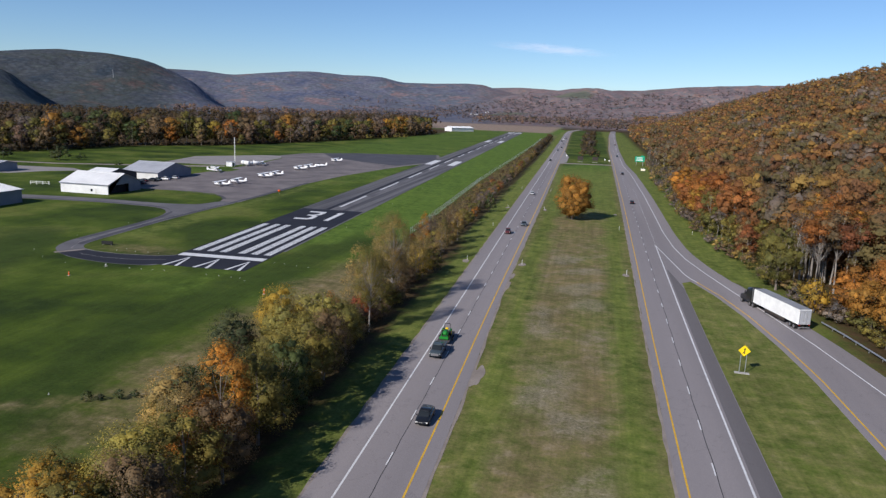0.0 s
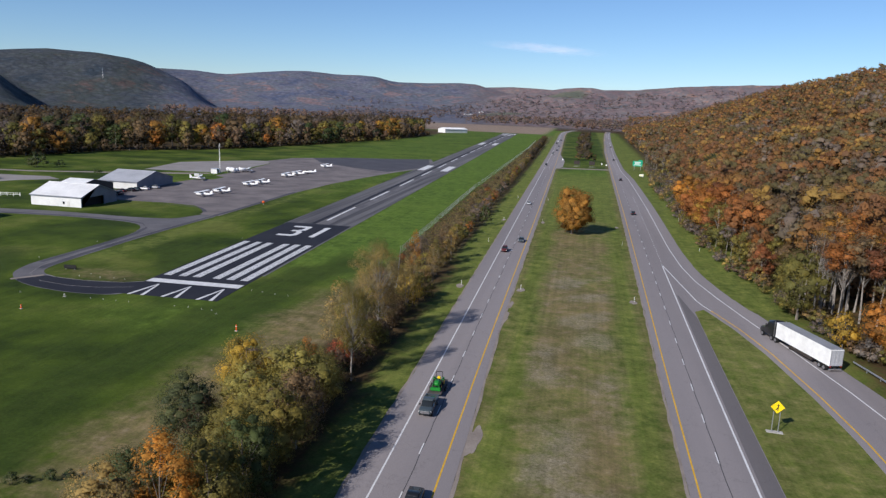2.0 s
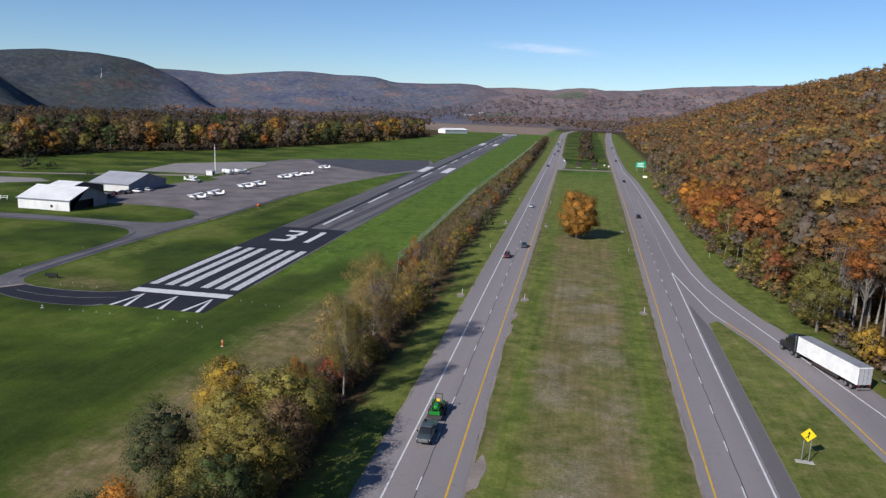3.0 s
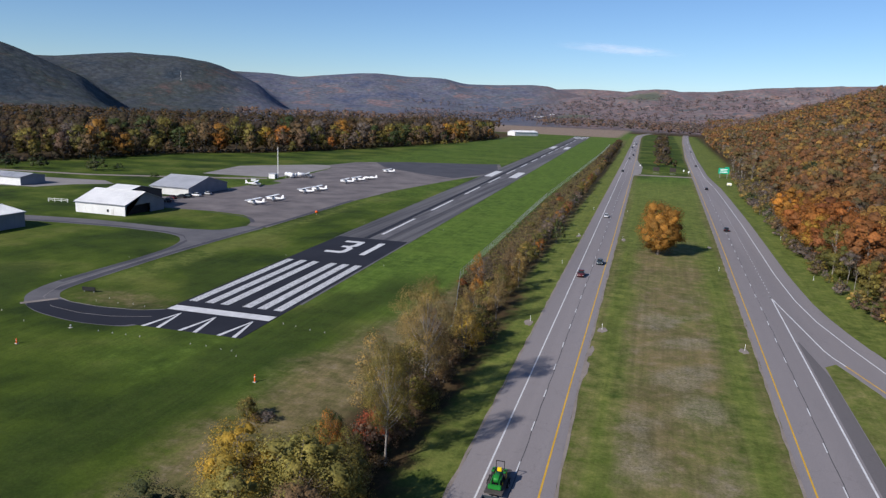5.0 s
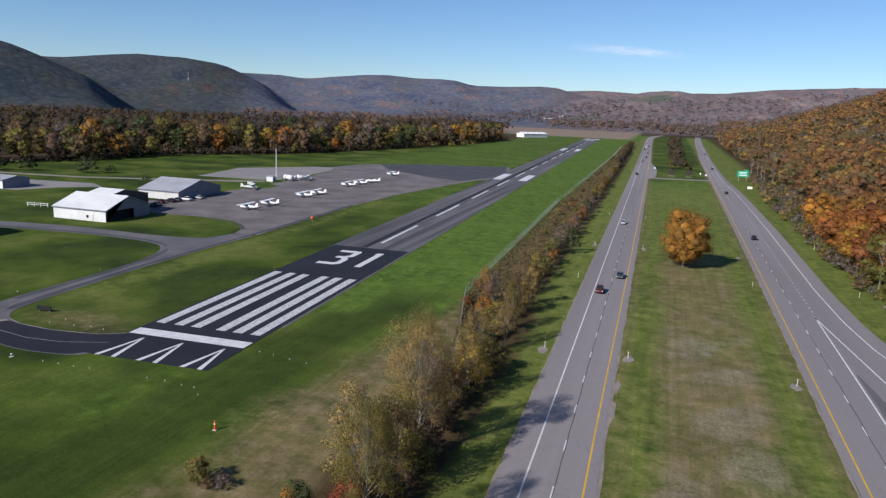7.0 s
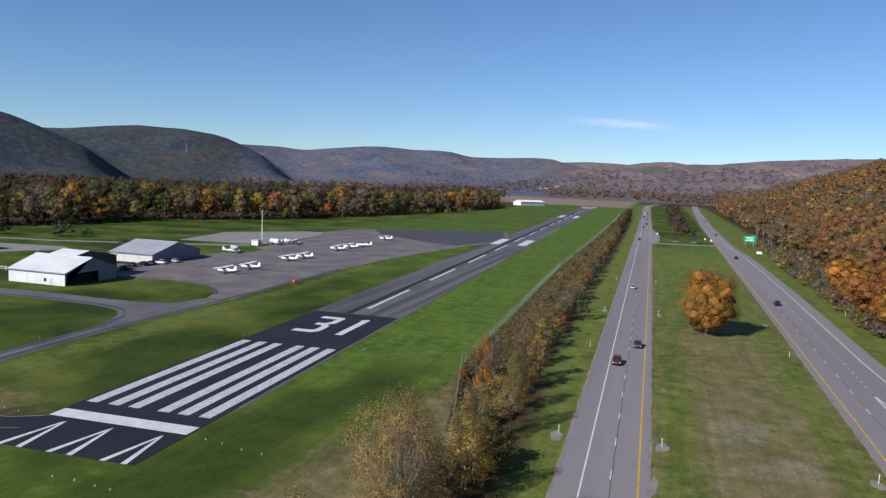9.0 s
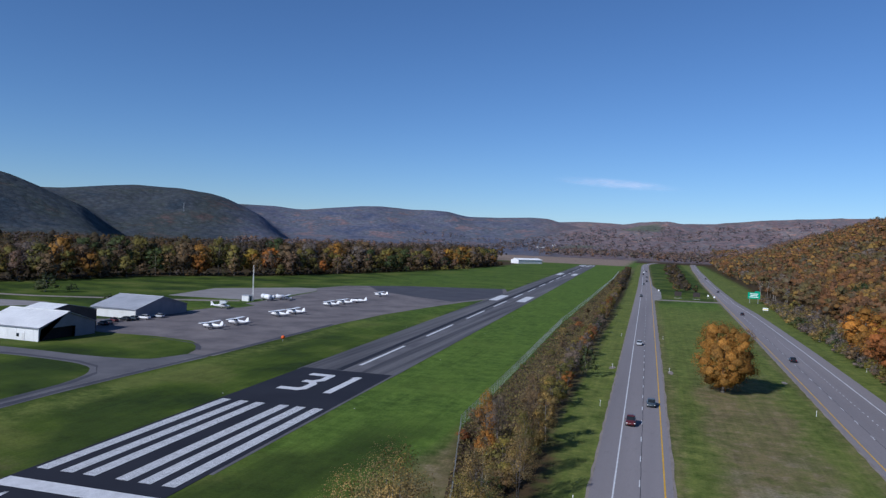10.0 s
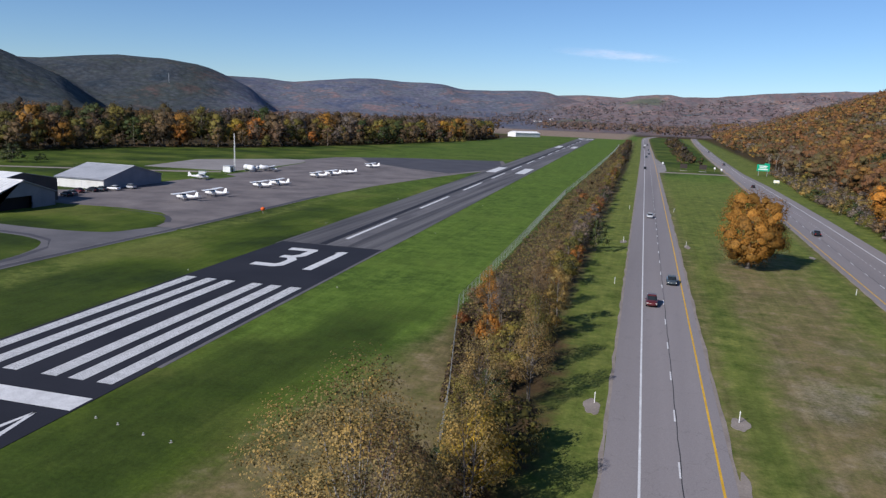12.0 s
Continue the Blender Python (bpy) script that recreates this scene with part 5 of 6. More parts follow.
p = scatter(60, 620, 760, 2300, 12, 3, lambda x, y: (x > edge_np(y)) & (x < 470))
p2 = scatter(330, 520, 500, 900, 11, 4, lambda x, y: x < 0.42 * y + 120)
woods("woods", "rust and orange woods farther up the hillside", sown(CLUMP, np.concatenate([p, p2]), (11, 19), (0.95, 1.35), 5), M_WOODS_RIGHT)
back = lambda y: np.interp(y, [300, 378, 500, 557, 621, 700, 890, 1000, 1300], [-440, -420, -396, -352, -332, -312, -282, -272, -290])
p = scatter(-1300, -215, 330, 1400, 15.5, 6, lambda x, y: (x < back(y)) & (x > back(y) - 130) & (x > -1.15 * y - 30))
woods("woods", "olive, brown and tan autumn woods on the valley floor", sown(CLUMP, p, (14, 26), (0.9, 1.2), 7), M_WOODS_GREY)
p = scatter(-1300, -330, 330, 1400, 19, 16, lambda x, y: (x < back(y) - 130) & (x > -1.15 * y - 30) & (np.hypot(x + 8, y - 50) < 1430))
woods("woods", "grey-brown half-bare woods on the valley floor", sown(CLUMP, p, (12, 20), (1.0, 1.4), 17), M_WOODS_GREY)
p = scatter(-2000, 520, 1400, 2100, 21, 8, lambda x, y: (x > -1.15 * y) & ((y > 1780) | (x < -460) | ((x > -30) & (y > 1560))) & (np.hypot(x, y) < np.where(x < -900, 1450, np.where(x < -300, 1800, 2100))))
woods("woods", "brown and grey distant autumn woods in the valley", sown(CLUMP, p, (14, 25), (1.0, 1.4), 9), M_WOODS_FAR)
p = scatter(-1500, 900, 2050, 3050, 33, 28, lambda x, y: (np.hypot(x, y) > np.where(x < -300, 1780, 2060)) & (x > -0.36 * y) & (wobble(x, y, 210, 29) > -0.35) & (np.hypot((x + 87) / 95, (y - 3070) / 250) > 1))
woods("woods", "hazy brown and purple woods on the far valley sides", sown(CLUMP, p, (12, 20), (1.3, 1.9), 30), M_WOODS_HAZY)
r_ = np.random.RandomState(12)
n = 60000
ty = 186 + 830 * r_.uniform(0, 1, n) ** 1.7
tx = np.interp(ty, [180, 222, 402, 560, 800, 1020], [-43.5, -52, -57, -58, -60.5, -66])
tx = tx + r_.uniform(0, 1, n) * (np.vectorize(l_left)(ty) - 10.5 - tx)
cen = np.stack([tx, ty, r_.uniform(0.1, 0.9, n) * (0.6 + 0.5 * wobble(tx, ty, 9, 31))], 1)
v, f = leaf_quads(r_, cen, r_.normal(size=(n, 3)) * (1, 1, 0.6) + (0, 0, 0.5), 0.42)
tagged(new("weeds", quick_mesh("weeds", v[: 4 * 26000], f[:26000], LEAF["tan"])), "low tan dead grass and weeds along the fence", "weeds", kind="stuff")
tagged(new("weeds", quick_mesh("weeds", v[4 * 26000 :], f[: n - 26000], LEAF["brown"])), "low tan and brown dead weeds along the fence", "weeds", kind="stuff")



# ---- building blocks for things ----
M_STEEL_WHITE = two_scale("white_ribbed_steel", (0.66, 0.66, 0.66), (0.80, 0.80, 0.79), 0.25, 6, 0.45, 0.1, 0.01)
M_STEEL_CREAM = two_scale("cream_steel", (0.589, 0.580, 0.550), (0.703, 0.700, 0.688), 0.25, 6, 0.5, 0.1, 0.01)
# grey that carries the shade of walls turned from the sun; also trim
M_GREY_SHADED_STEEL = two_scale("grey_shaded_steel", (0.20, 0.21, 0.25), (0.27, 0.28, 0.32), 0.25, 6, 0.5, 0.1, 0.01)
M_ROOF_GREY = two_scale("grey_steel_roof", (0.34, 0.35, 0.38), (0.46, 0.47, 0.50), 0.15, 5, 0.45, 0.1, 0.01)
M_TRAILER_TOP = two_scale("dull_grey_sheet", (0.20, 0.21, 0.23), (0.28, 0.29, 0.31), 0.3, 5, 0.6, 0.1, 0.01)
M_ROOF_BROWN = two_scale("dark_brown_steel", (0.05, 0.045, 0.042), (0.085, 0.075, 0.07), 0.3, 6, 0.6, 0.1, 0.01)
M_DARK = plain("painted_interior_shade", (0.015, 0.015, 0.017), 0.8)
M_BLACK = plain("black_rubber", (0.018, 0.018, 0.018), 0.75)
M_GALV = plain("galvanised_steel", (0.42, 0.43, 0.44), 0.45, 0.7)
M_RIM = plain("alloy_rim", (0.55, 0.55, 0.56), 0.3, 0.9)
M_GLASS = plain("tinted_car_glass", (0.02, 0.024, 0.028), 0.06)
M_PLANE = plain("white_aircraft_paint", (0.80, 0.80, 0.80), 0.3)
M_ORANGE = plain("orange_marker_paint", (0.72, 0.12, 0.02), 0.5)
M_SIGN_YELLOW = plain("yellow_sign_sheet", (0.85, 0.60, 0.01), 0.45)
M_SIGN_GREEN = plain("green_sign_sheet", (0.005, 0.30, 0.17), 0.45)
M_SIGN_WHITE = plain("white_sign_sheet", (0.78, 0.78, 0.76), 0.45)
M_SIGN_BACK = plain("dark_sign_back", (0.045, 0.036, 0.032), 0.7)
M_CONCRETE = two_scale("concrete", (0.36, 0.34, 0.31), (0.50, 0.48, 0.44), 1.0, 10, 0.9, 0.4, 0.01)
M_TRACTOR = plain("green_tractor_paint", (0.02, 0.20, 0.03), 0.4)
M_LAMP_RED = plain("red_lamp_glass", (0.45, 0.02, 0.02), 0.3)
M_LAMP_WHITE = plain("clear_lamp_glass", (0.75, 0.75, 0.72), 0.2)


def car_paint(name, colour):
    m = plain(name, colour, 0.28, 0.0, 0.06)
    m.node_tree.nodes["Principled BSDF"].inputs["Coat Weight"].default_value = 0.6
    return m


PAINT = {"black": car_paint("black_car_paint", (0.012, 0.013, 0.015)), "slate": car_paint("slate_car_paint", (0.05, 0.065, 0.075)), "maroon": car_paint("maroon_car_paint", (0.09, 0.018, 0.018)),
         "silver": car_paint("silver_car_paint", (0.42, 0.43, 0.45)), "white": car_paint("white_car_paint", (0.75, 0.75, 0.75)), "grey": car_paint("grey_car_paint", (0.10, 0.11, 0.12))}


def loft(sections, sides=14, power=3.0):
    """A closed body along y through rounded cross-sections (y, half width, low z, high z)."""
    bm = bmesh.new()
    rings = []
    for y, w, z0, z1 in sections:
        ring = []
        for k in range(sides):
            a = 2 * math.pi * (k + 0.5) / sides
            c, s = math.cos(a), math.sin(a)
            ring.append(bm.verts.new((w * math.copysign(abs(c) ** (2 / power), c), y, (z0 + z1) / 2 + (z1 - z0) / 2 * math.copysign(abs(s) ** (2 / power), s))))
        rings.append(ring)
    for a, b in zip(rings, rings[1:]):
        for k in range(sides):
            bm.faces.new((a[k], a[(k + 1) % sides], b[(k + 1) % sides], b[k]))
    bm.faces.new(rings[0])
    bm.faces.new(list(reversed(rings[-1])))
    bmesh.ops.recalc_face_normals(bm, faces=bm.faces)
    for f in bm.faces:
        f.smooth = True
    return bm


def disc(radius, width, x=0.0, sides=18, bevel=0.0):
    """A wheel-like drum with its axle along x."""
    bm = bmesh.new()
    bmesh.ops.create_cone(bm, cap_ends=True, segments=sides, radius1=radius, radius2=radius, depth=width)
    bmesh.ops.rotate(bm, verts=bm.verts, matrix=Matrix.Rotation(math.pi / 2, 3, "Y"))
    if bevel:
        bmesh.ops.bevel(bm, geom=[e for e in bm.edges if e.calc_face_angle(0) > 1], offset=bevel, segments=2, affect="EDGES")
    bmesh.ops.translate(bm, verts=bm.verts, vec=(x, 0, 0))
    return bm


def wheel(parent, x, y, r, width=0.24, rim=M_RIM):
    w = part("wheel", disc(r * 0.35, width * 0.9, 0), M_BLACK, parent)
    w.matrix_basis = pose(x, y, r)
    part("tyre", disc(r, width, 0, 18, r * 0.12), M_BLACK, w)
    part("rim", disc(r * 0.62, width + 0.02, 0), rim, w)
    return w


def car(m, paint, label, tall=1.0, long=4.7, name="car", group="traffic"):
    """A saloon or estate car, nose along +y."""
    ob = root(name, m, label, "car", group)
    h, s = long / 2, tall
    part("body", loft([(-h, 0.72, 0.45, 0.80), (-h + 0.12, 0.86, 0.32, 0.95 * s), (-h + 0.7, 0.91, 0.24, 1.0 * s), (0, 0.92, 0.22, 0.98 * s), (h - 1.2, 0.91, 0.24, 0.95 * s), (h - 0.4, 0.86, 0.26, 0.80 * s), (h - 0.05, 0.70, 0.36, 0.66 * s)], 16, 4), paint, ob)
    part("window_band", loft([(-h + 0.35, 0.70, 0.85 * s, 0.98 * s), (-h + 1.0, 0.74, 0.85 * s, 1.40 * s), (-0.1, 0.76, 0.85 * s, 1.46 * s), (0.45, 0.74, 0.85 * s, 1.36 * s), (1.25, 0.70, 0.85 * s, 0.97 * s)], 14, 4), M_GLASS, ob, "dark tinted windows")
    part("roof", loft([(-h + 0.95, 0.66, 1.36 * s, 1.425 * s), (-0.1, 0.69, 1.40 * s, 1.49 * s), (0.42, 0.66, 1.33 * s, 1.39 * s)], 12, 4), paint, ob)
    for x in (-0.80, 0.80):
        for y in (-h + 0.85, h - 0.9):
            wheel(ob, x, y, 0.33)
        part("headlight", boxed(x * 0.8 - 0.16, x * 0.8 + 0.16, h - 0.22, h - 0.07, 0.55 * s, 0.68 * s, 0.02), M_LAMP_WHITE, ob)
        part("tail_light", boxed(x * 0.85 - 0.13, x * 0.85 + 0.13, -h - 0.01, -h + 0.10, 0.66 * s, 0.82 * s, 0.02), M_LAMP_RED, ob)
        part("mirror", boxed(x * 1.18 - 0.09, x * 1.18 + 0.09, 0.72, 0.86, 0.88 * s, 1.02 * s, 0.02), paint, ob)
    return ob


def pickup(m, paint, label):
    """A crew-cab pickup, nose along +y, with an open bed."""
    ob = root("pickup_truck", m, label, "truck", "traffic")
    part("body", loft([(-0.6, 0.97, 0.45, 1.18), (0.3, 0.98, 0.42, 1.20), (1.6, 0.98, 0.42, 1.20), (2.5, 0.95, 0.45, 1.16), (2.95, 0.86, 0.5, 1.02)], 16, 5), paint, ob)
    part("window_band", loft([(-0.75, 0.78, 1.0, 1.70), (-0.6, 0.82, 1.0, 1.80), (0.9, 0.82, 1.0, 1.82), (1.7, 0.78, 1.0, 1.22)], 14, 5), M_GLASS, ob, "dark tinted windows")
    part("roof", loft([(-0.72, 0.76, 1.76, 1.84), (0.1, 0.78, 1.80, 1.90), (0.95, 0.74, 1.76, 1.84)], 12, 5), paint, ob)
    bed = bmesh.new()
    box(bed, -0.97, -0.85, -2.9, -0.7, 0.55, 1.2, 0.02)
    box(bed, 0.85, 0.97, -2.9, -0.7, 0.55, 1.2, 0.02)
    box(bed, -0.97, 0.97, -2.95, -2.85, 0.55, 1.2, 0.02)
    box(bed, -0.95, 0.95, -2.9, -0.7, 0.5, 0.6)
    part("cargo_bed", bed, paint, ob)
    part("grille", boxed(-0.62, 0.62, 2.86, 2.97, 0.62, 0.98, 0.02), M_RIM, ob, "bright chrome grille")
    for x in (-0.86, 0.86):
        for y in (-1.95, 1.95):
            wheel(ob, x, y, 0.40, 0.27)
        part("headlight", boxed(x * 0.88 - 0.14, x * 0.88 + 0.14, 2.76, 2.92, 0.78, 1.0, 0.03), M_LAMP_WHITE, ob)
        part("mirror", boxed(x * 1.25 - 0.1, x * 1.25 + 0.1, 1.15, 1.3, 1.15, 1.4, 0.02), M_BLACK, ob)
    return ob


def gable_hangar(m, w, d, eave, ridge, wall_mat, end_mat, roof_front, roof_back, label, door=None, door_mat=M_DARK):
    """A steel hangar; front wall along x at y = 0, gable ends at x = 0 and x = w, ridge along x."""
    ob = root("hangar", m, label, "hangar")
    part("front_wall", boxed(0, w, 0, 0.25, -0.2, eave), wall_mat, ob)
    part("back_wall", boxed(0, w, d - 0.25, d, -0.2, eave), end_mat, ob)
    for x0, x1 in ((0, 0.25), (w - 0.25, w)):
        bm = bmesh.new()
        prof = [(0.26, -0.2), (d - 0.26, -0.2), (d - 0.26, eave), (d / 2, ridge), (0.26, eave)]
        if door and x0 > 0:
            a, b, h = door
            prof = [(0.26, -0.2), (a, -0.2), (a, h), (b, h), (b, -0.2), (d - 0.26, -0.2), (d - 0.26, eave), (d / 2, ridge), (0.26, eave)]
        lo = [bm.verts.new((x0, y, z)) for y, z in prof]
        hi = [bm.verts.new((x1, y, z)) for y, z in prof]
        f0, f1 = bm.faces.new(lo), bm.faces.new(list(reversed(hi)))
        for i in range(len(prof)):
            j = (i + 1) % len(prof)
            bm.faces.new((lo[j], lo[i], hi[i], hi[j]))
        bmesh.ops.triangulate(bm, faces=[f0, f1])
        bmesh.ops.recalc_face_normals(bm, faces=bm.faces)
        part("gable_wall", bm, end_mat, ob, "steel end wall with its shade coloured in blue-grey")
    if door:
        a, b, h = door
        # a black board set back in the opening stands for the shade inside
        part("doorway_shade", boxed(w - 1.6, w - 1.2, a - 0.1, b + 0.1, -0.1, h + 0.3), door_mat, ob, "black board for the shade inside the open hangar doorway")
    over, slope = 0.4, (ridge - eave) / (d / 2)
    for side, mat in ((0, roof_front), (1, roof_back)):
        y_e = -over if side == 0 else d + over
        z_e = eave - slope * over + 0.08
        bm = bmesh.new()
        n = max(4, int(w / 1.2))
        prof = []
        for k in range(n):
            x0, x1 = -over + (w + 2 * over) * k / n, -over + (w + 2 * over) * (k + 1) / n
            prof += [(x0, 0.0), (x0 + 0.03, 0.06), (x0 + 0.12, 0.06), (x0 + 0.15, 0.0)]
        prof += [(w + over, 0.0), (w + over, -0.14), (-over, -0.14)]
        a = [bm.verts.new((x, y_e, z_e + h)) for x, h in prof]
        b = [bm.verts.new((x, d / 2, ridge + 0.08 + h)) for x, h in prof]
        for k in range(len(prof)):
            q = (k + 1) % len(prof)
            bm.faces.new((a[k], a[q], b[q], b[k]))
        fs = [bm.faces.new(a), bm.faces.new(b)]
        bmesh.ops.triangulate(bm, faces=fs)
        bmesh.ops.recalc_face_normals(bm, faces=bm.faces)
        part("roof", bm, mat, ob)
    part("ridge_cap", boxed(-over, w + over, d / 2 - 0.25, d / 2 + 0.25, ridge + 0.05, ridge + 0.18), roof_front, ob)
    part("eave_trim", boxed(-0.42, w + 0.42, -0.46, -0.38, eave - 0.32, eave - 0.05), M_GREY_SHADED_STEEL, ob)
    for k in range(int(w / 3)):
        part("wall_rib", boxed(1.2 + 3 * k, 1.28 + 3 * k, -0.04, 0.02, 0, eave - 0.3), wall_mat, ob)
    return ob


# ---- airfield buildings ----
h1 = gable_hangar(pose(-204, 257.3, 0), 21, 20.8, 3.9, 7.5, M_STEEL_WHITE, M_GREY_SHADED_STEEL, M_STEEL_WHITE, M_ROOF_GREY, "white steel hangar with an open door and white roof", door=(0.8, 13.2, 3.3))
bm = bmesh.new()
prof = [(10.6, 4.0), (29, -0.2), (29, 6.2), (17.0, 8.5), (10.6, 7.2)]
lo = [bm.verts.new((4.0, y, z)) for y, z in prof]
hi = [bm.verts.new((14.0, y, z)) for y, z in prof]
bm.faces.new(lo), bm.faces.new(hi)
for i in range(5):
    bm.faces.new((lo[(i + 1) % 5], lo[i], hi[i], hi[(i + 1) % 5]))
bmesh.ops.recalc_face_normals(bm, faces=bm.faces)
# the end wall's shade is put into this dark brown
part("annex", bm, M_ROOF_BROWN, h1, "rear hall wall with shade included in its dark brown")
for (ya, za), (yb, zb), mat in (((9.6, 7.08), (17.0, 8.55), M_STEEL_WHITE), ((29.4, 6.2), (17.0, 8.55), M_ROOF_GREY)):
    bm = bmesh.new()
    v = [bm.verts.new(c) for c in ((3.7, ya, za + 0.12), (14.3, ya, za + 0.12), (14.3, yb, zb + 0.12), (3.7, yb, zb + 0.12), (3.7, ya, za), (14.3, ya, za), (14.3, yb, zb), (3.7, yb, zb))]
    for f in ((0, 1, 2, 3), (7, 6, 5, 4), (0, 4, 5, 1), (1, 5, 6, 2), (2, 6, 7, 3), (3, 7, 4, 0)):
        bm.faces.new([v[k] for k in f])
    bmesh.ops.recalc_face_normals(bm, faces=bm.faces)
    part("annex_roof", bm, mat, h1)
part("side_door", boxed(15.2, 16.2, -0.09, -0.02, 0, 2.1), M_STEEL_CREAM, h1)
part("side_window", boxed(13.4, 14.2, -0.09, -0.02, 1.0, 1.9), M_GLASS, h1)
h2 = gable_hangar(pose(-216, 312.5, 0), 19, 29, 3.4, 7.0, M_STEEL_CREAM, M_GREY_SHADED_STEEL, M_ROOF_GREY, M_ROOF_GREY, "cream steel hangar with a grey roof")
h3 = gable_hangar(pose(-330, 302, 0), 54.5, 13.6, 3.7, 4.8, M_STEEL_WHITE, M_GREY_SHADED_STEEL, M_ROOF_GREY, M_ROOF_GREY, "long low white hangar row with a grey roof")
h4 = gable_hangar(pose(-195, 226.8, 0, 0, 0, -90) @ Matrix.Identity(4), 26, 18, 4.7, 6.2, M_GREY_SHADED_STEEL, M_GREY_SHADED_STEEL, M_STEEL_WHITE, M_STEEL_WHITE, "steel hangar with shade-coloured grey walls and a bright white roof")
h4.matrix_basis = pose(-195, 201, 0, 0, 0, 90)
far_shed = gable_hangar(pose(-218, 1150, 0, 0, 0, 50), 46, 18, 5.5, 8, M_STEEL_WHITE, M_STEEL_WHITE, M_STEEL_WHITE, M_STEEL_WHITE, "long white steel shed at the far end of the airfield")

hut = root("equipment_hut", pose(-204, 396, 0), "small white equipment hut under a radio mast", "hut")
part("wall", boxed(-1.8, 1.8, -1.6, 1.6, -0.1, 2.5, 0.03), M_STEEL_WHITE, hut)
part("roof", boxed(-2.0, 2.0, -1.8, 1.8, 2.5, 2.7, 0.03), M_ROOF_GREY, hut)
part("door", boxed(1.8, 1.86, -0.5, 0.5, 0, 2.05), M_ROOF_BROWN, hut)
mast = root("radio_mast", pose(-202.6, 398.6, 0), "tall slim white radio mast beside a hut", "mast")
for k in range(3):
    a = 2 * math.pi * k / 3
    part("mast_leg", tube(bmesh.new(), [(0.32 * math.cos(a), 0.32 * math.sin(a), -0.1), (0.2 * math.cos(a), 0.2 * math.sin(a), 16.4)], [0.07, 0.05], 5), M_SIGN_WHITE, mast)
for k in range(14):
    bm = bmesh.new()
    z = 0.8 + 1.1 * k
    q = [(0.30 * math.cos(2 * math.pi * j / 3), 0.30 * math.sin(2 * math.pi * j / 3)) for j in range(3)]
    for j in range(3):
        tube(bm, [(*q[j], z), (*q[(j + 1) % 3], z + 0.55)], [0.03, 0.03], 4)
    part("brace", bm, M_SIGN_WHITE, mast)
part("beacon", loft([(-0.15, 0.12, 16.4, 16.7), (0.15, 0.12, 16.4, 16.7)], 8), M_LAMP_WHITE, mast)
tank = root("fuel_tank", pose(-198.5, 404, 0, 0, 0, 60), "white horizontal fuel tank on steel saddles", "tank")
part("vessel", loft([(-3.6, 0.5, 1.2, 2.2), (-3.3, 1.2, 0.6, 3.0), (3.3, 1.2, 0.6, 3.0), (3.6, 0.5, 1.2, 2.2)], 16, 2.0), M_PLANE, tank)
for y in (-2.2, 2.2):
    part("saddle", boxed(-1.0, 1.0, y - 0.2, y + 0.2, -0.05, 0.9), M_GALV, tank)
part("cabinet", boxed(1.5, 2.5, -0.6, 0.6, 0, 1.9, 0.03), M_STEEL_WHITE, tank)
fuel_truck = root("tank_truck", pose(-195, 409, 0, 0, 0, 130), "white fuel truck parked beside the tank", "truck")
part("tank", loft([(-2.6, 0.9, 0.9, 2.3), (-2.4, 1.15, 0.8, 2.6), (1.2, 1.15, 0.8, 2.6), (1.4, 0.9, 0.9, 2.3)], 14, 2.5), M_PLANE, fuel_truck)
part("cab", loft([(1.6, 1.05, 0.6, 2.4), (2.6, 1.08, 0.55, 2.45), (3.1, 1.05, 0.55, 1.6), (3.9, 0.95, 0.55, 1.4)], 14, 5), PAINT["white"], fuel_truck)
part("windscreen", boxed(-0.85, 0.85, 2.75, 2.95, 1.55, 2.2, 0.03), M_GLASS, fuel_truck)
for y in (-1.6, 3.0):
    for x in (-0.95, 0.95):
        wheel(fuel_truck, x, y, 0.45)
util = root("utility_box", pose(-205.3, 378.5, 0, 0, 0, 20), "small white utility box on the grass", "cabinet")
part("body", boxed(-1.3, 1.3, -0.6, 0.6, -0.05, 1.4, 0.04), M_STEEL_WHITE, util)
part("lid", boxed(-1.4, 1.4, -0.7, 0.7, 1.4, 1.5, 0.02), M_GALV, util)
barrier = root("wooden_rail_fence", pose(-226, 272, 0, 0, 0, 10), "short white rail fence beside a grass yard", "fence")
for k in range(4):
    part("post", boxed(-4 + 2.6 * k, -3.85 + 2.6 * k, -0.08, 0.08, -0.1, 1.5), M_SIGN_WHITE, barrier)
for z in (0.6, 1.2):
    part("rail", boxed(-4.2, 4.2, -0.05, 0.05, z, z + 0.14), M_SIGN_WHITE, barrier)


# ---- far off across the valley ----
def far_spot(az, dist):
    x, y = -8 + dist * math.sin(radians(az)), 50 + dist * math.cos(radians(az))
    return x, y, float(terrain(x, y))


for az, dist, long, turn in ((-9.4, 2380, 34, 5), (-8.2, 2430, 16, 12)):
    x, y, z = far_spot(az, dist)
    gable_hangar(pose(x, y, z, 0, 0, turn), long, 9, 3.0, 5.0, M_STEEL_WHITE, M_STEEL_WHITE, M_ROOF_GREY, M_STEEL_WHITE, "small white farm shed on the far valley side")
x, y, z = far_spot(-36.1, 2330)
tower = root("radio_tower", pose(x, y, z), "thin pale lattice radio tower on the wooded hill", "tower")
for k in range(3):
    a = 2 * math.pi * k / 3
    part("leg", tube(bmesh.new(), [(1.6 * math.cos(a), 1.6 * math.sin(a), -1), (0.4 * math.cos(a), 0.4 * math.sin(a), 27)], [0.2, 0.13], 5), M_GALV, tower)
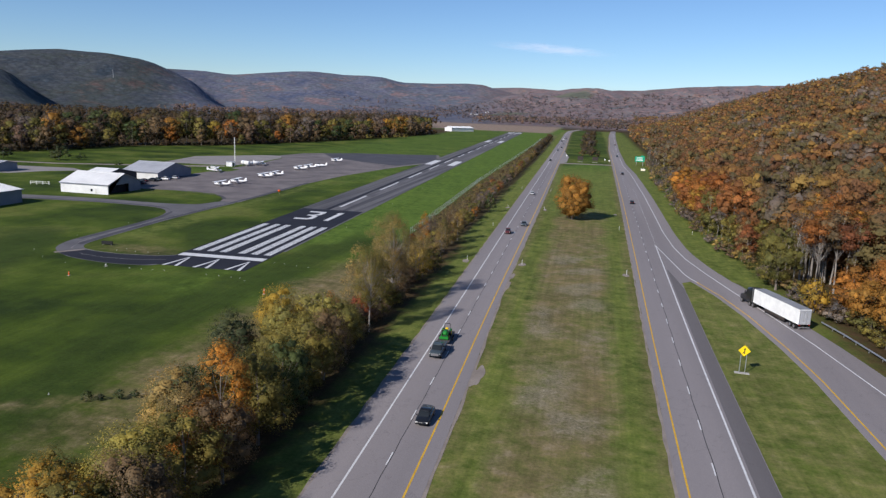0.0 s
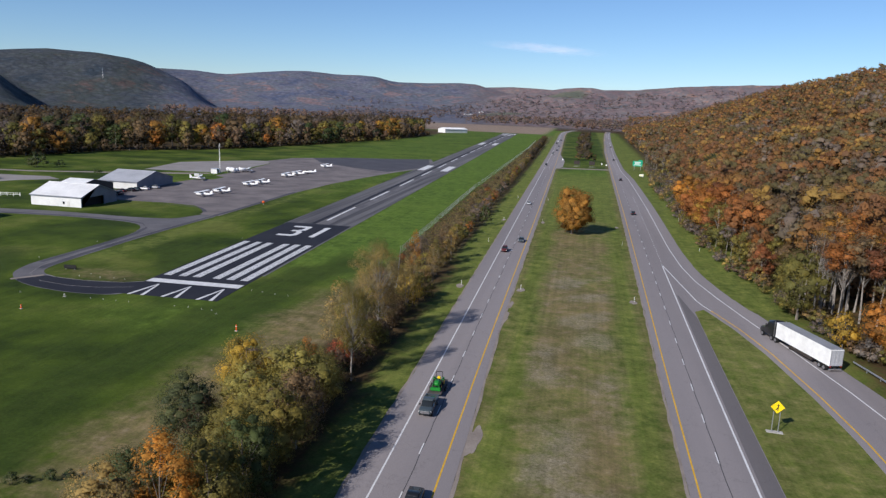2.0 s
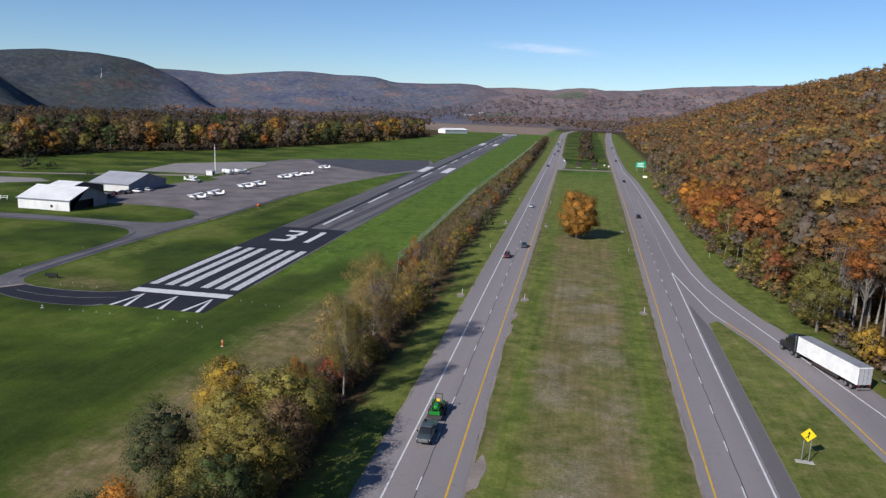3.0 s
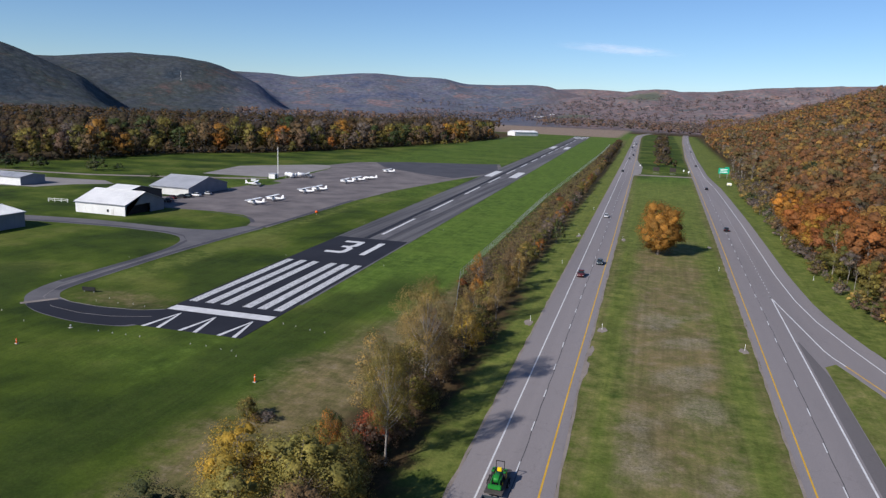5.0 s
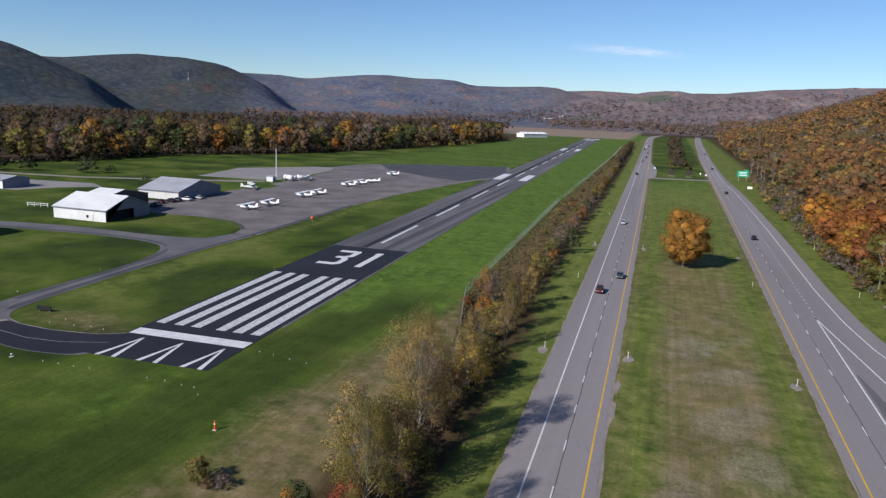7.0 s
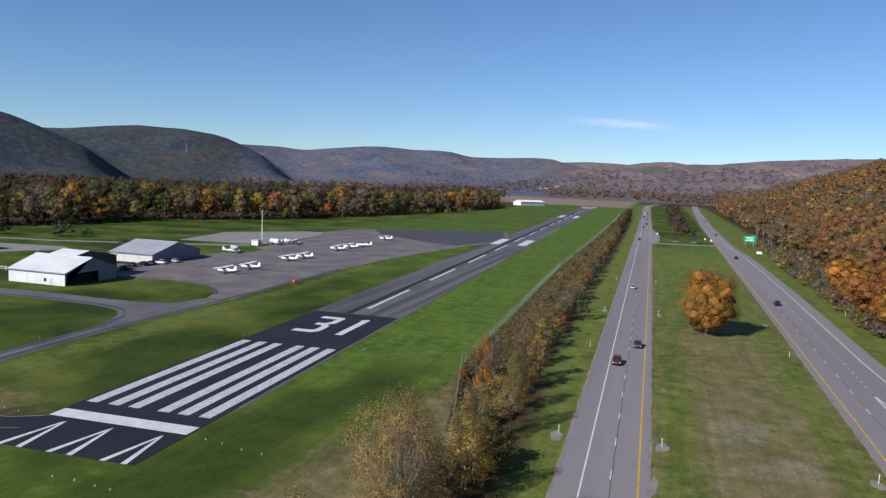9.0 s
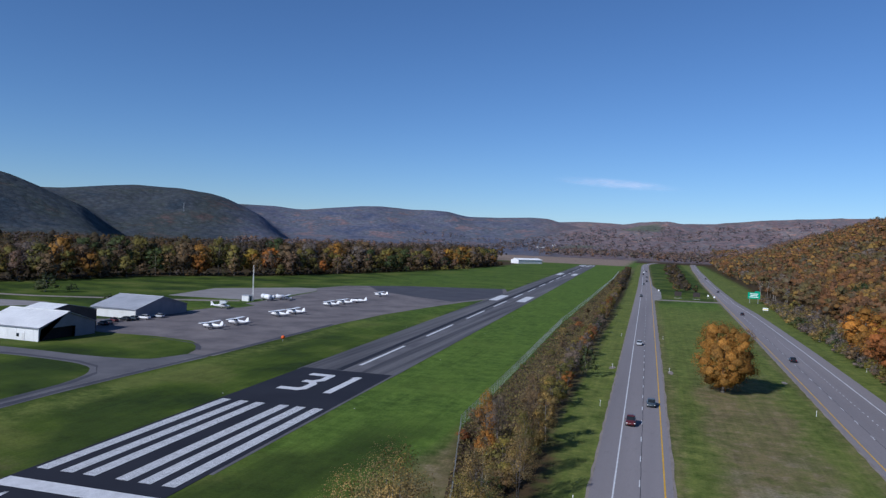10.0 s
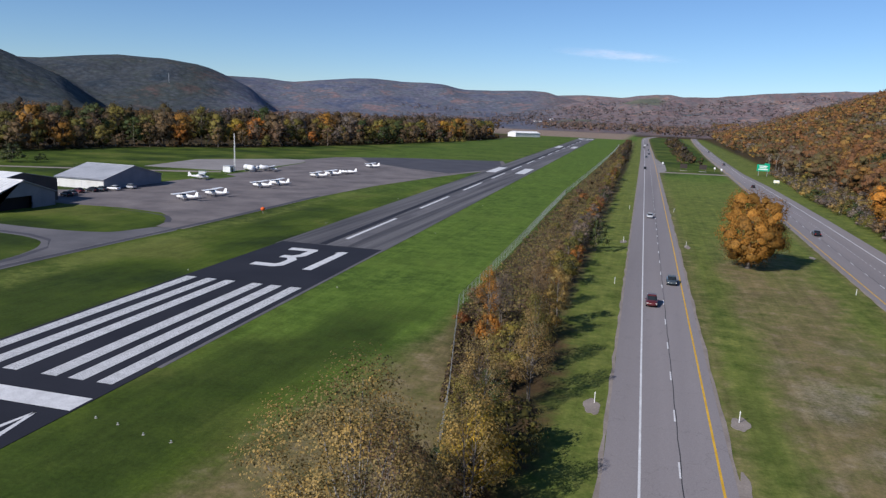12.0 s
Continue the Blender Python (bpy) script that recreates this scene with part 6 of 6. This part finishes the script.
for k in range(6):
    w = 1.6 - 1.2 * (4 * k + 2) / 27
    bm = bmesh.new()
    for j in range(3):
        a, b = 2 * math.pi * j / 3, 2 * math.pi * (j + 1) / 3
        tube(bm, [(w * math.cos(a), w * math.sin(a), 4 * k + 1), (w * math.cos(b), w * math.sin(b), 4 * k + 4)], [0.12, 0.12], 4)
    part("brace", bm, M_GALV, tower)

# ---- light aircraft ----
def aircraft(m, label, low_wing=False):
    """A small single-engined aeroplane, nose along +y."""
    ob = root("light_aircraft", m, label, "aircraft", "parked light aircraft")
    part("fuselage", loft([(-4.6, 0.08, 1.25, 1.45), (-3.2, 0.28, 0.95, 1.55), (-1.0, 0.52, 0.65, 1.75), (0.0, 0.58, 0.55, 2.05 - 0.2 * low_wing), (0.9, 0.58, 0.55, 2.0 - 0.2 * low_wing), (1.5, 0.54, 0.6, 1.55), (2.5, 0.48, 0.65, 1.42), (3.0, 0.30, 0.8, 1.25)], 14, 3), M_PLANE, ob)
    z = 0.85 if low_wing else 2.08
    bm = bmesh.new()
    for side in (-1, 1):
        pts = [(0.2 * side, -0.4), (5.5 * side, -0.25), (5.5 * side, 0.85), (2.6 * side, 1.15), (0.2 * side, 1.15)]
        dih = 0.06 if low_wing else 0.025
        lo = [bm.verts.new((x, y, z + dih * abs(x) - 0.03)) for x, y in pts]
        hi = [bm.verts.new((x, y, z + dih * abs(x) + (0.14 if y > 0 else 0.04))) for x, y in pts]
        bm.faces.new(lo), bm.faces.new(hi)
        for i in range(5):
            j = (i + 1) % 5
            bm.faces.new((lo[i], lo[j], hi[j], hi[i]))
    bmesh.ops.recalc_face_normals(bm, faces=bm.faces)
    part("wing", bm, M_PLANE, ob)
    part("tailplane", boxed(-1.7, 1.7, -4.65, -3.8, 1.28, 1.36, 0.02), M_PLANE, ob)
    bm = bmesh.new()
    prof = [(-3.3, 1.45), (-4.1, 2.75), (-4.75, 2.75), (-4.7, 1.35)]
    a = [bm.verts.new((-0.06, y, zz)) for y, zz in prof]
    b = [bm.verts.new((0.06, y, zz)) for y, zz in prof]
    bm.faces.new(a), bm.faces.new(list(reversed(b)))
    for i in range(4):
        bm.faces.new((a[(i + 1) % 4], a[i], b[i], b[(i + 1) % 4]))
    bmesh.ops.recalc_face_normals(bm, faces=bm.faces)
    part("fin", bm, M_PLANE, ob)
    part("windscreen", loft([(-0.5, 0.56, 1.45, 1.9), (0.8, 0.595, 1.42, 1.96), (1.42, 0.50, 1.42, 1.6)], 12, 4), M_GLASS, ob, "dark cabin glass")
    part("propeller", boxed(-0.07, 0.07, 3.02, 3.1, 0.1, 1.95, 0.02), M_BLACK, ob)
    part("spinner", loft([(2.95, 0.18, 0.85, 1.2), (3.3, 0.03, 1.0, 1.06)], 10, 2), M_PLANE, ob)
    part("cheat_line", boxed(-0.565, 0.565, -0.9, 1.2, 1.12, 1.2), PAINT["maroon"] if low_wing else PAINT["slate"], ob)
    for x, y in ((-1.2, 0.0), (1.2, 0.0), (0, 2.2)):
        w = part("wheel", disc(0.22, 0.14, 0, 14, 0.03), M_BLACK, ob)
        w.matrix_basis = pose(x, y, 0.22)
        bm = bmesh.new()
        tube(bm, [(x, y, 0.25), (x * 0.35, y, 0.75)], [0.04, 0.06], 5)
        part("gear_leg", bm, M_PLANE, ob)
    if not low_wing:
        for side in (-1, 1):
            bm = bmesh.new()
            tube(bm, [(0.5 * side, 0.2, 0.8), (2.6 * side, 0.5, 2.08)], [0.045, 0.045], 5)
            part("wing_strut", bm, M_PLANE, ob)
    return ob


first = aircraft(pose(-161.5, 306, 0, 0, 0, 88), "white high-wing light aircraft parked on the apron")
for x, y, turn in [(-160.5, 319.5, 92), (-161.5, 350, 87), (-160.5, 361, 91), (-163, 399, 90), (-162, 411.5, 86), (-165, 466, 84), (-194, 361, -70), (-192.5, 412, -75)]:
    copy_thing(first, pose(x, y, 0.03, 0, 0, turn))
first.matrix_basis = pose(-161.5, 306, 0.03, 0, 0, 88)
aircraft(pose(-160, 424, 0.03, 0, 0, 90), "white low-wing light aircraft parked on the apron", True)
for x, y, turn, c in [(-194.8, 296.5, 70, "grey"), (-193.6, 293.2, 74, "black"), (-196.2, 306.5, 80, "black"), (-195.4, 309.6, 76, "slate"), (-194.2, 313.8, 84, "white"), (-193.2, 320.2, 80, "silver"), (-197.5, 302.0, 75, "maroon")]:
    car(pose(x, y, 0.03, 0, 0, turn), PAINT[c], c + " car parked beside the hangars", 1.12, 4.8, "car", "cars parked at the hangars")

# ---- airfield markers ----
def marker_post(x, y, tall=1.05):
    ob = root("marker_post", pose(x, y, 0), "orange marker post on a pale base in grass", "marker", "runway markers")
    part("base", boxed(-0.25, 0.25, -0.25, 0.25, -0.05, 0.10, 0.02), M_CONCRETE, ob)
    bm = bmesh.new()
    bmesh.ops.create_cone(bm, cap_ends=True, segments=12, radius1=0.15, radius2=0.10, depth=tall)
    bmesh.ops.translate(bm, verts=bm.verts, vec=(0, 0, tall / 2 + 0.08))
    part("post", bm, M_ORANGE, ob)
    part("band", boxed(-0.13, 0.13, -0.13, 0.13, tall * 0.72, tall * 0.82, 0.03), M_SIGN_WHITE, ob)


marker_post(-63.4, 142.5, 1.15)
marker_post(-109, 142.4, 0.8)
cone = root("wind_marker", pose(-128.1, 294.2, 0), "orange round wind marker on a short pole", "marker")
bm = bmesh.new()
bmesh.ops.create_uvsphere(bm, u_segments=16, v_segments=10, radius=0.6)
bmesh.ops.scale(bm, verts=bm.verts, vec=(1, 1, 0.9))
bmesh.ops.translate(bm, verts=bm.verts, vec=(0, 0, 1.25))
part("ball", bm, M_ORANGE, cone)
bm = bmesh.new()
tube(bm, [(0, 0, -0.1), (0, 0, 0.8)], [0.07, 0.07], 8)
part("pole", bm, M_GALV, cone)
sign = root("taxiway_sign", pose(-122.4, 173.6, 0, 0, 0, 8), "black-backed low taxiway sign on grass", "sign")
part("panel", boxed(-1.5, 1.5, -0.12, 0.12, 0.25, 1.1, 0.02), M_BLACK, sign)
for x in (-1.1, 1.1):
    part("leg", boxed(x - 0.05, x + 0.05, -0.05, 0.05, -0.1, 0.3), M_GALV, sign)
light = root("edge_light", pose(-107.5, 152.7, 0), "small white runway edge light on a stake", "light", "runway edge lights")
bm = bmesh.new()
tube(bm, [(0, 0, -0.1), (0, 0, 0.35)], [0.05, 0.05], 6)
part("stake", bm, M_GALV, light)
part("lens", loft([(-0.13, 0.11, 0.34, 0.56), (0.13, 0.11, 0.34, 0.56)], 8, 2), M_LAMP_WHITE, light)
part("base_plate", boxed(-0.28, 0.28, -0.28, 0.28, -0.02, 0.05), M_CONCRETE, light)
for x, y in [(-101.6, 153), (-98.7, 153.1), (-95.9, 153.2), (-93, 153.3), (-82.7, 153.5), (-79.6, 153.6), (-76.4, 153.2), (-74.2, 153.1), (-72.1, 151.1), (-73.7, 170.1), (-70.9, 169.7), (-67.4, 168.8), (-64.2, 168.4), (-116.1, 168.6), (-111, 169), (-107.9, 169.7), (-104.7, 169.2), (-115, 171.2), (-118, 152.5), (-127, 156), (-134.5, 162), (-67.6, 86.5), (-74.6, 226), (-76, 287), (-78, 348), (-80.2, 409), (-103.5, 226), (-105.5, 287), (-107.6, 348), (-138, 182), (-138, 205)]:
    copy_thing(light, pose(x, y, 0) @ Matrix.Scale(0.38, 4))

# ---- boundary fence ----
fence_line = [(-40.5, 170), (-44.3, 188), (-48.4, 205), (-52.5, 222.4), (-53.2, 250), (-54.3, 290), (-56, 343), (-57.6, 402), (-58.6, 560), (-61, 800), (-66, 1000)]
fence = tagged(new("fence"), "grey chain-link boundary fence along the airfield brush", "fence")
post_bm = bmesh.new()
tube(post_bm, [(0, 0, -0.1), (0, 0, 2.25)], [0.045, 0.045], 6)
post_mesh = bpy.data.meshes.new("post")
post_bm.to_mesh(post_mesh)
post_bm.free()
post_mesh.materials.append(M_GALV)
wires_v, wires_f = [], []


def add_strip(a, b, w):
    a, b = Vector(a), Vector(b)
    side = (b - a).cross(Vector((0.83, 0.55, 0))).normalized() * w
    n = len(wires_v)
    wires_v.extend([a - side, b - side, b + side, a + side])
    wires_f.append((n, n + 1, n + 2, n + 3))


count = 0
for (x0, y0), (x1, y1) in zip(fence_line, fence_line[1:]):
    length = math.hypot(x1 - x0, y1 - y0)
    n = max(1, round(length / (3.0 if y0 < 400 else 6.0)))
    for k in range(n):
        xa, ya = x0 + (x1 - x0) * k / n, y0 + (y1 - y0) * k / n
        xb, yb = x0 + (x1 - x0) * (k + 1) / n, y0 + (y1 - y0) * (k + 1) / n
        if count < 230:
            attach("post", post_mesh, fence, m=pose(xa, ya, 0))
        count += 1
        add_strip((xa, ya, 2.12), (xb, yb, 2.12), 0.03)
        add_strip((xa, ya, 0.1), (xb, yb, 0.1), 0.02)
        m = 9
        for j in range(m):
            t0, t1 = j / m, min(1.0, (j + 3) / m)
            p = lambda t, z: (xa + (xb - xa) * t, ya + (yb - ya) * t, z)
            add_strip(p(t0, 0.1), p(t1, 0.1 + 2.0 * (t1 - t0) * m / 3), 0.011)
            add_strip(p(t0, 2.1), p(t1, 2.1 - 2.0 * (t1 - t0) * m / 3), 0.011)
attach("chain_link", quick_mesh("chain_link", [tuple(v) for v in wires_v], wires_f, M_GALV), fence)
for x, y, h in [(-61.6, 86, 1.6), (-60, 86.6, 1.1), (-58, 87.8, 1.5), (-56.4, 88.8, 1.2), (-54, 90.4, 1.5), (-52.5, 91.5, 1.3)]:
    plant(BUSH[int(x) % 2], x, y, h, "green", x * 50 % 360, "low dark weeds along a wire fence", "bush", "", 1.0)

# ---- road signs ----
def posts(ob, xs, top, w=0.06, mat=M_GALV):
    for x in xs:
        part("post", boxed(x - w, x + w, -w, w, -0.15, top), mat, ob)


merge = root("merge_sign", pose(26.3, 124.5, 0, 0, 0, -4), "yellow diamond merge sign on two posts", "sign")
posts(merge, (-0.42, 0.42), 3.0, 0.05)
d = bmesh.new()
box(d, -0.66, 0.66, -0.09, -0.06, -0.66, 0.66, 0.012)
bmesh.ops.rotate(d, verts=d.verts, matrix=Matrix.Rotation(math.pi / 4, 3, "Y"))
bmesh.ops.translate(d, verts=d.verts, vec=(0, 0, 3.72))
part("panel", d, M_SIGN_YELLOW, merge)
sym = bmesh.new()
box(sym, -0.02, 0.10, -0.105, -0.094, 3.25, 3.95)
arrow = [sym.verts.new(c) for c in ((-0.14, -0.1, 3.92), (0.22, -0.1, 3.92), (0.04, -0.1, 4.24))]
sym.faces.new(arrow)
leg = [sym.verts.new(c) for c in ((-0.30, -0.1, 3.30), (-0.20, -0.1, 3.24), (0.04, -0.1, 3.62), (-0.02, -0.1, 3.72))]
sym.faces.new(leg)
part("symbol", sym, M_BLACK, merge, "black merge arrow")
part("footing", boxed(-1.1, 1.1, -0.45, 0.45, -0.1, 0.06, 0.02), M_CONCRETE, merge)

guide = root("guide_sign", pose(38.5, 592, 0, 0, 0, -6), "large green highway guide sign on steel posts", "sign")
posts(guide, (-2.4, 2.4), 3.6, 0.12)
part("panel", boxed(-3.6, 3.6, -0.12, -0.04, 3.0, 7.0, 0.05), M_SIGN_GREEN, guide)
for z, w in ((6.1, 2.4), (5.1, 2.0), (4.1, 2.6)):
    part("text_bar", boxed(-w, w, -0.15, -0.125, z - 0.22, z + 0.22), M_SIGN_WHITE, guide)
part("exit_tab", boxed(0.4, 3.4, -0.12, -0.04, 7.03, 7.8, 0.03), M_SIGN_GREEN, guide)
low = root("roadside_sign", pose(37.0, 528, 0, 0, 0, -5), "small pale yellow sign low beside the road", "sign")
posts(low, (-0.9, 0.9), 1.2, 0.05)
part("panel", boxed(-1.4, 1.4, -0.1, -0.05, 0.9, 2.3, 0.02), M_SIGN_WHITE, low)
part("text_bar", boxed(-1.1, 1.1, -0.12, -0.105, 1.3, 1.6), M_SIGN_YELLOW, low)
for x, label in ((-7.0, "dark back of a median sign on posts"), (4.6, "dark back of a wide median sign")):
    ob = root("median_sign", pose(x, 599, 0, 0, 0, 3), label, "sign", "median signs")
    posts(ob, (-1.6, 1.6), 2.2, 0.09, M_ROOF_BROWN)
    part("panel", boxed(-2.2, 2.2, -0.08, 0.04, 1.5, 4.4, 0.03), M_SIGN_BACK, ob)
    part("footing", boxed(-2.2, 2.2, -0.4, 0.4, -0.1, 0.15, 0.02), M_CONCRETE, ob)
for x, y in ((15.6, 600), (-19.2, 640), (12.4, 610)):
    ob = root("roadside_sign", pose(x, y, 0), "small white square sign beside the crossover", "sign", "crossover signs")
    posts(ob, (0,), 1.8, 0.05)
    part("panel", boxed(-0.5, 0.5, -0.1, -0.05, 1.5, 2.6, 0.02), M_SIGN_WHITE, ob)
marker = root("delineator", pose(-29.4, 192, 0), "thin white roadside delineator post", "post", "delineators")
bm = bmesh.new()
tube(bm, [(0, 0, -0.1), (0, 0, 1.25)], [0.045, 0.04], 6)
part("post", bm, M_SIGN_WHITE, marker)
part("reflector", boxed(-0.06, 0.06, -0.07, -0.04, 1.05, 1.2), M_LAMP_WHITE, marker)
for x, y in [(-15.0, 192.4), (11.4, 190), (-16.2, 300.5), (-31, 300), (-30.5, 251), (12.0, 262), (36.2, 262), (37.8, 330), (39, 400), (39.5, 470), (-17.5, 371), (-32, 371)]:
    copy_thing(marker, pose(x, y, 0))

# ---- guard rail beside the slip road ----
rail = tagged(new("guard_rail"), "galvanised steel guard rail beside the slip road", "guard rail")
rail_pts = [(54.3, 40), (54.0, 100), (53.0, 122), (51.4, 138), (49.3, 151), (47.6, 158.5)]
bm = bmesh.new()
rings = []
for i, (x, y) in enumerate(rail_pts):
    rings.append([bm.verts.new((x + dx, y, z)) for dx, z in ((0, 0.45), (-0.07, 0.52), (0, 0.60), (-0.07, 0.68), (0, 0.76), (0.03, 0.76), (0.03, 0.45))])
for a, b in zip(rings, rings[1:]):
    for k in range(7):
        bm.faces.new((a[k], a[(k + 1) % 7], b[(k + 1) % 7], b[k]))
part("beam", bm, M_GALV, rail)
for (x0, y0), (x1, y1) in zip(rail_pts, rail_pts[1:]):
    n = max(1, round(math.hypot(x1 - x0, y1 - y0) / 3.8))
    for k in range(n):
        part("post", boxed(-0.06, 0.06, -0.06, 0.06, -0.2, 0.75), M_GALV, rail).matrix_basis = pose(x0 + (x1 - x0) * k / n + 0.12, y0 + (y1 - y0) * k / n, 0)

# ---- vehicles ----
truck = root("semi_truck", pose(42.9, 153.2, 0.04, 0, 0, 18.5), "black tractor unit with a long white trailer, parked on the shoulder", "truck")
trailer = part("trailer", boxed(-1.3, 1.3, 0.0, 16.0, 1.15, 4.1, 0.04), M_SIGN_WHITE, truck, "long white box trailer")
part("trailer_roof", boxed(-1.27, 1.27, 0.05, 15.95, 4.1, 4.13), M_TRAILER_TOP, trailer)
for x0, x1 in ((-1.2, -0.03), (0.03, 1.2)):
    part("rear_door", boxed(x0, x1, -0.06, -0.003, 1.25, 4.0, 0.01), M_ROOF_GREY, trailer)
for k in range(4):
    part("door_bar", boxed(-1.15 + 0.75 * k, -1.08 + 0.75 * k, -0.1, -0.062, 1.3, 3.95), M_GALV, trailer)
part("bumper", boxed(-1.2, 1.2, -0.05, 0.08, 0.5, 0.65, 0.02), M_GALV, trailer)
part("side_skirt", boxed(-1.24, -1.19, 4.5, 11.5, 0.5, 1.15), M_SIGN_BACK, trailer)
part("side_skirt", boxed(1.19, 1.24, 4.5, 11.5, 0.5, 1.15), M_SIGN_BACK, trailer)
part("chassis", boxed(-0.5, 0.5, 0.3, 18.6, 0.75, 1.14), M_BLACK, truck)
part("landing_gear", boxed(-0.8, 0.8, 11.9, 12.1, 0.05, 1.14), M_BLACK, trailer)
part("cab", loft([(16.9, 1.2, 0.7, 3.9), (17.4, 1.24, 0.65, 4.0), (18.9, 1.22, 0.65, 3.75), (19.5, 1.18, 0.65, 2.7), (20.2, 1.10, 0.6, 2.0), (21.6, 0.98, 0.55, 1.75), (21.95, 0.85, 0.55, 1.5)], 16, 6), PAINT["black"], truck, "glossy black sleeper cab")
part("windscreen", boxed(-1.0, 1.0, 19.05, 19.35, 2.35, 3.2, 0.05), M_GLASS, truck)
part("grille", boxed(-0.55, 0.55, 21.9, 22.0, 0.7, 1.45, 0.02), M_RIM, truck)
for x in (-1.02, 1.02):
    for y in (1.3, 2.6, 16.0, 17.35):
        wheel(truck, x, y, 0.51, 0.5)
    wheel(truck, x, 20.6, 0.51, 0.32)
    part("stack", boxed(x * 1.08 - 0.07, x * 1.08 + 0.07, 16.68, 16.82, 1.0, 4.1, 0.03), M_RIM, truck)
    part("mirror", boxed(x * 1.32 - 0.1, x * 1.32 + 0.1, 19.3, 19.42, 2.2, 2.9, 0.02), M_BLACK, truck)
    part("tail_light", boxed(x - 0.12, x + 0.12, -0.08, -0.01, 0.95, 1.1), M_LAMP_RED, truck)

car(pose(-18.0, 93.2, 0.04, 0, 0, 180.8), PAINT["black"], "black saloon car driving on the grey carriageway", 1.0, 4.9)
tow = pickup(pose(-21.6, 118.2, 0.04, 0, 0, 181), PAINT["slate"], "dark slate pickup truck towing a flat trailer")
flat = root("flatbed_trailer", pose(-21.75, 125.6, 0.04, 0, 0, 181), "low flat trailer carrying a green tractor", "trailer")
part("deck", boxed(-1.05, 1.05, -3.0, 3.0, 0.55, 0.70, 0.02), M_ROOF_BROWN, flat)
part("drawbar", boxed(-0.1, 0.1, 3.0, 4.4, 0.5, 0.62), M_BLACK, flat)
for x in (-1.15, 1.15):
    for y in (-0.9, 0.1):
        wheel(flat, x, y, 0.36)
tractor = root("tractor", pose(-21.75, 125.6, 0.745, 0, 0, 181), "small green farm tractor riding on a trailer", "tractor")
part("hood", loft([(0.2, 0.36, 0.6, 1.25), (1.5, 0.34, 0.55, 1.15), (1.7, 0.26, 0.6, 1.0)], 12, 5), M_TRACTOR, tractor)
part("seat", boxed(-0.25, 0.25, -0.75, -0.35, 0.8, 1.3, 0.05), M_SIGN_YELLOW, tractor)
part("fender", boxed(-0.85, -0.5, -0.9, 0.1, 1.0, 1.12, 0.04), M_TRACTOR, tractor)
part("fender", boxed(0.5, 0.85, -0.9, 0.1, 1.0, 1.12, 0.04), M_TRACTOR, tractor)
part("roll_bar", boxed(-0.5, 0.5, -0.95, -0.88, 1.9, 2.0, 0.02), M_BLACK, tractor)
for x in (-0.48, 0.48):
    part("bar_leg", boxed(x - 0.04, x + 0.04, -0.95, -0.88, 0.9, 1.95), M_BLACK, tractor)
    wheel(tractor, x * 1.4, -0.4, 0.58, 0.34, M_SIGN_YELLOW)
    wheel(tractor, x * 1.25, 1.2, 0.34, 0.22, M_SIGN_YELLOW)
part("loader", boxed(-0.75, 0.75, 2.0, 2.4, 0.1, 0.55, 0.05), M_TRACTOR, tractor)
part("loader_arm", boxed(-0.5, -0.42, 0.4, 2.1, 0.5, 0.95), M_TRACTOR, tractor)
part("loader_arm", boxed(0.42, 0.5, 0.4, 2.1, 0.5, 0.95), M_TRACTOR, tractor)
for x, y, turn, c, t in [(-23.9, 238, 181, "maroon", 1.15), (-20.4, 256, 181, "slate", 1.0), (-25.2, 351, 181, "silver", 1.0), (-30.2, 590, 181, "black", 1.1), (-31.5, 740, 181, "grey", 1.2), (-30.0, 800, 181, "black", 1.1), (-31.4, 890, 181, "grey", 1.1), (-36.5, 960, 181, "black", 1.3), (-37.0, 1030, 181, "white", 1.5), (-34.5, 1060, 181, "black", 1.2), (-38.5, 1120, 181, "silver", 1.1),
                       (20.2, 340, -1, "black", 1.0), (22.0, 497, -1, "black", 1.0), (24.6, 690, -1.5, "slate", 1.1), (29.5, 930, -2, "grey", 1.1)]:
    car(pose(x, y, 0.04, 0, 0, turn), PAINT[c], c + " car driving on the grey carriageway", t)
